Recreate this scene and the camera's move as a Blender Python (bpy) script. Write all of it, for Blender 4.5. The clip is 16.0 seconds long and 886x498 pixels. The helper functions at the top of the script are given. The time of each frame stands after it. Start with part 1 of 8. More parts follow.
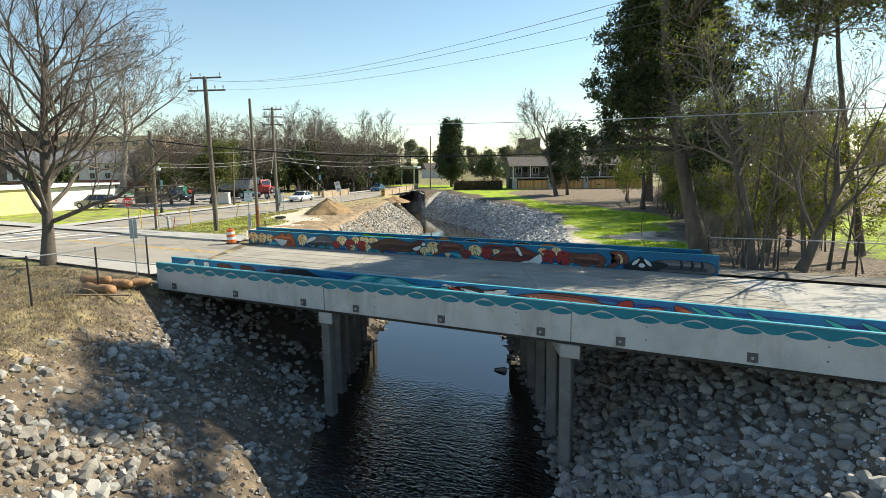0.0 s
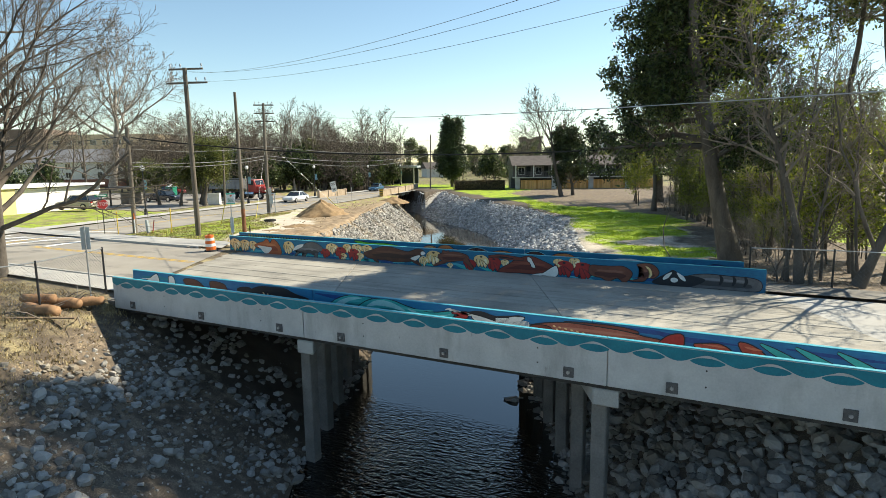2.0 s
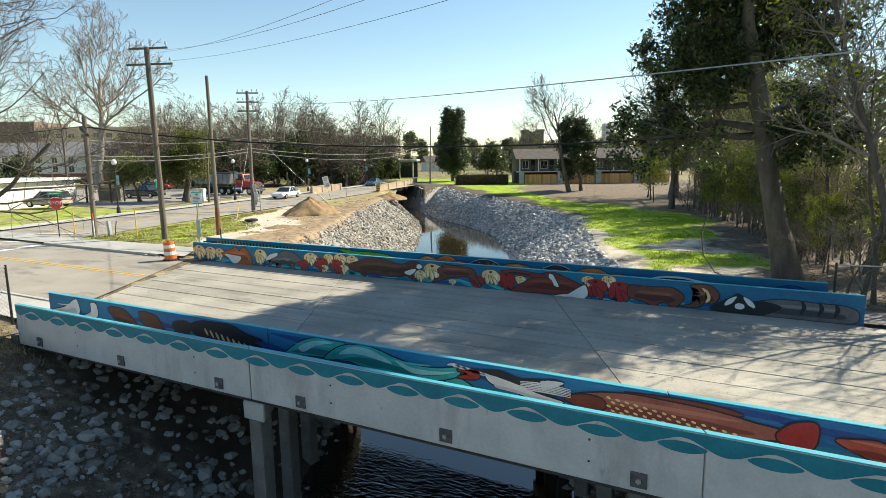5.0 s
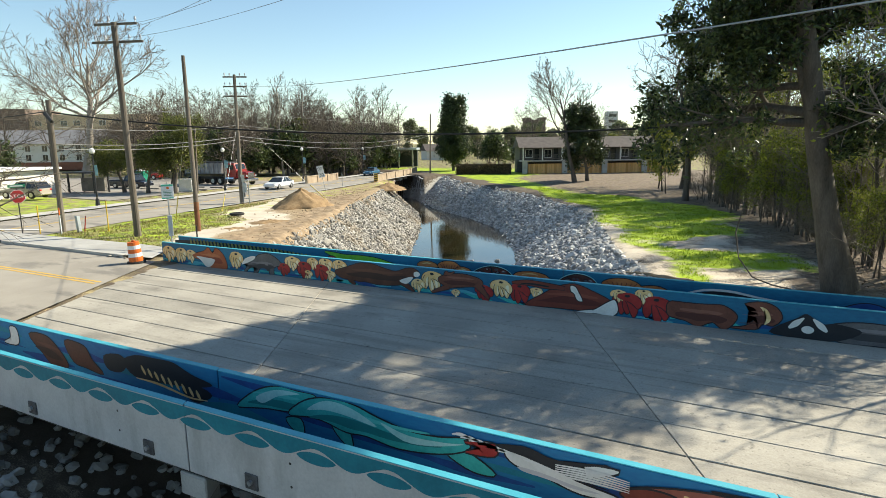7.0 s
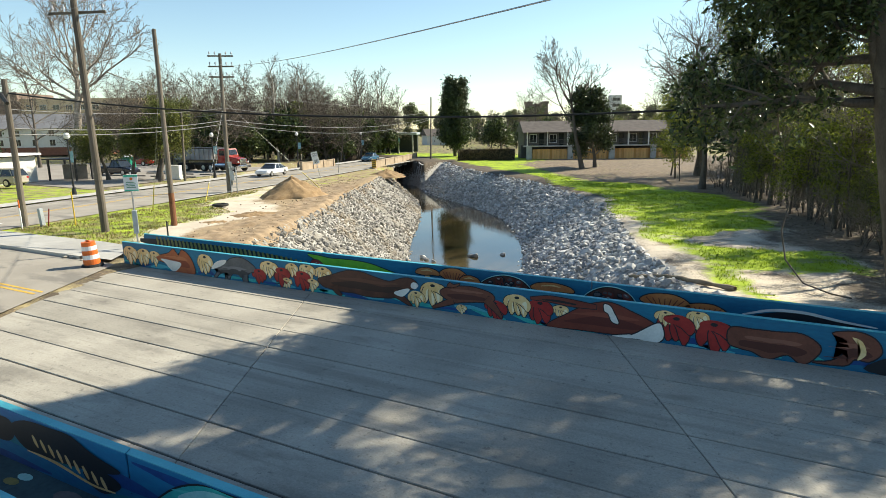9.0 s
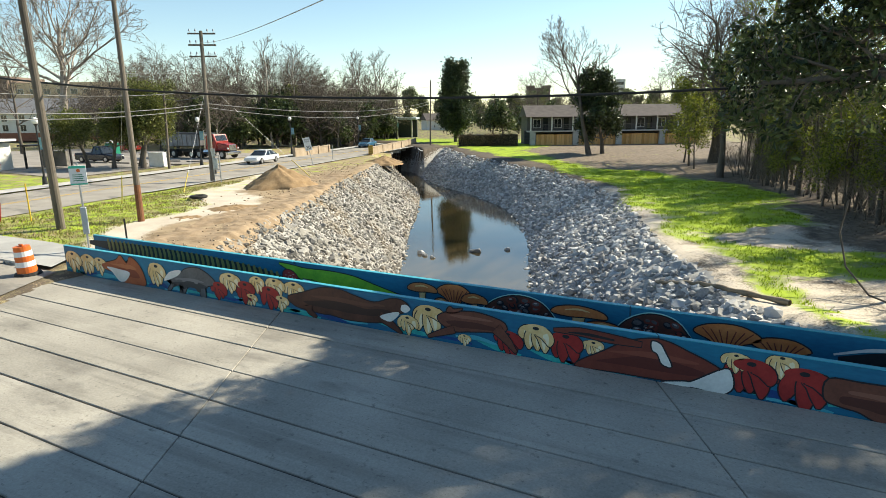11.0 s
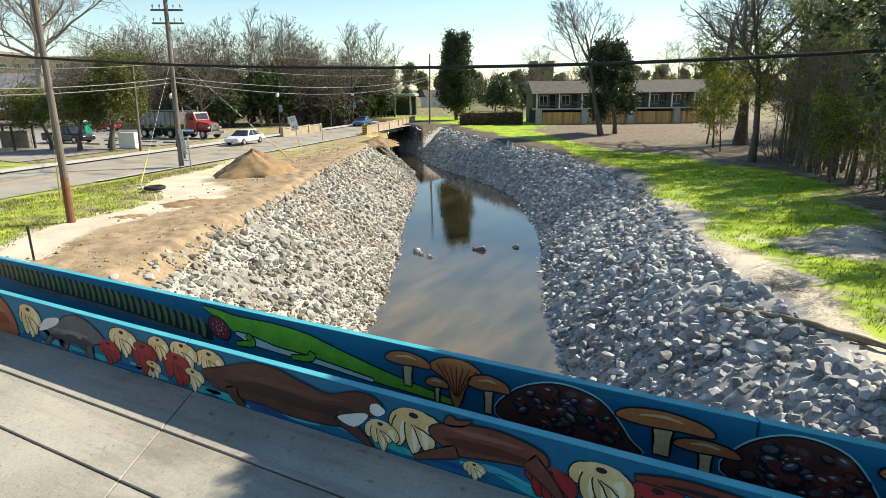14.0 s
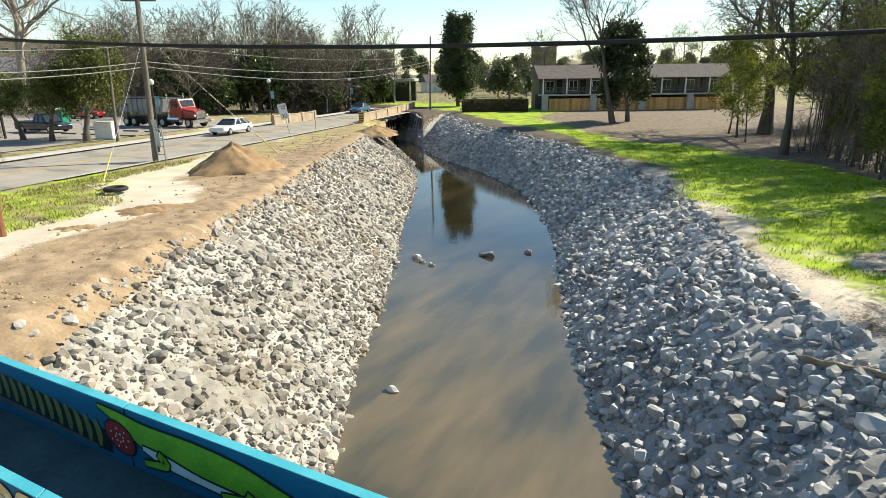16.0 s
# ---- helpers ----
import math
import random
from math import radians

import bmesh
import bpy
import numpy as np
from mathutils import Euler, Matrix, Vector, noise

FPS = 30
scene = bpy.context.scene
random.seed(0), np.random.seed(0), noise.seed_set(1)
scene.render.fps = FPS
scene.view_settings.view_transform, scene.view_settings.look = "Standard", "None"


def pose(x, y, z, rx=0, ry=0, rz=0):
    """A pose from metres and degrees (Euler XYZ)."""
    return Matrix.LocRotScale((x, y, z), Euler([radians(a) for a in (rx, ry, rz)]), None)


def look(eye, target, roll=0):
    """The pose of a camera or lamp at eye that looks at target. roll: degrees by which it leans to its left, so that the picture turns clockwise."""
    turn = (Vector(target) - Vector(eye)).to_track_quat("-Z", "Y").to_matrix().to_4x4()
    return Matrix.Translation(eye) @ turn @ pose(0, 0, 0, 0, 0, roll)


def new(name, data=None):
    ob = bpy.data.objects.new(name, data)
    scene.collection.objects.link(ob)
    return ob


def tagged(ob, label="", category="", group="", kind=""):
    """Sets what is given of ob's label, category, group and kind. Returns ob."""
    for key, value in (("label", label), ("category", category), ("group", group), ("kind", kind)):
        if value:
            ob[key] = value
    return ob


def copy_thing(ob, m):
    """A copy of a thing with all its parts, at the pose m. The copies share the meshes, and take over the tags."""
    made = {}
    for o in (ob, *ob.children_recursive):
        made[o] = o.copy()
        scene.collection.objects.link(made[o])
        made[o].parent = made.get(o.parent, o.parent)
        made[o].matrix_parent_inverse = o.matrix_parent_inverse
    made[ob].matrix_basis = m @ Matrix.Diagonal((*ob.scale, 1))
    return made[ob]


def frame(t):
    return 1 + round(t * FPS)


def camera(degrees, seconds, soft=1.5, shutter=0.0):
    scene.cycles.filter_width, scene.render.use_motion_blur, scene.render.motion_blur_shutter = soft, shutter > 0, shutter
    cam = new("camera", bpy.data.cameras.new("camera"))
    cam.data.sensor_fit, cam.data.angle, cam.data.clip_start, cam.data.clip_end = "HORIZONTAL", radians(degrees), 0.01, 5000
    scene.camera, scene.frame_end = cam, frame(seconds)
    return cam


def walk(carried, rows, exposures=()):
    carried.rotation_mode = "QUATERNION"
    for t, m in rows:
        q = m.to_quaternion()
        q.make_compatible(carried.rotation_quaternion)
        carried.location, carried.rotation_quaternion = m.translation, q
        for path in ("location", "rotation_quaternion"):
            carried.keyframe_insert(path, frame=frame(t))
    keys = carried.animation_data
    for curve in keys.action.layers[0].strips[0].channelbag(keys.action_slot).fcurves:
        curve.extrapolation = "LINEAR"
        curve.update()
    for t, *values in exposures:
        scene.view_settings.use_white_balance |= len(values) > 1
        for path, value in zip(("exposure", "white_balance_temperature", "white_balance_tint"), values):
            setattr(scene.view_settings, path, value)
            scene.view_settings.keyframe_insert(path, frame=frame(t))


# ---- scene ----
cam = camera(73.6, 16.0, soft=0.6)
METRES, EYE, TILT, LEAN, TURN = 29.0, 5.4, 0.0, 0.0, 27.6
ROWS = [
    (0.0, 0.0, 0.0, 0.0, -0.11, -8.37, 0.78),
    (0.5, -0.0012, 0.0312, -0.0001, -0.12, -8.33, 0.76),
    (1.0, -0.0023, 0.0627, -0.0004, -0.12, -8.37, 0.76),
    (1.5, -0.0029, 0.0945, -0.0005, -0.11, -8.39, 0.77),
    (2.0, -0.0028, 0.1259, -0.0005, -0.11, -8.45, 0.76),
    (2.5, -0.0032, 0.1564, -0.0008, -0.11, -8.53, 0.77),
    (3.0, -0.0037, 0.1859, -0.0009, -0.1, -8.61, 0.78),
    (3.5, -0.0029, 0.2149, -0.0012, -0.1, -8.69, 0.77),
    (4.0, -0.0027, 0.2453, -0.0014, -0.09, -8.77, 0.78),
    (6.5, -0.0043, 0.3965, -0.0008, -0.08, -9.84, 0.7),
    (7.0, -0.0046, 0.4261, -0.0009, -0.06, -10.16, 0.71),
    (7.5, -0.0052, 0.4567, -0.0006, -0.04, -10.51, 0.73),
    (8.0, -0.0055, 0.4872, -0.0011, -0.01, -10.86, 0.72),
    (8.5, -0.0063, 0.5169, -0.0013, 0.0, -11.22, 0.72),
    (9.0, -0.0068, 0.5465, -0.0013, 0.0, -11.6, 0.72),
    (11.5, -0.0049, 0.6996, -0.0045, 0.05, -13.36, 0.73),
    (12.0, -0.0053, 0.7306, -0.0051, 0.06, -13.73, 0.71),
    (12.5, -0.0058, 0.7616, -0.0059, 0.07, -14.08, 0.73),
    (13.0, -0.0051, 0.793, -0.0059, 0.08, -14.43, 0.74),
    (13.5, -0.0037, 0.8246, -0.0053, 0.08, -14.79, 0.7),
    (14.0, -0.0031, 0.8572, -0.0052, 0.08, -15.15, 0.69),
    (14.5, -0.0042, 0.8916, -0.005, 0.08, -15.51, 0.67),
    (15.0, -0.0061, 0.9269, -0.0047, 0.07, -15.88, 0.71),
    (15.5, -0.0075, 0.963, -0.0043, 0.1, -16.25, 0.72),
    (16.0, -0.0088, 0.9996, -0.0039, 0.1, -16.53, 0.71),
]
walk(cam, [(t, pose(0, 0, EYE, TILT, LEAN, TURN) @ pose(METRES * x, METRES * y, METRES * z, 90 + pitch, roll, yaw)) for t, x, y, z, yaw, pitch, roll in ROWS], [(0.0, 0.70, 6900, 1), (16.0, 0.70, 6900, 1)])

# ---------------------------------------------------------------- world and light
SUN_DIR = Vector((0.79, 1.05, 1.0)).normalized()
world = bpy.data.worlds.new("world")
scene.world = world
world.use_nodes = True
wn = world.node_tree.nodes
sky = wn.new("ShaderNodeTexSky")
sky.sky_type, sky.sun_disc = "NISHITA", False
sky.sun_elevation = math.asin(SUN_DIR.z)
sky.sun_rotation = math.atan2(SUN_DIR.x, SUN_DIR.y)
sky.air_density, sky.dust_density, sky.ozone_density = 1.0, 0.02, 2.0
world.node_tree.links.new(sky.outputs[0], wn["Background"].inputs[0])
wn["Background"].inputs[1].default_value = 0.11
sun = new("sun", bpy.data.lights.new("sun", "SUN"))
sun.data.energy, sun.data.angle, sun.data.color = 5.7, radians(0.5), (1.0, 0.90, 0.79)
sun.matrix_world = look(SUN_DIR * 100, (0, 0, 0))


# ---------------------------------------------------------------- materials
def mat(name, dark, light, rough=0.8, scale=4.0, fine=40.0, bump=0.2, metal=0.0, island=0.0, rand=0.0, spec=0.4, stretch=(1, 1, 1), speck=0.35):
    """Two-scale mottled surface: dark to light by a coarse and a fine noise, with relief; island and rand vary piece by piece."""
    m = bpy.data.materials.new(name)
    m.use_nodes = True
    n, l = m.node_tree.nodes, m.node_tree.links
    b = n["Principled BSDF"]
    co = n.new("ShaderNodeNewGeometry")
    mp = n.new("ShaderNodeMapping")
    mp.inputs["Scale"].default_value = stretch
    l.new(co.outputs["Position"], mp.inputs[0])
    a = n.new("ShaderNodeTexNoise")
    a.inputs["Scale"].default_value, a.inputs["Detail"].default_value = scale, 4
    f = n.new("ShaderNodeTexNoise")
    f.inputs["Scale"].default_value, f.inputs["Detail"].default_value = fine, 3
    l.new(mp.outputs[0], a.inputs[0]), l.new(mp.outputs[0], f.inputs[0])
    mx = n.new("ShaderNodeMix")
    mx.inputs[0].default_value = speck
    l.new(a.outputs[0], mx.inputs[2]), l.new(f.outputs[0], mx.inputs[3])
    last = mx.outputs[0]
    for amount, node, out in ((island, co, "Random Per Island"), (rand, None, "Random")):
        if amount:
            src = node or n.new("ShaderNodeObjectInfo")
            ma = n.new("ShaderNodeMath")
            ma.operation = "MULTIPLY_ADD"
            ma.inputs[1].default_value = amount
            l.new(src.outputs[out], ma.inputs[0])
            l.new(last, ma.inputs[2])
            sb = n.new("ShaderNodeMath")
            sb.operation, sb.inputs[1].default_value = "SUBTRACT", amount * 0.5
            l.new(ma.outputs[0], sb.inputs[0])
            last = sb.outputs[0]
    r = n.new("ShaderNodeValToRGB")
    r.color_ramp.elements[0].position, r.color_ramp.elements[1].position = 0.3, 0.7
    r.color_ramp.elements[0].color, r.color_ramp.elements[1].color = (*dark, 1), (*light, 1)
    l.new(last, r.inputs[0])
    l.new(r.outputs[0], b.inputs["Base Color"])
    b.inputs["Roughness"].default_value, b.inputs["Metallic"].default_value = rough, metal
    b.inputs["Specular IOR Level"].default_value = spec
    if bump:
        bp = n.new("ShaderNodeBump")
        bp.inputs["Strength"].default_value, bp.inputs["Distance"].default_value = bump, 0.02
        l.new(mx.outputs[0], bp.inputs["Height"])
        l.new(bp.outputs[0], b.inputs["Normal"])
    return m


def leafmat(name, dark, light, rough=0.45, through_light=0.25):
    """Foliage: leaf by leaf variation, a little light let through."""
    m = mat(name, dark, light, rough, 0.6, 6.0, 0.0, island=0.7, spec=0.35)
    n, l = m.node_tree.nodes, m.node_tree.links
    b = n["Principled BSDF"]
    tr = n.new("ShaderNodeBsdfTranslucent")
    l.new(b.inputs["Base Color"].links[0].from_socket, tr.inputs[0])
    ms = n.new("ShaderNodeMixShader")
    ms.inputs[0].default_value = through_light
    l.new(b.outputs[0], ms.inputs[1]), l.new(tr.outputs[0], ms.inputs[2])
    l.new(ms.outputs[0], n["Material Output"].inputs[0])
    return m


def g3(v, tint=(1, 1, 1)):
    return tuple(v * t for t in tint)


M_CONC = mat("weathered_concrete", (0.30, 0.29, 0.27), (0.48, 0.47, 0.44), 0.85, 0.9, 30, 0.25)
M_WALL = mat("pale_concrete_wall", (0.40, 0.40, 0.40), (0.56, 0.56, 0.55), 0.85, 1.2, 25, 0.2)
M_DECK = mat("deck_concrete", (0.245, 0.227, 0.193), (0.45, 0.419, 0.357), 0.9, 0.45, 28, 0.35, rand=0.15)
def stain(m, colour, scale, low, high, amount, stretch=(1, 1, 1)):
    """Dark blots and streaks of their own shape over a material."""
    n, l = m.node_tree.nodes, m.node_tree.links
    b = n["Principled BSDF"]
    last = b.inputs["Base Color"].links[0].from_socket
    co = n.new("ShaderNodeNewGeometry")
    mp = n.new("ShaderNodeMapping")
    mp.inputs["Scale"].default_value = stretch
    l.new(co.outputs["Position"], mp.inputs[0])
    t = n.new("ShaderNodeTexNoise")
    t.inputs["Scale"].default_value, t.inputs["Detail"].default_value, t.inputs["Roughness"].default_value = scale, 6, 0.62
    l.new(mp.outputs[0], t.inputs[0])
    mr = n.new("ShaderNodeMapRange")
    mr.inputs[1].default_value, mr.inputs[2].default_value, mr.inputs[4].default_value = low, high, amount
    l.new(t.outputs[0], mr.inputs[0])
    mx = n.new("ShaderNodeMix")
    mx.data_type = "RGBA"
    l.new(mr.outputs[0], mx.inputs[0]), l.new(last, mx.inputs[6])
    mx.inputs[7].default_value = (*colour, 1)
    l.new(mx.outputs[2], b.inputs["Base Color"])


stain(M_DECK, (0.12, 0.11, 0.095), 0.8, 0.55, 0.7, 0.55, (0.5, 1.3, 1))
stain(M_DECK, (0.07, 0.065, 0.06), 5.0, 0.62, 0.72, 0.6)
stain(M_DECK, (0.08, 0.075, 0.068), 16.0, 0.60, 0.70, 0.55)
stain(M_DECK, (0.12, 0.11, 0.095), 1.4, 0.52, 0.68, 0.35, (0.12, 2.4, 1))
stain(M_WALL, (0.26, 0.25, 0.235), 1.4, 0.52, 0.68, 0.5, (1, 1, 0.3))
stain(M_WALL, (0.2, 0.19, 0.18), 7.0, 0.64, 0.72, 0.5, (1, 1, 0.4))
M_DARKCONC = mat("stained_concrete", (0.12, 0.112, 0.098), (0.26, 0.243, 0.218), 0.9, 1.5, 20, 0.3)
M_JOINT = mat("tar_joint", (0.03, 0.03, 0.03), (0.07, 0.065, 0.06), 0.95)
M_ASPHALT = mat("worn_asphalt", (0.24, 0.217, 0.184), (0.37, 0.337, 0.288), 0.9, 0.5, 90, 0.3)
stain(M_ASPHALT, (0.1, 0.095, 0.09), 0.5, 0.55, 0.62, 0.5, (0.4, 1, 1))
M_WALK = mat("pavement_concrete", (0.36, 0.34, 0.31), (0.52, 0.50, 0.46), 0.9, 0.8, 40, 0.2)
M_WHITE = mat("white_paint", (0.62, 0.62, 0.6), (0.8, 0.8, 0.78), 0.6, 3, 30, 0.05)
M_YELLOW = mat("yellow_road_paint", (0.45, 0.28, 0.05), (0.7, 0.45, 0.08), 0.7, 3, 40, 0.05)
# Lightened to make up for the weak sun on the right bank.
M_ROCK = mat("limestone_riprap", (0.235, 0.232, 0.225), (0.57, 0.56, 0.54), 0.9, 1.2, 14, 0.5, island=0.6)
M_ROCKP = mat("limestone_boulder", (0.235, 0.232, 0.225), (0.57, 0.56, 0.54), 0.9, 1.2, 14, 0.5, rand=0.6)
# Same limestone darkened, to hold down the light on the other banks.
M_DIMCLAYROCK = mat("clay_smeared_riprap", (0.155, 0.146, 0.13), (0.38, 0.362, 0.33), 0.92, 1.2, 14, 0.5, island=0.6)
M_DIMCLAYROCKP = mat("clay_smeared_boulder", (0.155, 0.146, 0.13), (0.38, 0.362, 0.33), 0.92, 1.2, 14, 0.5, rand=0.6)
# Tan clay smears over the darkened stone.
for m_ in (M_DIMCLAYROCK, M_DIMCLAYROCKP):
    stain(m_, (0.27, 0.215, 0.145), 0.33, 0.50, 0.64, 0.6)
M_BARK = mat("grey_bark", (0.048, 0.041, 0.034), (0.15, 0.127, 0.104), 0.95, 3, 25, 0.6, stretch=(1, 1, 0.25))
M_PALEBARK = mat("pale_bark", (0.20, 0.17, 0.14), (0.45, 0.40, 0.34), 0.9, 1.5, 12, 0.3, stretch=(1, 1, 0.4))
M_TWIG = mat("twig_bark", (0.125, 0.103, 0.083), (0.30, 0.25, 0.205), 0.95, 2, 15, 0.0)
M_DARKTWIG = mat("dull_twig_bark", (0.07, 0.058, 0.046), (0.18, 0.15, 0.12), 0.95, 2, 15, 0.0)
M_POLE = mat("weathered_pole_wood", (0.085, 0.072, 0.058), (0.21, 0.18, 0.145), 0.95, 2, 30, 0.5, stretch=(1, 1, 0.08))
M_STEEL = mat("galvanised_steel", (0.28, 0.29, 0.3), (0.5, 0.51, 0.52), 0.45, 3, 40, 0.1, metal=0.7)
M_BLACK = mat("black_metal", (0.012, 0.012, 0.013), (0.03, 0.03, 0.032), 0.5, 3, 30, 0.05)
M_CABLE = mat("black_cable", (0.012, 0.012, 0.012), (0.025, 0.025, 0.025), 0.6)
M_WIRE = mat("grey_wire", (0.12, 0.12, 0.12), (0.2, 0.2, 0.2), 0.5, metal=0.3)


def ground_material():
    """Soil, with grass, pale sand, loose tan dirt and leaf litter laid over it where the plan's masks say."""
    m = mat("soil", (0.055, 0.043, 0.031), (0.14, 0.108, 0.077), 0.95, 1.1, 22, 0.6)
    n, l = m.node_tree.nodes, m.node_tree.links
    b = n["Principled BSDF"]
    last = b.inputs["Base Color"].links[0].from_socket
    co = n.new("ShaderNodeNewGeometry")
    at = n.new("ShaderNodeAttribute")
    at.attribute_name = "cover"
    sp = n.new("ShaderNodeSeparateColor")
    l.new(at.outputs["Color"], sp.inputs[0])
    at2 = n.new("ShaderNodeAttribute")
    at2.attribute_name = "cover_two"
    sp2 = n.new("ShaderNodeSeparateColor")
    l.new(at2.outputs["Color"], sp2.inputs[0])
    covers = (
        (sp.outputs[2], (0.15, 0.102, 0.055), (0.42, 0.32, 0.20), 1.1, 16, 0.18),      # loose tan dirt
        (sp2.outputs[0], (0.085, 0.064, 0.045), (0.27, 0.21, 0.15), 2.5, 30, 0.25),  # leaf litter
        (sp2.outputs[1], (0.26, 0.25, 0.23), (0.46, 0.44, 0.40), 3.0, 15, 0.15),    # gravel fines
        (sp.outputs[1], (0.44, 0.375, 0.295), (0.64, 0.565, 0.46), 0.8, 14, 0.3),       # pale sand
        (sp.outputs[0], (0.15, 0.225, 0.008), (0.40, 0.52, 0.022), 0.9, 26, 0.30),     # grass
        (sp2.outputs[2], (0.19, 0.16, 0.075), (0.34, 0.28, 0.15), 1.2, 24, 0.30),     # dry straw grass
    )
    for mask, dark, light, scale, fine, edge in covers:
        a = n.new("ShaderNodeTexNoise")
        a.inputs["Scale"].default_value, a.inputs["Detail"].default_value, a.inputs["Roughness"].default_value = fine, 4, 0.65
        c = n.new("ShaderNodeTexNoise")
        c.inputs["Scale"].default_value, c.inputs["Detail"].default_value = scale, 5
        l.new(co.outputs["Position"], a.inputs[0]), l.new(co.outputs["Position"], c.inputs[0])
        av = n.new("ShaderNodeMix")
        av.inputs[0].default_value = 0.5
        l.new(a.outputs[0], av.inputs[2]), l.new(c.outputs[0], av.inputs[3])
        r = n.new("ShaderNodeValToRGB")
        r.color_ramp.elements[0].position, r.color_ramp.elements[1].position = 0.36, 0.64
        r.color_ramp.elements[0].color, r.color_ramp.elements[1].color = (*dark, 1), (*light, 1)
        l.new(av.outputs[0], r.inputs[0])
        # ragged edge: mask + noise against a threshold
        th = n.new("ShaderNodeMath")
        th.operation = "ADD"
        l.new(mask, th.inputs[0])
        cs = n.new("ShaderNodeMath")
        cs.operation, cs.inputs[1].default_value = "SUBTRACT", 0.5
        l.new(av.outputs[0], cs.inputs[0])
        cm = n.new("ShaderNodeMath")
        cm.operation, cm.inputs[1].default_value = "MULTIPLY", 2.2
        l.new(cs.outputs[0], cm.inputs[0])
        l.new(cm.outputs[0], th.inputs[1])
        mr = n.new("ShaderNodeMapRange")
        mr.inputs[1].default_value, mr.inputs[2].default_value = 0.5 - edge * 0.5, 0.5 + edge * 0.5
        l.new(th.outputs[0], mr.inputs[0])
        mx = n.new("ShaderNodeMix")
        mx.data_type = "RGBA"
        l.new(mr.outputs[0], mx.inputs[0]), l.new(last, mx.inputs[6]), l.new(r.outputs[0], mx.inputs[7])
        last = mx.outputs[2]
    l.new(last, b.inputs["Base Color"])
    return m


def water_material():
    m = bpy.data.materials.new("creek_water")
    m.use_nodes = True
    n, l = m.node_tree.nodes, m.node_tree.links
    b = n["Principled BSDF"]
    co = n.new("ShaderNodeNewGeometry")
    a = n.new("ShaderNodeTexNoise")
    a.inputs["Scale"].default_value, a.inputs["Detail"].default_value = 0.6, 8
    mp0 = n.new("ShaderNodeMapping")
    mp0.inputs["Rotation"].default_value, mp0.inputs["Scale"].default_value = (0, 0, radians(-27)), (1.2, 0.3, 1)
    l.new(co.outputs["Position"], mp0.inputs[0])
    l.new(mp0.outputs[0], a.inputs[0])
    r = n.new("ShaderNodeValToRGB")
    e = r.color_ramp.elements
    e[0].position, e[1].position = 0.36, 0.72
    e[0].color, e[1].color = (0.064, 0.06, 0.036, 1), (0.185, 0.138, 0.066, 1)
    l.new(a.outputs[0], r.inputs[0])
    # sandy shallows beyond the bridge, near black up to it, dim further out
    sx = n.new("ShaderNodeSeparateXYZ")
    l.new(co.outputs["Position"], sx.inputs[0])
    reach_tone = n.new("ShaderNodeValToRGB")
    se = reach_tone.color_ramp.elements
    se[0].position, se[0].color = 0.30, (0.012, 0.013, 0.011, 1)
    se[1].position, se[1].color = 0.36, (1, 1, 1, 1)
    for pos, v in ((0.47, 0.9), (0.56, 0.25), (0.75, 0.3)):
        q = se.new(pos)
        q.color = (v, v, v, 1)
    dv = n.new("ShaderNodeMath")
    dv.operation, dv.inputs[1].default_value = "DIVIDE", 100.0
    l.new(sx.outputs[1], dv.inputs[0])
    l.new(dv.outputs[0], reach_tone.inputs[0])
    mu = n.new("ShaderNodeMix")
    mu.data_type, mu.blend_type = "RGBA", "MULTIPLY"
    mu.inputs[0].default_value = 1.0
    l.new(r.outputs[0], mu.inputs[6]), l.new(reach_tone.outputs[0], mu.inputs[7])
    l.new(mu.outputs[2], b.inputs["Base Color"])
    b.inputs["Roughness"].default_value, b.inputs["IOR"].default_value = 0.012, 1.55
    b.inputs["Specular IOR Level"].default_value = 1.0
    mp = n.new("ShaderNodeMapping")
    mp.inputs["Rotation"].default_value, mp.inputs["Scale"].default_value = (0, 0, radians(-27)), (1.0, 2.6, 1)
    l.new(co.outputs["Position"], mp.inputs[0])
    w = n.new("ShaderNodeTexNoise")
    w.inputs["Scale"].default_value, w.inputs["Detail"].default_value = 3.6, 2
    l.new(mp.outputs[0], w.inputs[0])
    # ripples fade in patches
    p = n.new("ShaderNodeTexNoise")
    p.inputs["Scale"].default_value = 0.12
    l.new(co.outputs["Position"], p.inputs[0])
    mr = n.new("ShaderNodeMapRange")
    mr.inputs[1].default_value, mr.inputs[2].default_value, mr.inputs[3].default_value, mr.inputs[4].default_value = 0.42, 0.68, 0.015, 0.07
    l.new(p.outputs[0], mr.inputs[0])
    bp = n.new("ShaderNodeBump")
    bp.inputs["Distance"].default_value = 0.05
    # a breeze ruffles the open water before the bridge
    near = n.new("ShaderNodeMapRange")
    near.inputs[1].default_value, near.inputs[2].default_value, near.inputs[3].default_value, near.inputs[4].default_value = 19.0, 23.0, 1.0, 0.0
    l.new(sx.outputs[1], near.inputs[0])
    ad = n.new("ShaderNodeMath")
    ad.operation = "ADD"
    l.new(mr.outputs[0], ad.inputs[0]), l.new(near.outputs[0], ad.inputs[1])
    l.new(ad.outputs[0], bp.inputs["Strength"])
    l.new(w.outputs[0], bp.inputs["Height"])
    l.new(bp.outputs[0], b.inputs["Normal"])
    return m


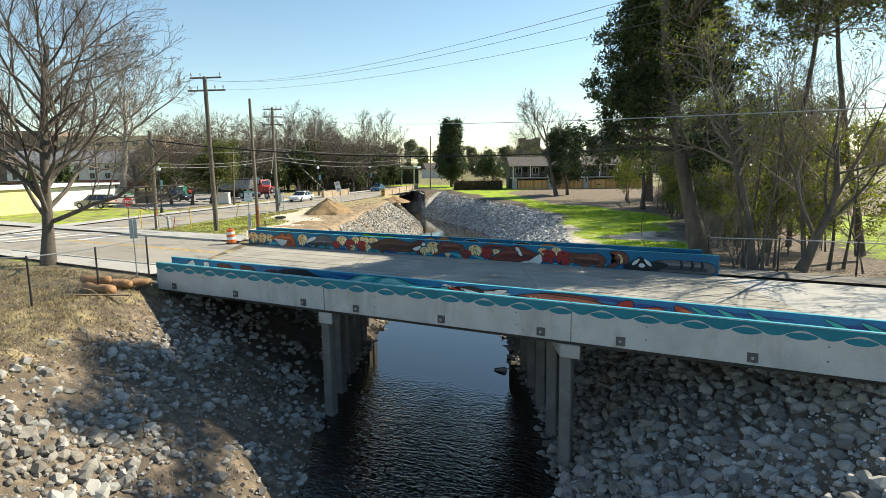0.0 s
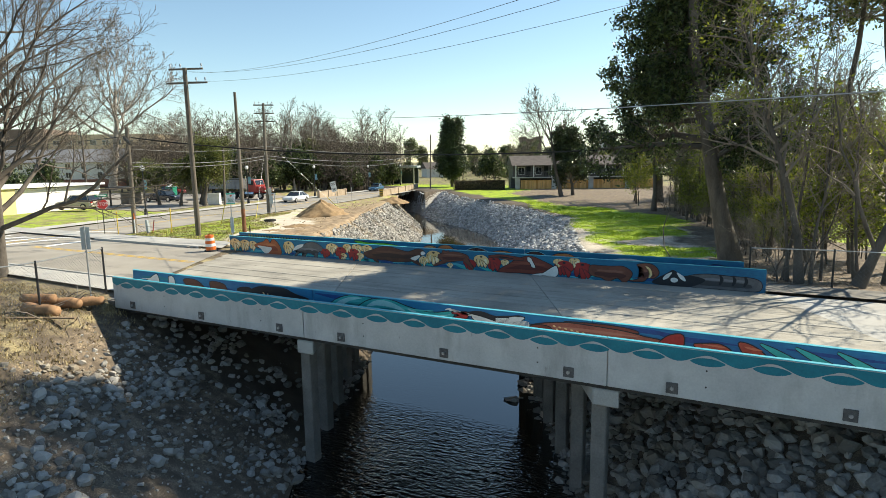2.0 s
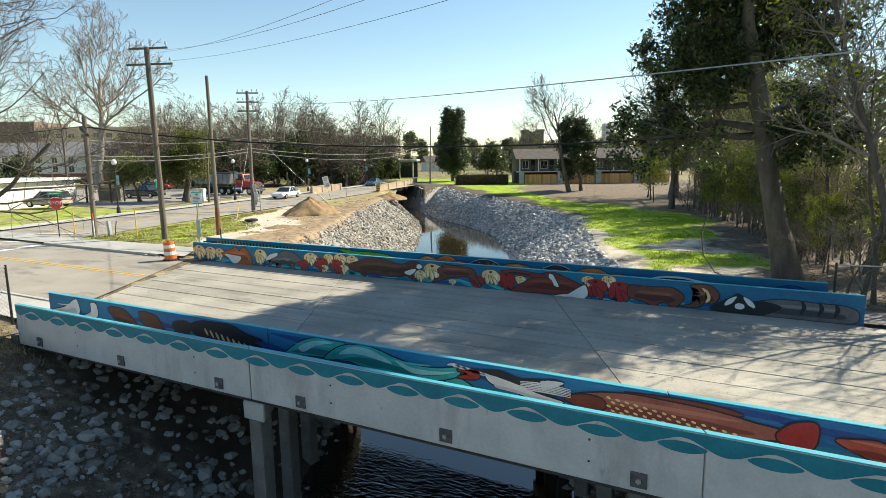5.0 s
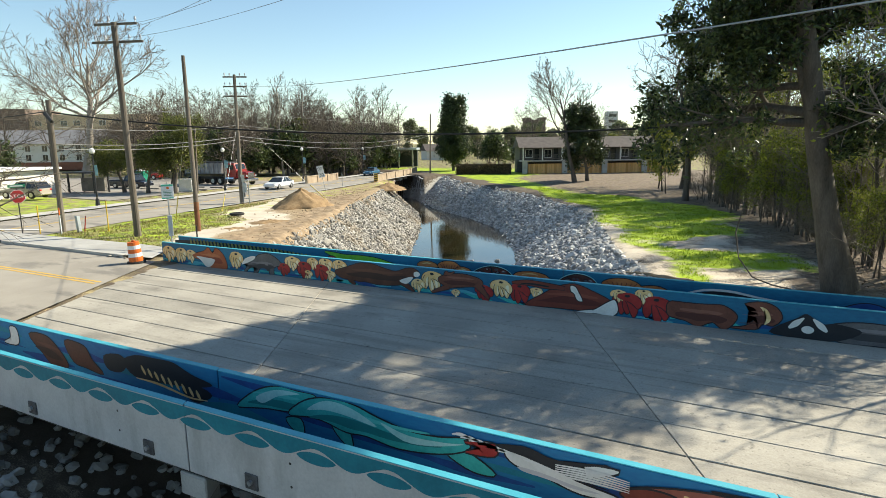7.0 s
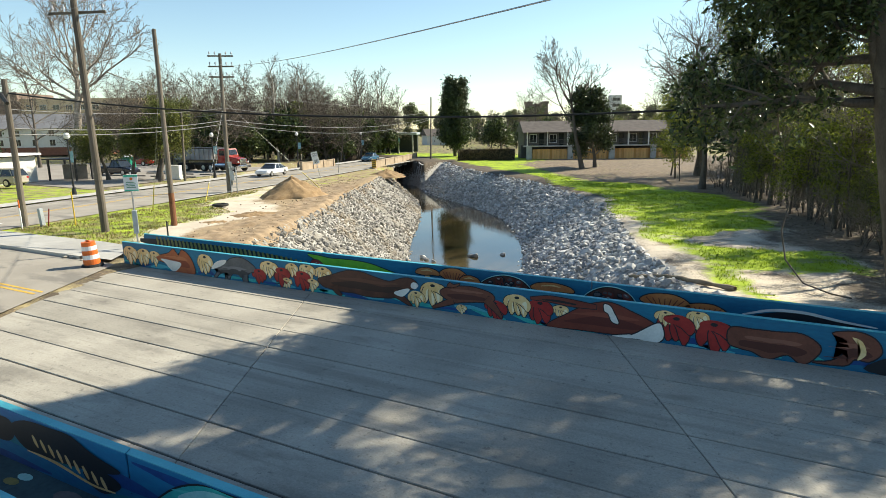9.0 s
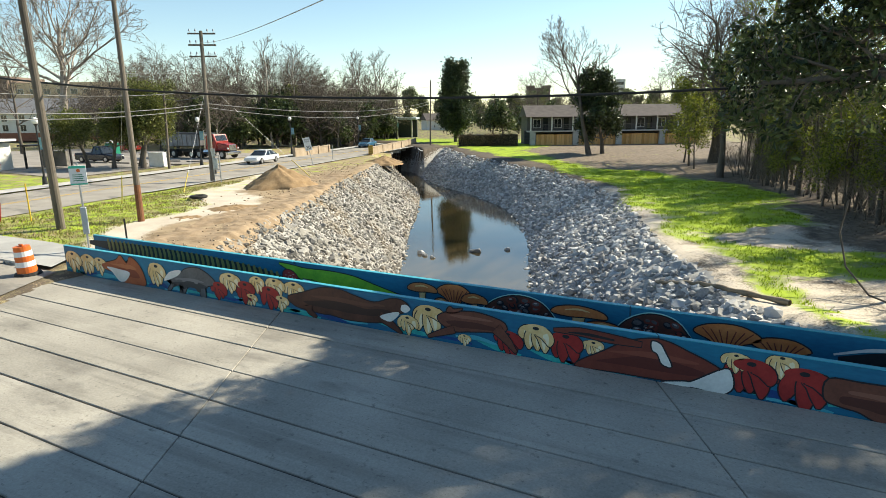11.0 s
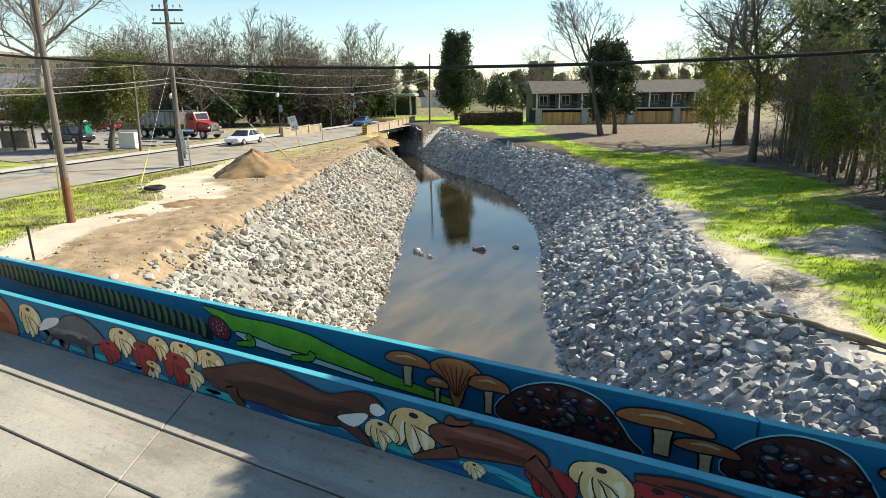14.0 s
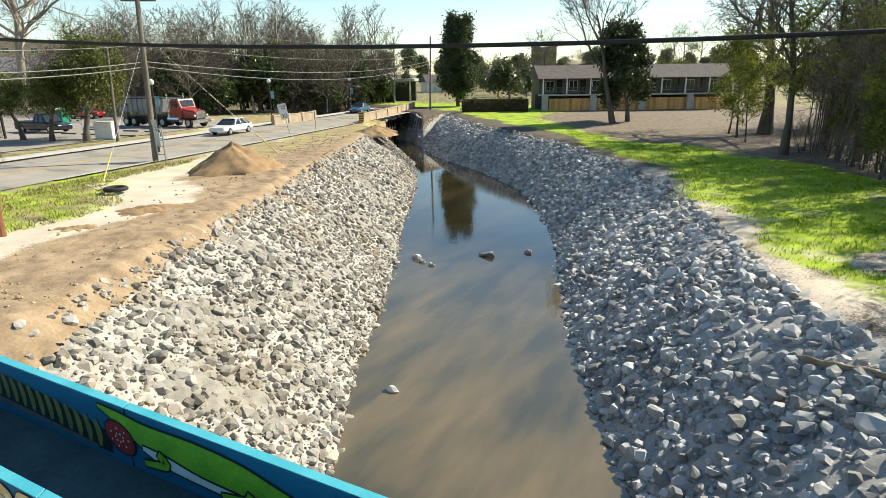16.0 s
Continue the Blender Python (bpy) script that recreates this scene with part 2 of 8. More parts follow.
# ---------------------------------------------------------------- mesh helpers
def mesh_ob(name, verts, faces, material, parent=None, smooth=False, label=""):
    me = bpy.data.meshes.new(name)
    me.from_pydata([tuple(v) for v in verts] if not isinstance(verts, np.ndarray) else verts.tolist(), [], faces if not isinstance(faces, np.ndarray) else faces.tolist())
    for mt in (material if isinstance(material, (list, tuple)) else [material]):
        me.materials.append(mt)
    if smooth:
        me.polygons.foreach_set("use_smooth", [True] * len(me.polygons))
    ob = new(name, me)
    if parent:
        ob.parent = parent
    return tagged(ob, label)


def part(name, bm, material, parent=None, label="", smooth=False):
    """Links a bmesh as one mesh object under a thing or part."""
    me = bpy.data.meshes.new(name)
    bm.to_mesh(me)
    bm.free()
    me.materials.append(material)
    if smooth:
        me.polygons.foreach_set("use_smooth", [True] * len(me.polygons))
    ob = new(name, me)
    if parent:
        ob.parent = parent
    return tagged(ob, label)


def thing(name, at, label, category, group="", kind="", rz=0.0):
    e = new(name)
    e.matrix_basis = pose(*at, 0, 0, rz)
    e.empty_display_size = 0.2
    return tagged(e, label, category, group, kind)


def box(bm, x0, x1, y0, y1, z0, z1, bevel=0.0, m=None):
    """A box, with its vertical and top edges eased by bevel."""
    r = bmesh.ops.create_cube(bm, size=1.0, matrix=Matrix.Translation(((x0 + x1) / 2, (y0 + y1) / 2, (z0 + z1) / 2)) @ Matrix.Diagonal((x1 - x0, y1 - y0, z1 - z0, 1)))
    vs = r["verts"]
    if bevel:
        es = list({e for v in vs for e in v.link_edges})
        o = bmesh.ops.bevel(bm, geom=es, offset=bevel, segments=1, affect="EDGES")
        vs = list({v for f in o["faces"] for v in f.verts} | {v for v in vs if v.is_valid})
    if m is not None:
        bmesh.ops.transform(bm, matrix=m, verts=[v for v in vs if v.is_valid])
    return bm


def cyl(bm, p0, p1, r0, r1=None, seg=10, caps=True):
    """A tapered round bar from p0 to p1."""
    p0, p1 = Vector(p0), Vector(p1)
    d = p1 - p0
    r1 = r0 if r1 is None else r1
    m = Matrix.Translation((p0 + p1) / 2) @ d.to_track_quat("Z", "Y").to_matrix().to_4x4()
    bmesh.ops.create_cone(bm, cap_ends=caps, segments=seg, radius1=r0, radius2=r1, depth=d.length, matrix=m)
    return bm


def ball(bm, c, r, u=12, v=8, scale=(1, 1, 1)):
    bmesh.ops.create_uvsphere(bm, u_segments=u, v_segments=v, radius=r, matrix=Matrix.Translation(c) @ Matrix.Diagonal((*scale, 1)))
    return bm


def tube_np(pts, radii, n):
    """Vertices and quads of a tube along pts."""
    pts, radii = np.asarray(pts, float), np.asarray(radii, float)
    t = np.gradient(pts, axis=0)
    t /= np.linalg.norm(t, axis=1, keepdims=True) + 1e-9
    ref = np.where(np.abs(t[:, 2:3]) > 0.9, [[1.0, 0, 0]], [[0, 0, 1.0]])
    u = np.cross(ref, t)
    u /= np.linalg.norm(u, axis=1, keepdims=True) + 1e-9
    w = np.cross(t, u)
    a = np.arange(n) * 2 * np.pi / n
    v = pts[:, None] + radii[:, None, None] * (np.cos(a)[None, :, None] * u[:, None] + np.sin(a)[None, :, None] * w[:, None])
    k = len(pts)
    i = (np.arange(k - 1)[:, None] * n + np.arange(n)[None]).ravel()
    j = (np.arange(k - 1)[:, None] * n + (np.arange(n)[None] + 1) % n).ravel()
    return v.reshape(-1, 3), np.stack([i, j, j + n, i + n], 1)


def tubes_ob(name, lines, material, parent=None, smooth=True, label=""):
    """One mesh of many tubes; lines: (points, radii, sides)."""
    V, F, o = [], [], 0
    for pts, radii, n in lines:
        v, f = tube_np(pts, radii, n)
        V.append(v), F.append(f + o)
        o += len(v)
    return mesh_ob(name, np.concatenate(V), np.concatenate(F), material, parent, smooth, label)


def ribbon(name, left, right, zf, material, lift, steps=1, across=4):
    """A strip between two edge lines, laid on the height function zf."""
    V, F = [], []
    L, Rr = np.array(left, float), np.array(right, float)
    k = len(L)
    s = np.linspace(0, k - 1, (k - 1) * steps + 1)
    li = np.stack([np.interp(s, np.arange(k), L[:, i]) for i in (0, 1)], 1)
    ri = np.stack([np.interp(s, np.arange(k), Rr[:, i]) for i in (0, 1)], 1)
    for a, b in zip(li, ri):
        for q in range(across + 1):
            p = a + (b - a) * q / across
            V.append((p[0], p[1], zf(p[0], p[1]) + lift))
    w = across + 1
    for i in range(len(li) - 1):
        for q in range(across):
            F.append((i * w + q, i * w + q + 1, (i + 1) * w + q + 1, (i + 1) * w + q))
    return mesh_ob(name, V, F, material)


# ---------------------------------------------------------------- the plan
SKEW = -0.523                      # every line across the bridge runs along the creek
WATER = -4.3
DECK = 0.30
LEFT_EDGE = np.array([(26, -60), (-4.9, 0), (-11.2, 12.4), (-14.0, 17.0), (-16.2, 22.5), (-19.2, 29.6), (-22.0, 35.5), (-24.9, 40.7), (-27.0, 45.5), (-30.4, 52.0), (-33.6, 57.8), (-37.6, 66.1), (-42.9, 75.8), (-47.5, 83.0), (-54, 87.5), (-75, 97), (-110, 110)], float)
RIGHT_EDGE = np.array([(34.5, -60), (3.5, 0), (-4.3, 15.0), (-7.5, 22.0), (-11.8, 29.5), (-15.7, 38.6), (-18.3, 44.0), (-19.8, 47.7), (-21.8, 53.1), (-24.0, 59.1), (-27.4, 66.2), (-31.4, 72.8), (-38.0, 79.8), (-44.4, 85.2), (-49.0, 89.6), (-53.5, 95), (-58, 101), (-75, 112), (-110, 125)], float)


def signed(pts, line):
    """Distance from a line of points, positive on its left."""
    best, sign = np.full(len(pts), 1e9), np.ones(len(pts))
    for a, b in zip(line[:-1], line[1:]):
        d = b - a
        t = np.clip(((pts - a) @ d) / (d @ d), 0, 1)
        q = pts - (a + t[:, None] * d)
        r = np.hypot(q[:, 0], q[:, 1])
        c = d[0] * (pts[:, 1] - a[1]) - d[1] * (pts[:, 0] - a[0])
        near = r < best - 1e-9
        best[near], sign[near] = r[near], np.where(c[near] >= 0, 1, -1)
    return best * sign


def heights(P):
    """Ground height, and the distances out from the two water edges, for an array of x, y."""
    x, y = P[:, 0], P[:, 1]
    dl, dr = signed(P, LEFT_EDGE), -signed(P, RIGHT_EDGE)
    gl = np.interp(y, [0, 28, 110, 200], [0.35, 0.36, -0.35, -0.5])
    gr = np.interp(y, [12, 17, 30.5, 38, 75, 105, 200], [-0.1, 0.22, 0.24, -0.7, -0.75, -0.15, -0.3])
    rl = np.interp(y, [5, 16, 27, 32, 60, 85], [1.5, 1.9, 1.9, 1.32, 1.2, 1.0])
    rr = np.interp(y, [5, 20, 30, 36, 44, 52, 60, 85], [1.6, 1.9, 1.8, 1.45, 1.5, 1.7, 1.7, 1.2])
    rl = np.where(x < -53.5, 0.06, rl)
    rr = np.where(x < -55.0, 0.06, rr)
    left = np.minimum(gl, WATER - 0.15 + np.maximum(dl, 0) / rl)
    # the right bank is steep at the water and rounds off towards the grass
    u = np.clip(np.maximum(dr, 0) / (rr * (gr - WATER + 0.15) * np.interp(y, [29, 34], [1.0, 1.1])), 0, 1)
    right = WATER - 0.15 + (gr - WATER + 0.15) * (1 - (1 - u) ** np.interp(y, [29, 34], [1.0, 1.4]))
    z = np.where(dl > 0, left, np.where(dr > 0, right, WATER - 0.15 + np.maximum(dl, dr) * 0.35))
    z = np.maximum(z, WATER - 0.7)
    return z, dl, dr, gl, gr


def z_at(x, y):
    return float(heights(np.array([[x, y]], float))[0][0])


def flat_z(x, y):
    """Ground height as if the creek were filled in: the level of roads."""
    return float(np.interp(y, [0, 28, 110, 200], [0.35, 0.36, -0.35, -0.5]))


def axis_points(lo, hi, step, far):
    a = list(np.arange(lo, hi + step / 2, step))
    g, d = [], step
    v = hi
    while v < far:
        d *= 1.35
        v += d
        g.append(v)
    h, d, v = [], step, lo
    while v > -far:
        d *= 1.35
        v -= d
        h.append(v)
    return np.array(h[::-1] + a + g)


def smoothstep(a, b, v):
    t = np.clip((v - a) / (b - a), 0, 1)
    return t * t * (3 - 2 * t)


def build_ground():
    xs, ys = axis_points(-66, 16, 0.45, 2500), axis_points(-8, 100, 0.45, 2500)
    X, Y = np.meshgrid(xs, ys)
    P = np.stack([X.ravel(), Y.ravel()], 1)
    z, dl, dr, gl, gr = heights(P)
    x, y = P[:, 0], P[:, 1]
    nz = np.array([noise.noise((a * 0.35, b * 0.35, 0)) * 0.6 + noise.noise((a * 1.3, b * 1.3, 5)) * 0.4 for a, b in P])
    n2 = np.array([noise.noise((a * 0.13, b * 0.13, 9)) for a, b in P])
    near = (np.abs(x + 25) < 60) & (np.abs(y - 45) < 80)
    wild = np.where(dl > 0, smoothstep(0, 3, dl), np.where(dr > 0, smoothstep(0, 3, dr), 0.3))
    road = (y > 17.2) & (y < 31) & (dl > 0) | (x < -45 - 0.22 * (y - 43) + 2) & (dl > 0) | (y > 17) & (y < 29.5) & (dr > 0)
    z = z + np.where(near & ~road, nz * 0.09 * wild, 0) - np.where(road, 0.02, 0)
    left, right = dl > 0, dr > 0
    bank = np.where(left, z < gl - 0.5, np.where(right, z < gr - 0.35, True))
    tl, tr = np.where(left, (dl - 5.6) / (1 + np.clip(y - 35, 0, 40) / 30), 0), np.where(right, dr - np.interp(y, [36, 46, 56], [5.2, 5.5, 6.2]), 0)
    street = x < -45 - 0.22 * (y - 43) + 5.0
    far_l = left & (y > 29.5)
    grass, sand, dirt, litter, gravel, straw = (np.zeros(len(x)) for _ in range(6))
    dirt[far_l & ~bank] = (1 - smoothstep(3.5, 6.0, tl + n2 * 2))[far_l & ~bank]
    dirt[far_l & ~bank & (y > 47)] = np.maximum(dirt, 0.8 - 0.4 * smoothstep(5, 14, tl))[far_l & ~bank & (y > 47)]
    s = smoothstep(2.6, 4.2, tl + n2 * 2.5) * (1 - smoothstep(5.2, 7.0, tl + n2 * 2.5)) * np.where(y < 52, 1.0, 0.5)
    sand[far_l] = s[far_l]
    g = smoothstep(4.8, 6.2, tl + n2 * 2.5) * np.where(y < 47, 0.6, 0.36)
    grass[far_l] = np.maximum(g, np.where(street, 0.32, 0))[far_l]
    straw[far_l] = ((0.44 + 0.15 * n2) * smoothstep(4.6, 6.2, tl + n2 * 2.5))[far_l]
    nearl = left & (y <= 29.5)
    straw[nearl & ~bank] = 0.42
    dirt[nearl & ~bank] = 0.30
    grass[nearl & (x < -33)] = 0.35
    woods = -2.5 - 0.22 * (y - 38)
    inw = smoothstep(-1.0, 2.5, x - woods + n2 * 4) * (1 - 0.85 * smoothstep(8, 11, x - woods + n2 * 3))
    r_ok = right & (y > 31)
    under = smoothstep(-42, -36, x) * smoothstep(-2, 4, x + 23 + 1.03 * (y - 80) + 6 * n2) * smoothstep(72, 78, y + 4 * n2)
    grass[r_ok] = np.where(bank, 0, np.clip(0.75 * smoothstep(-0.2, 1.8, tr + n2 * 3.0) - 0.75 * smoothstep(-0.02, 0.14, (n2 + 0.35 * nz) * smoothstep(62, 42, y) - 0.3 * smoothstep(45, 62, y)) - inw - 0.62 * under, 0, 1))[r_ok]
    sand[r_ok] = np.where(bank, 0, (1 - inw) * np.where(tr < 10, 0.62, 0.2) * smoothstep(90, 55, y))[r_ok]
    litter[right] = np.maximum(inw, 0.9 * under)[right]
    litter[right & (y < 31)] = 0.5
    gravel[bank] = np.where(y < 30, 0.12, 0.95)[bank]
    litter[bank & (y < 18)] = 0.45
    dirt[bank & (dl > 0) & (dl < 3.4) & (y > 31) & (y < 62)] = 0.55
    dirt[bank & left & (y < 18)] = 0.2
    out = (np.abs(x) > 90) | (y > 130) | (y < -20)
    grass[out], straw[out] = 0.35, 0.45
    w, h = len(xs), len(ys)
    i = (np.arange(h - 1)[:, None] * w + np.arange(w - 1)[None]).ravel()
    F = np.stack([i, i + 1, i + w + 1, i + w], 1)
    ob = mesh_ob("ground", np.column_stack([x, y, z]), F, ground_material(), smooth=True)
    me = ob.data
    for name, cols in (("cover", (grass, sand, dirt)), ("cover_two", (litter, gravel, straw))):
        at = me.color_attributes.new(name, "FLOAT_COLOR", "POINT")
        at.data.foreach_set("color", np.column_stack([*[np.clip(c, 0, 1) for c in cols], np.ones(len(x))]).astype(np.float32).ravel())
    tagged(ob, "bare sandy soil with bright patches of grass along a creek", "ground", kind="structure")
    return ob


build_ground()
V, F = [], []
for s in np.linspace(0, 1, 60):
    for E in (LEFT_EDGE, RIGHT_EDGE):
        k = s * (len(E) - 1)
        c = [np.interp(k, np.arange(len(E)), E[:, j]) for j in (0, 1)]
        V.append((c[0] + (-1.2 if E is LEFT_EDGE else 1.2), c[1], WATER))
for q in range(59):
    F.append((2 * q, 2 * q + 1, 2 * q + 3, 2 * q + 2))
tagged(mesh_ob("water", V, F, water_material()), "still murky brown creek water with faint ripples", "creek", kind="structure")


# ---------------------------------------------------------------- roads and pavements
STREET_NEAR = [(-30, -40), (-37.5, 10), (-45.5, 43), (-49.5, 61), (-54.5, 81), (-60.5, 104), (-70, 130), (-100, 200), (-190, 400)]
STREET_FAR = [(-39, -40), (-46.5, 10), (-54.8, 43), (-58.8, 61), (-63.5, 81), (-69.0, 104), (-78, 130), (-108, 200), (-200, 400)]


def offset_line(line, d):
    """A line moved sideways by d metres, to its left when d is positive."""
    L = np.array(line, float)
    t = np.gradient(L, axis=0)
    t /= np.linalg.norm(t, axis=1, keepdims=True)
    return L + d * np.stack([-t[:, 1], t[:, 0]], 1)


def structure(ob, label, category):
    return tagged(ob, label, category, kind="structure")


structure(ribbon("road_1", STREET_FAR, STREET_NEAR, flat_z, M_ASPHALT, 0.02, 12), "worn grey asphalt street with yellow centre lines", "road")
structure(ribbon("road_2", [(-110, 28.6), (-41.5, 27.75), (-29.0, 27.75)], [(-110, 19.2), (-39.6, 19.5), (-24.6, 19.5)], lambda x, y: 0.355, M_ASPHALT, 0.018, 20), "worn asphalt road leading onto the bridge", "road")
structure(ribbon("road_3", [(-1.2, 28.05), (90, 28.05)], [(3.8, 18.65), (90, 18.65)], lambda x, y: 0.27, M_CONC, 0.02, 20), "pale concrete road leading off the bridge", "road")
for k, d in enumerate((-0.12, 0.12)):
    c = (np.array(STREET_NEAR) + np.array(STREET_FAR)) / 2
    structure(ribbon("yellow_line_%d" % (k + 1), offset_line(c, d + 0.05), offset_line(c, d - 0.05), flat_z, M_YELLOW, 0.026, 12, 1), "faded yellow line painted on asphalt", "road marking")
for k, d in enumerate((23.92, 24.16)):
    structure(ribbon("yellow_line_%d" % (k + 3), [(-42, d + 0.11), (-27.4, d + 0.06)], [(-42, d), (-27.3, d - 0.05)], lambda x, y: 0.355, M_YELLOW, 0.024, 6, 1), "faded yellow line painted on asphalt", "road marking")
structure(ribbon("pavement_1", [(-110, 30.4), (-44, 29.8), (-33.5, 30.2), (-30.9, 30.0)], [(-110, 28.6), (-41.5, 27.95), (-33.5, 27.85), (-29.4, 27.85)], lambda x, y: 0.36, M_CONC, 0.12, 8), "pale concrete pavement beside the bridge road", "pavement")
structure(ribbon("pavement_2", [(-70, 19.2), (-40, 19.4), (-24.6, 19.4)], [(-70, 17.9), (-40, 18.1), (-24.2, 17.6)], lambda x, y: 0.36, M_WALK, 0.10, 8), "pale concrete pavement beside the bridge road", "pavement")
structure(ribbon("pavement_3", offset_line(STREET_FAR, 1.9), offset_line(STREET_FAR, 0.0), flat_z, M_WALK, 0.11, 12), "pale concrete pavement along the street", "pavement")
structure(ribbon("pavement_4", offset_line(STREET_NEAR, 0.1)[2:], offset_line(STREET_NEAR, -0.3)[2:], flat_z, M_CONC, 0.07, 12), "pale concrete kerb strip along the street", "pavement")
structure(ribbon("pavement_5", [(-1.6, 29.7), (70, 29.7)], [(-1.2, 28.1), (70, 28.1)], lambda x, y: 0.27, M_DARKCONC, 0.12, 10), "dirty concrete pavement beside the road", "pavement")


# ---------------------------------------------------------------- the bridge
M_TEAL = mat("teal_paint", (0.004, 0.13, 0.19), (0.012, 0.21, 0.29), 0.55, 1.5, 30, 0.1)
M_CYAN = mat("bright_cyan_paint", (0.035, 0.30, 0.39), (0.09, 0.42, 0.51), 0.5, 2, 30, 0.05)
M_BLUE = mat("blue_mural_paint", (0.004, 0.085, 0.25), (0.01, 0.19, 0.36), 0.55, 0.5, 12, 0.05, stretch=(0.5, 1, 1.6))
M_TEALBLUE = mat("teal_blue_mural_paint", (0.004, 0.075, 0.18), (0.008, 0.17, 0.29), 0.55, 0.5, 12, 0.05, stretch=(0.5, 1, 1.6))


def skew(y):
    return SKEW * (y - 17.0)


def skewbox(bm, x0, x1, y0, y1, z0, z1, bevel=0.012):
    """A box whose ends follow the skew of the bridge; x is given at the near face of the bridge."""
    box(bm, x0, x1, y0, y1, z0, z1, bevel)
    for v in bm.verts:
        v.co.x += skew(v.co.y)
    return bm


SPANS = [(-23.2 + 9.3 * i, -23.2 + 9.3 * (i + 1)) for i in range(3)]
bridge_walls = {}
for name, y0, y1, z0, mt, label in (
        ("outer_wall_near", 16.98, 17.1, 0.0, M_WALL, "pale concrete bridge edge beam with a painted teal leaf border"),
        ("inner_wall_near", 18.3, 18.42, 0.26, M_BLUE, "low concrete bridge barrier painted with a blue mural"),
        ("inner_wall_far", 28.1, 28.22, 0.26, M_TEALBLUE, "low concrete bridge barrier painted with a teal mural of flowers"),
        ("outer_wall_far", 29.6, 29.72, 0.0, M_TEALBLUE, "low concrete bridge barrier painted with a blue mural of mushrooms")):
    w = thing("bridge_barrier", (0, 0, 0), label, "bridge barrier", "barriers of the bridge", "")
    bridge_walls[name] = w
    for a, b in SPANS:
        bm = bmesh.new()
        skewbox(bm, a + 0.012, b - 0.012, y0, y1, z0, 1.184)
        part("panel", bm, mt, w)
        bm = bmesh.new()
        skewbox(bm, a + 0.012, b - 0.012, y0 - 0.003, y1 + 0.003, 1.186, 1.2, 0.003)
        part("cap", bm, M_CYAN, w, "bright cyan painted top")

deck = structure(thing("bridge_deck", (0, 0, 0), "", ""), "pale concrete bridge deck of long precast planks with tarred joints", "bridge deck")
for a, b in SPANS:
    for k in range(9):
        y0 = 18.42 + k * (28.1 - 18.42) / 9
        bm = bmesh.new()
        skewbox(bm, a + 0.008, b - 0.008, y0 + 0.02, y0 + (28.1 - 18.42) / 9 - 0.012, -0.1, DECK + 0.004 * ((k * 7) % 3 - 1), 0.012)
        part("plank", bm, M_DECK, deck)
bm = bmesh.new()
skewbox(bm, -23.18, 4.68, 17.1, 29.6, -0.12, DECK - 0.03, 0)
part("joint_fill", bm, M_JOINT, deck)
M_TROUGH = mat("dark_painted_trough", (0.012, 0.035, 0.045), (0.05, 0.11, 0.13), 0.7, 1.2, 14, 0.2)
for y0, y1 in ((17.1, 18.3), (28.22, 29.6)):
    bm = bmesh.new()
    skewbox(bm, -23.15, 4.65, y0 + 0.003, y1 - 0.003, 0.0, DECK + 0.02, 0.006)
    part("trough_floor", bm, M_TROUGH, deck, "dark painted trough floor between barriers")

for k in (1, 2):
    xj = -23.2 + 9.3 * k
    bent = thing("bridge_pier", (0, 0, 0), "concrete pile bent carrying the bridge, standing at the water's edge", "bridge pier", "piers of the bridge")
    bm = bmesh.new()
    skewbox(bm, xj - 0.32, xj + 0.32, 17.05, 29.75, -0.55, -0.125, 0.03)
    part("pile_cap", bm, M_CONC, bent)
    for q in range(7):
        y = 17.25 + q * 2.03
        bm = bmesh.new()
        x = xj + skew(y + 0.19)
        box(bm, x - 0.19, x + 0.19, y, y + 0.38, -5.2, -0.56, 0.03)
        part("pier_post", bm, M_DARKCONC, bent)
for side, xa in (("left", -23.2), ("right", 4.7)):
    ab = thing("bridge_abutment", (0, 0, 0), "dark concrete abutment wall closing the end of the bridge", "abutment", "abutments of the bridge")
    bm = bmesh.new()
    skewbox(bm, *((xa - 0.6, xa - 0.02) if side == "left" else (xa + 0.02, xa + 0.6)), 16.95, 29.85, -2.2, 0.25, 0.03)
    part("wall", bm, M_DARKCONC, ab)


# ---------------------------------------------------------------- riprap
def rock_templates(count, seed):
    rng = np.random.default_rng(seed)
    out = []
    for _ in range(count):
        p = rng.normal(size=(24, 3))
        p /= np.linalg.norm(p, axis=1, keepdims=True)
        p *= rng.uniform(0.82, 1.06, (24, 1)) * np.array([1.15, 0.9, 0.72])
        bm = bmesh.new()
        for q in p:
            bm.verts.new(q)
        r = bmesh.ops.convex_hull(bm, input=bm.verts)
        bmesh.ops.delete(bm, geom=list({v for v in r["geom_interior"] + r["geom_unused"] if isinstance(v, bmesh.types.BMVert)}), context="VERTS")
        bmesh.ops.dissolve_limit(bm, angle_limit=radians(16), verts=bm.verts, edges=bm.edges)
        bmesh.ops.triangulate(bm, faces=bm.faces)
        bm.verts.index_update()
        out.append((np.array([v.co[:] for v in bm.verts]), np.array([[v.index for v in f.verts] for f in bm.faces])))
        bm.free()
    return out


ROCKS = rock_templates(16, 3)
ROCK_MESH, DIMCLAY_MESH = [], []
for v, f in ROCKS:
    for meshes, m_ in ((ROCK_MESH, M_ROCKP), (DIMCLAY_MESH, M_DIMCLAYROCKP)):
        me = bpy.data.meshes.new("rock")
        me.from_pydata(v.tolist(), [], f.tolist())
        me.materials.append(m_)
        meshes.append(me)


